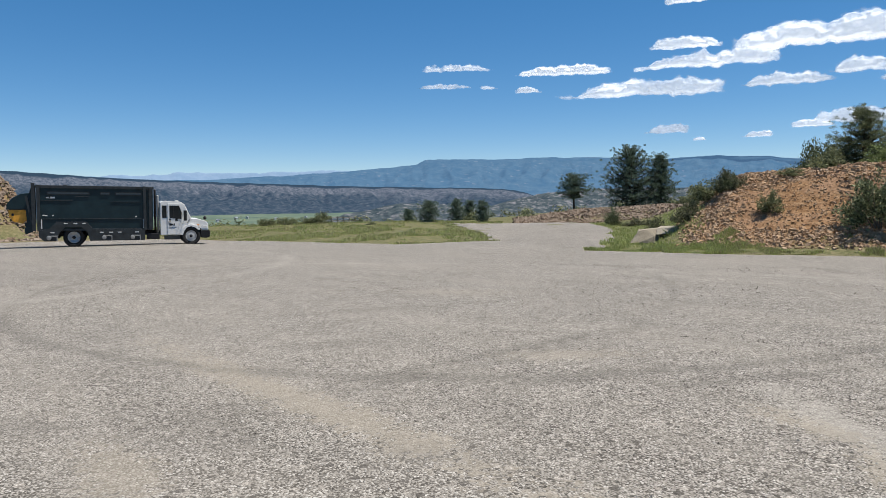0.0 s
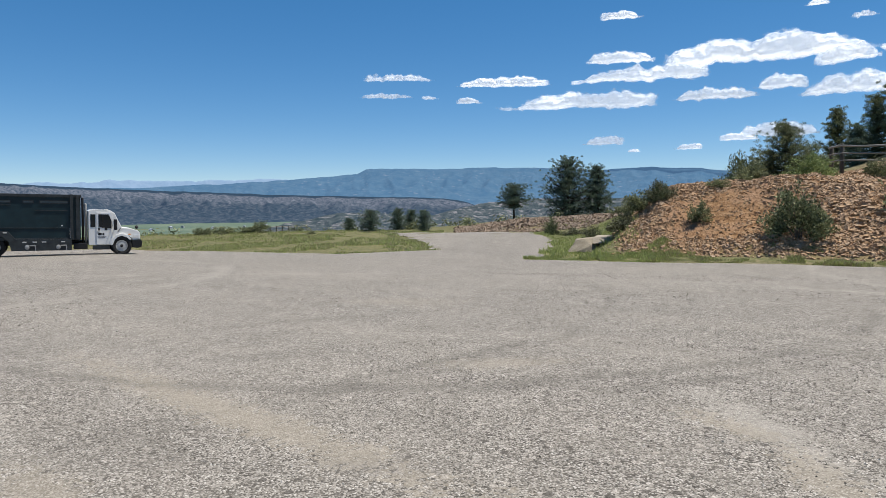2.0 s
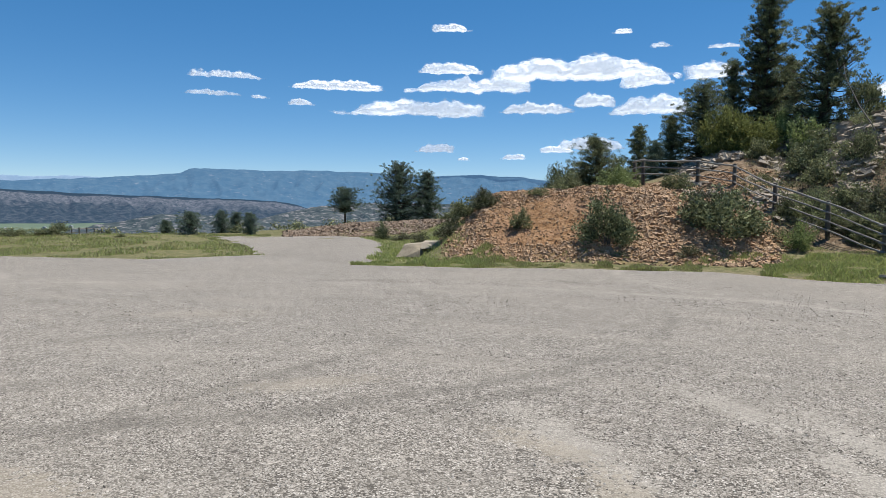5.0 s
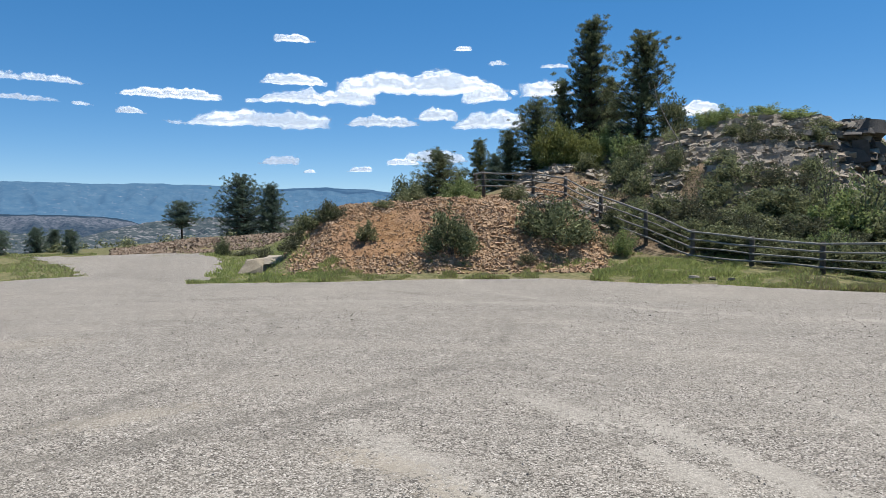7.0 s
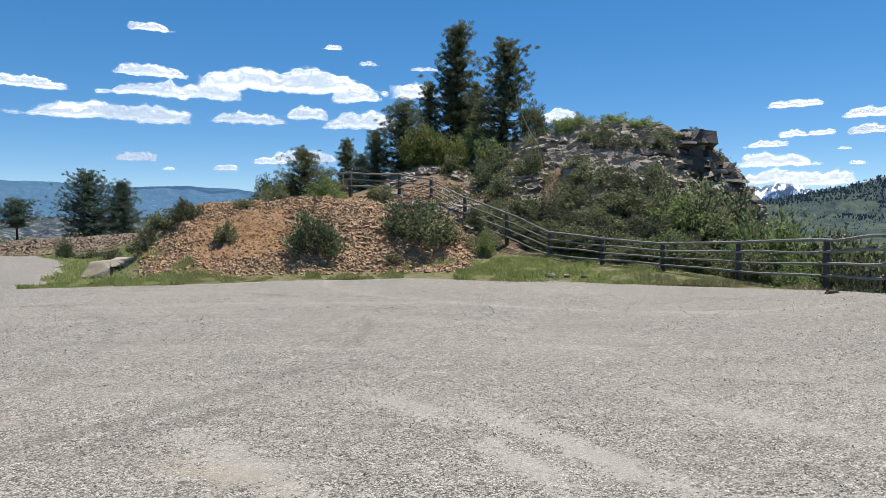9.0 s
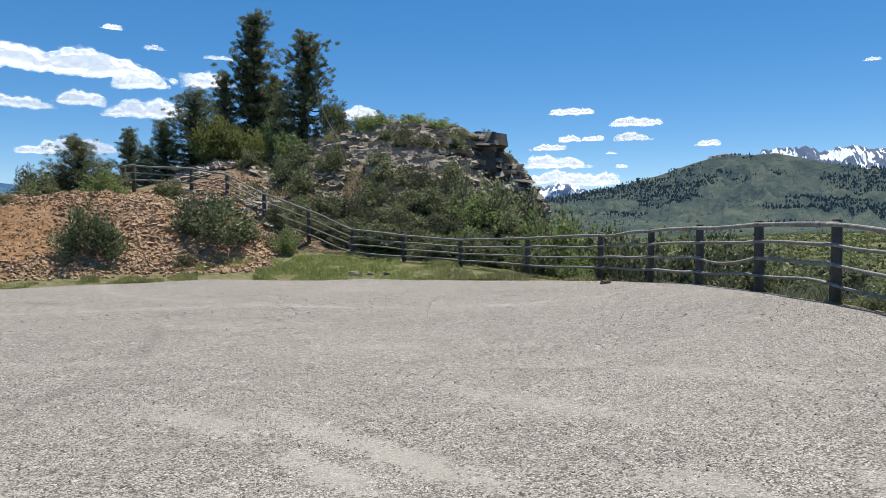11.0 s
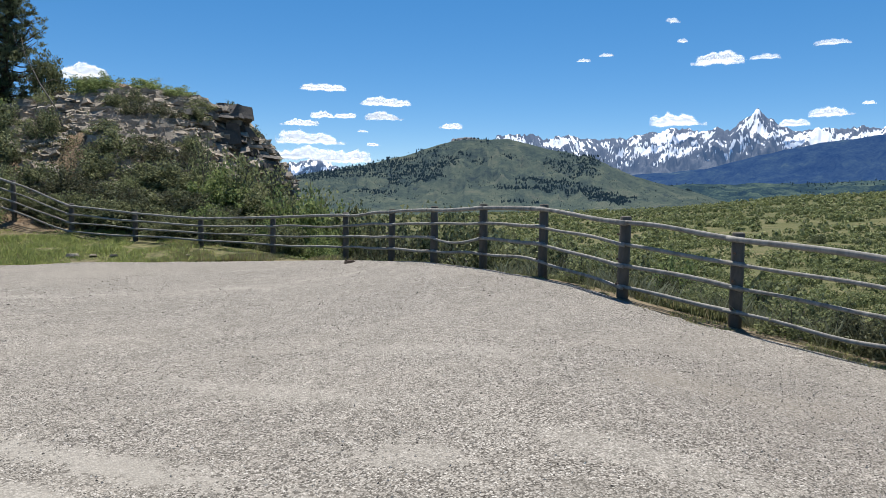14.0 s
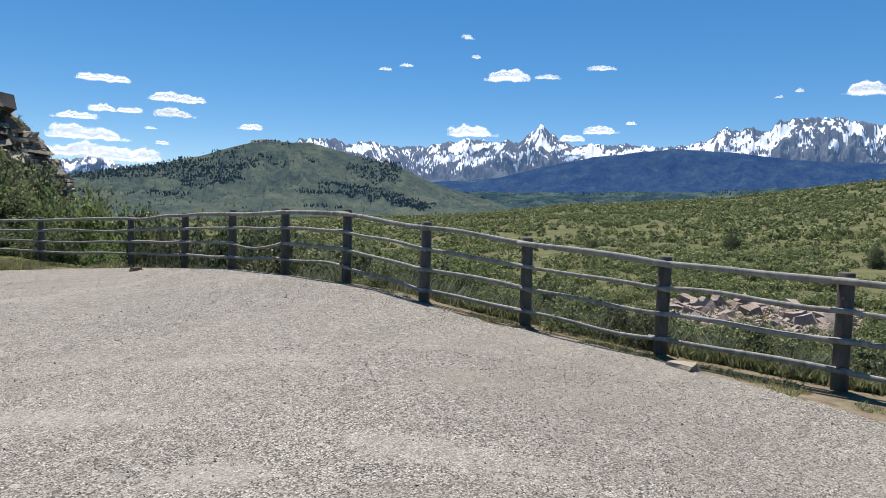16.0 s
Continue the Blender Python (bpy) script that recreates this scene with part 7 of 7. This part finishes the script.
    part("door_window", slab(B(), [(5.75, 1.66), (6.5, 1.58), (6.52, 2.0), (6.36, 2.4), (5.75, 2.4)], -1.2, -1.18), T_GLASS, door, "dark side window")
    part("window_bar", box(B(), 5.98, 6.03, -1.21, -1.19, 1.62, 2.4), T_BLACK, door)
    part("door_handle", box(B(), 5.68, 5.84, -1.21, -1.185, 1.42, 1.47), T_CHROME, door)
    # plain shapes where the door carries a mark and small lines
    for x0, x1, z0, z1 in ((5.72, 5.82, 1.5, 1.62), (6.1, 6.26, 1.48, 1.66), (5.72, 5.86, 1.2, 1.33), (5.86, 5.98, 1.22, 1.31), (6.0, 6.08, 1.2, 1.33), (5.68, 6.2, 1.1, 1.12), (5.7, 6.1, 1.04, 1.06)):
        part("door_mark", box(B(), x0, x1, -1.192, -1.184, z0, z1), T_BLACK, door)
    part("cab_window", box(B(), 5.28, 5.56, -1.165, -1.145, 1.66, 2.4), T_GLASS, cab, "dark rear side window", bevel=0.01)
    mir = part("mirror", box(B(), 6.62, 6.82, -1.62, -1.4, 1.5, 2.12), T_BLACK, cab, "black side mirror", bevel=0.04)
    part("mirror_arm", box(box(B(), 6.66, 6.7, -1.42, -1.1, 2.06, 2.1), 6.66, 6.7, -1.42, -1.1, 1.54, 1.58), T_BLACK, mir)
    part("hood_mirror", lathe_y(B(), [(0.02, -1.28), (0.1, -1.22), (0.11, -1.2)], 8.02, 1.66, 14), T_BLACK, cab)
    for y in (-0.6, -0.25, 0.1, 0.45):
        part("roof_lamp", box(B(), 6.2, 6.36, y, y + 0.14, 2.66, 2.71), T_LIGHT, cab, bevel=0.012)
    part("cab_step", box(B(), 5.4, 6.4, -1.18, -0.8, 0.36, 0.6), T_GREY, ob, bevel=0.03)
    for side in (-1, 1):
        wheel(ob, 0.0, 0.62 * side, 1.2 * side, True)
        wheel(ob, 7.1, 0.86 * side, 1.18 * side, False)
    part("rear_axle", lathe_y(B(), [(0.12, -0.8), (0.12, 0.8)], 0, 0.52, 12), T_BLACK, ob)
    part("front_axle", lathe_y(B(), [(0.07, -0.9), (0.07, 0.9)], 7.1, 0.5, 12), T_BLACK, ob)
    return ob


def lathe_z(bm, rings, cx, cy, seg=14):
    loops = [[bm.verts.new((cx + r * math.cos(2 * math.pi * i / seg), cy + r * math.sin(2 * math.pi * i / seg), z)) for i in range(seg)] for r, z in rings]
    for a, b in zip(loops, loops[1:]):
        for i in range(seg):
            bm.faces.new((a[i], a[(i + 1) % seg], b[(i + 1) % seg], b[i]))
    bm.faces.new(loops[-1])
    bm.faces.new(loops[0][::-1])
    return bm


truck()


def far_fence():
    """A low wooden fence at the far side of the field."""
    ob = thing("far_fence", pose(0, 0, 0), "low brown wooden fence beyond the grass field", "fence")
    prev = None
    for i, a in enumerate(np.arange(-56.6, -53.2, 0.5)):
        x, y = spot(a, 66)
        z = ground_z(x, y)
        v, f = tube_arrays([(x, y, z - 0.3), (x, y, z + 0.35), (x, y, z + 0.75)], [0.05, 0.05, 0.045], 7, 0.1, i)
        part("post", mesh_of("post", v, f, POST), POST, ob)
        if prev is not None:
            for lv in (0.35, 0.65):
                v, f = tube_arrays([(prev[0], prev[1], prev[2] + lv), ((prev[0] + x) / 2, (prev[1] + y) / 2, (prev[2] + z) / 2 + lv - 0.02), (x, y, z + lv)], [0.035, 0.035, 0.03], 6, 0.1, i)
                part("rail", mesh_of("rail", v, f, RAIL), RAIL, ob)
        prev = (x, y, z)


far_fence()


# ---------- loose stones on the lot ----------
def stone_material():
    """Loose stones, each its own shade of grey or tan."""
    m, nt, ln, b = material("gravel_stone", 0.9, gloss=0.1)
    g = nt.new("ShaderNodeNewGeometry")
    c = ramp(nt, ln, g.outputs["Random Per Island"], [(0.0, (0.04, 0.036, 0.031)), (0.3, (0.09, 0.082, 0.07)), (0.45, (0.24, 0.22, 0.19)), (0.85, (0.36, 0.333, 0.293)), (1.0, (0.5, 0.47, 0.425))])
    n = noise_tex(nt, ln, g.outputs["Position"], 180, 4, 0.6)
    ln.new(mixc(nt, ln, maths(nt, ln, 'MULTIPLY', n, 0.4), c, (0.216, 0.198, 0.1692)), b.inputs["Base Color"])
    return m


STONE = stone_material()


def pebbles():
    r = np.random.default_rng(151)
    near, mid = scatter(120000, -84, 90, 3.0, 7.5, r, 1.0), scatter(90000, -84, 90, 7.5, 17, r, 0.8)
    az, d = np.concatenate([near[0], mid[0]]), np.concatenate([near[1], mid[1]])
    x, y = d * np.sin(np.radians(az)), d * np.cos(np.radians(az))
    # fewer on swept tracks, more in the drifts between them
    chance = 0.45 + 2.2 * fbm(x * 0.55, y * 0.55, 4, 153)
    for x0, y0, x1, y1, width, col, amount in STREAKS:
        far = math.hypot(x1 - x0, y1 - y0)
        ux, uy = (x1 - x0) / far, (y1 - y0) / far
        along, across = (x - (x0 + x1) / 2) * ux + (y - (y0 + y1) / 2) * uy, (y - (y0 + y1) / 2) * ux - (x - (x0 + x1) / 2) * uy
        inside = np.hypot(along / (far * 0.58), across / (width * 0.8)) < 1
        chance = np.where(inside, chance + (0.35 if col in (loose, scuffed) else -0.5 * amount), chance)
    keep = on_gravel(az, d) & (r.uniform(size=len(az)) < chance)
    az, d = az[keep], d[keep]
    n = len(az)
    z = land(az, d) + 0.011 + 0.0004 * d
    s = (0.0045 + 0.0085 * r.uniform(0, 1, n) ** 2) * (1 + 0.5 * smooth(6, 12, d))
    o = np.array([(1, 0, 0), (0, 1, 0), (-1, 0, 0), (0, -1, 0), (0.25, 0.1, 0.75)])
    v = o[None] * (1 + 0.35 * r.normal(size=(n, 5, 3))) * s[:, None, None]
    a = r.uniform(0, 6.28, n)
    c, si = np.cos(a)[:, None], np.sin(a)[:, None]
    v = np.stack([v[..., 0] * c - v[..., 1] * si, v[..., 0] * si + v[..., 1] * c, v[..., 2]], -1)
    v += np.stack([d * np.sin(np.radians(az)), d * np.cos(np.radians(az)), z], 1)[:, None]
    t = np.array([(0, 1, 4), (1, 2, 4), (2, 3, 4), (3, 0, 4)])
    f = (t[None] + (np.arange(n) * 5)[:, None, None]).reshape(-1, 3)
    tagged(new("gravel_stones", mesh_of("gravel_stones", v.reshape(-1, 3), f, STONE)), "loose grey gravel stones on the lot", "gravel", kind="stuff")


pebbles()
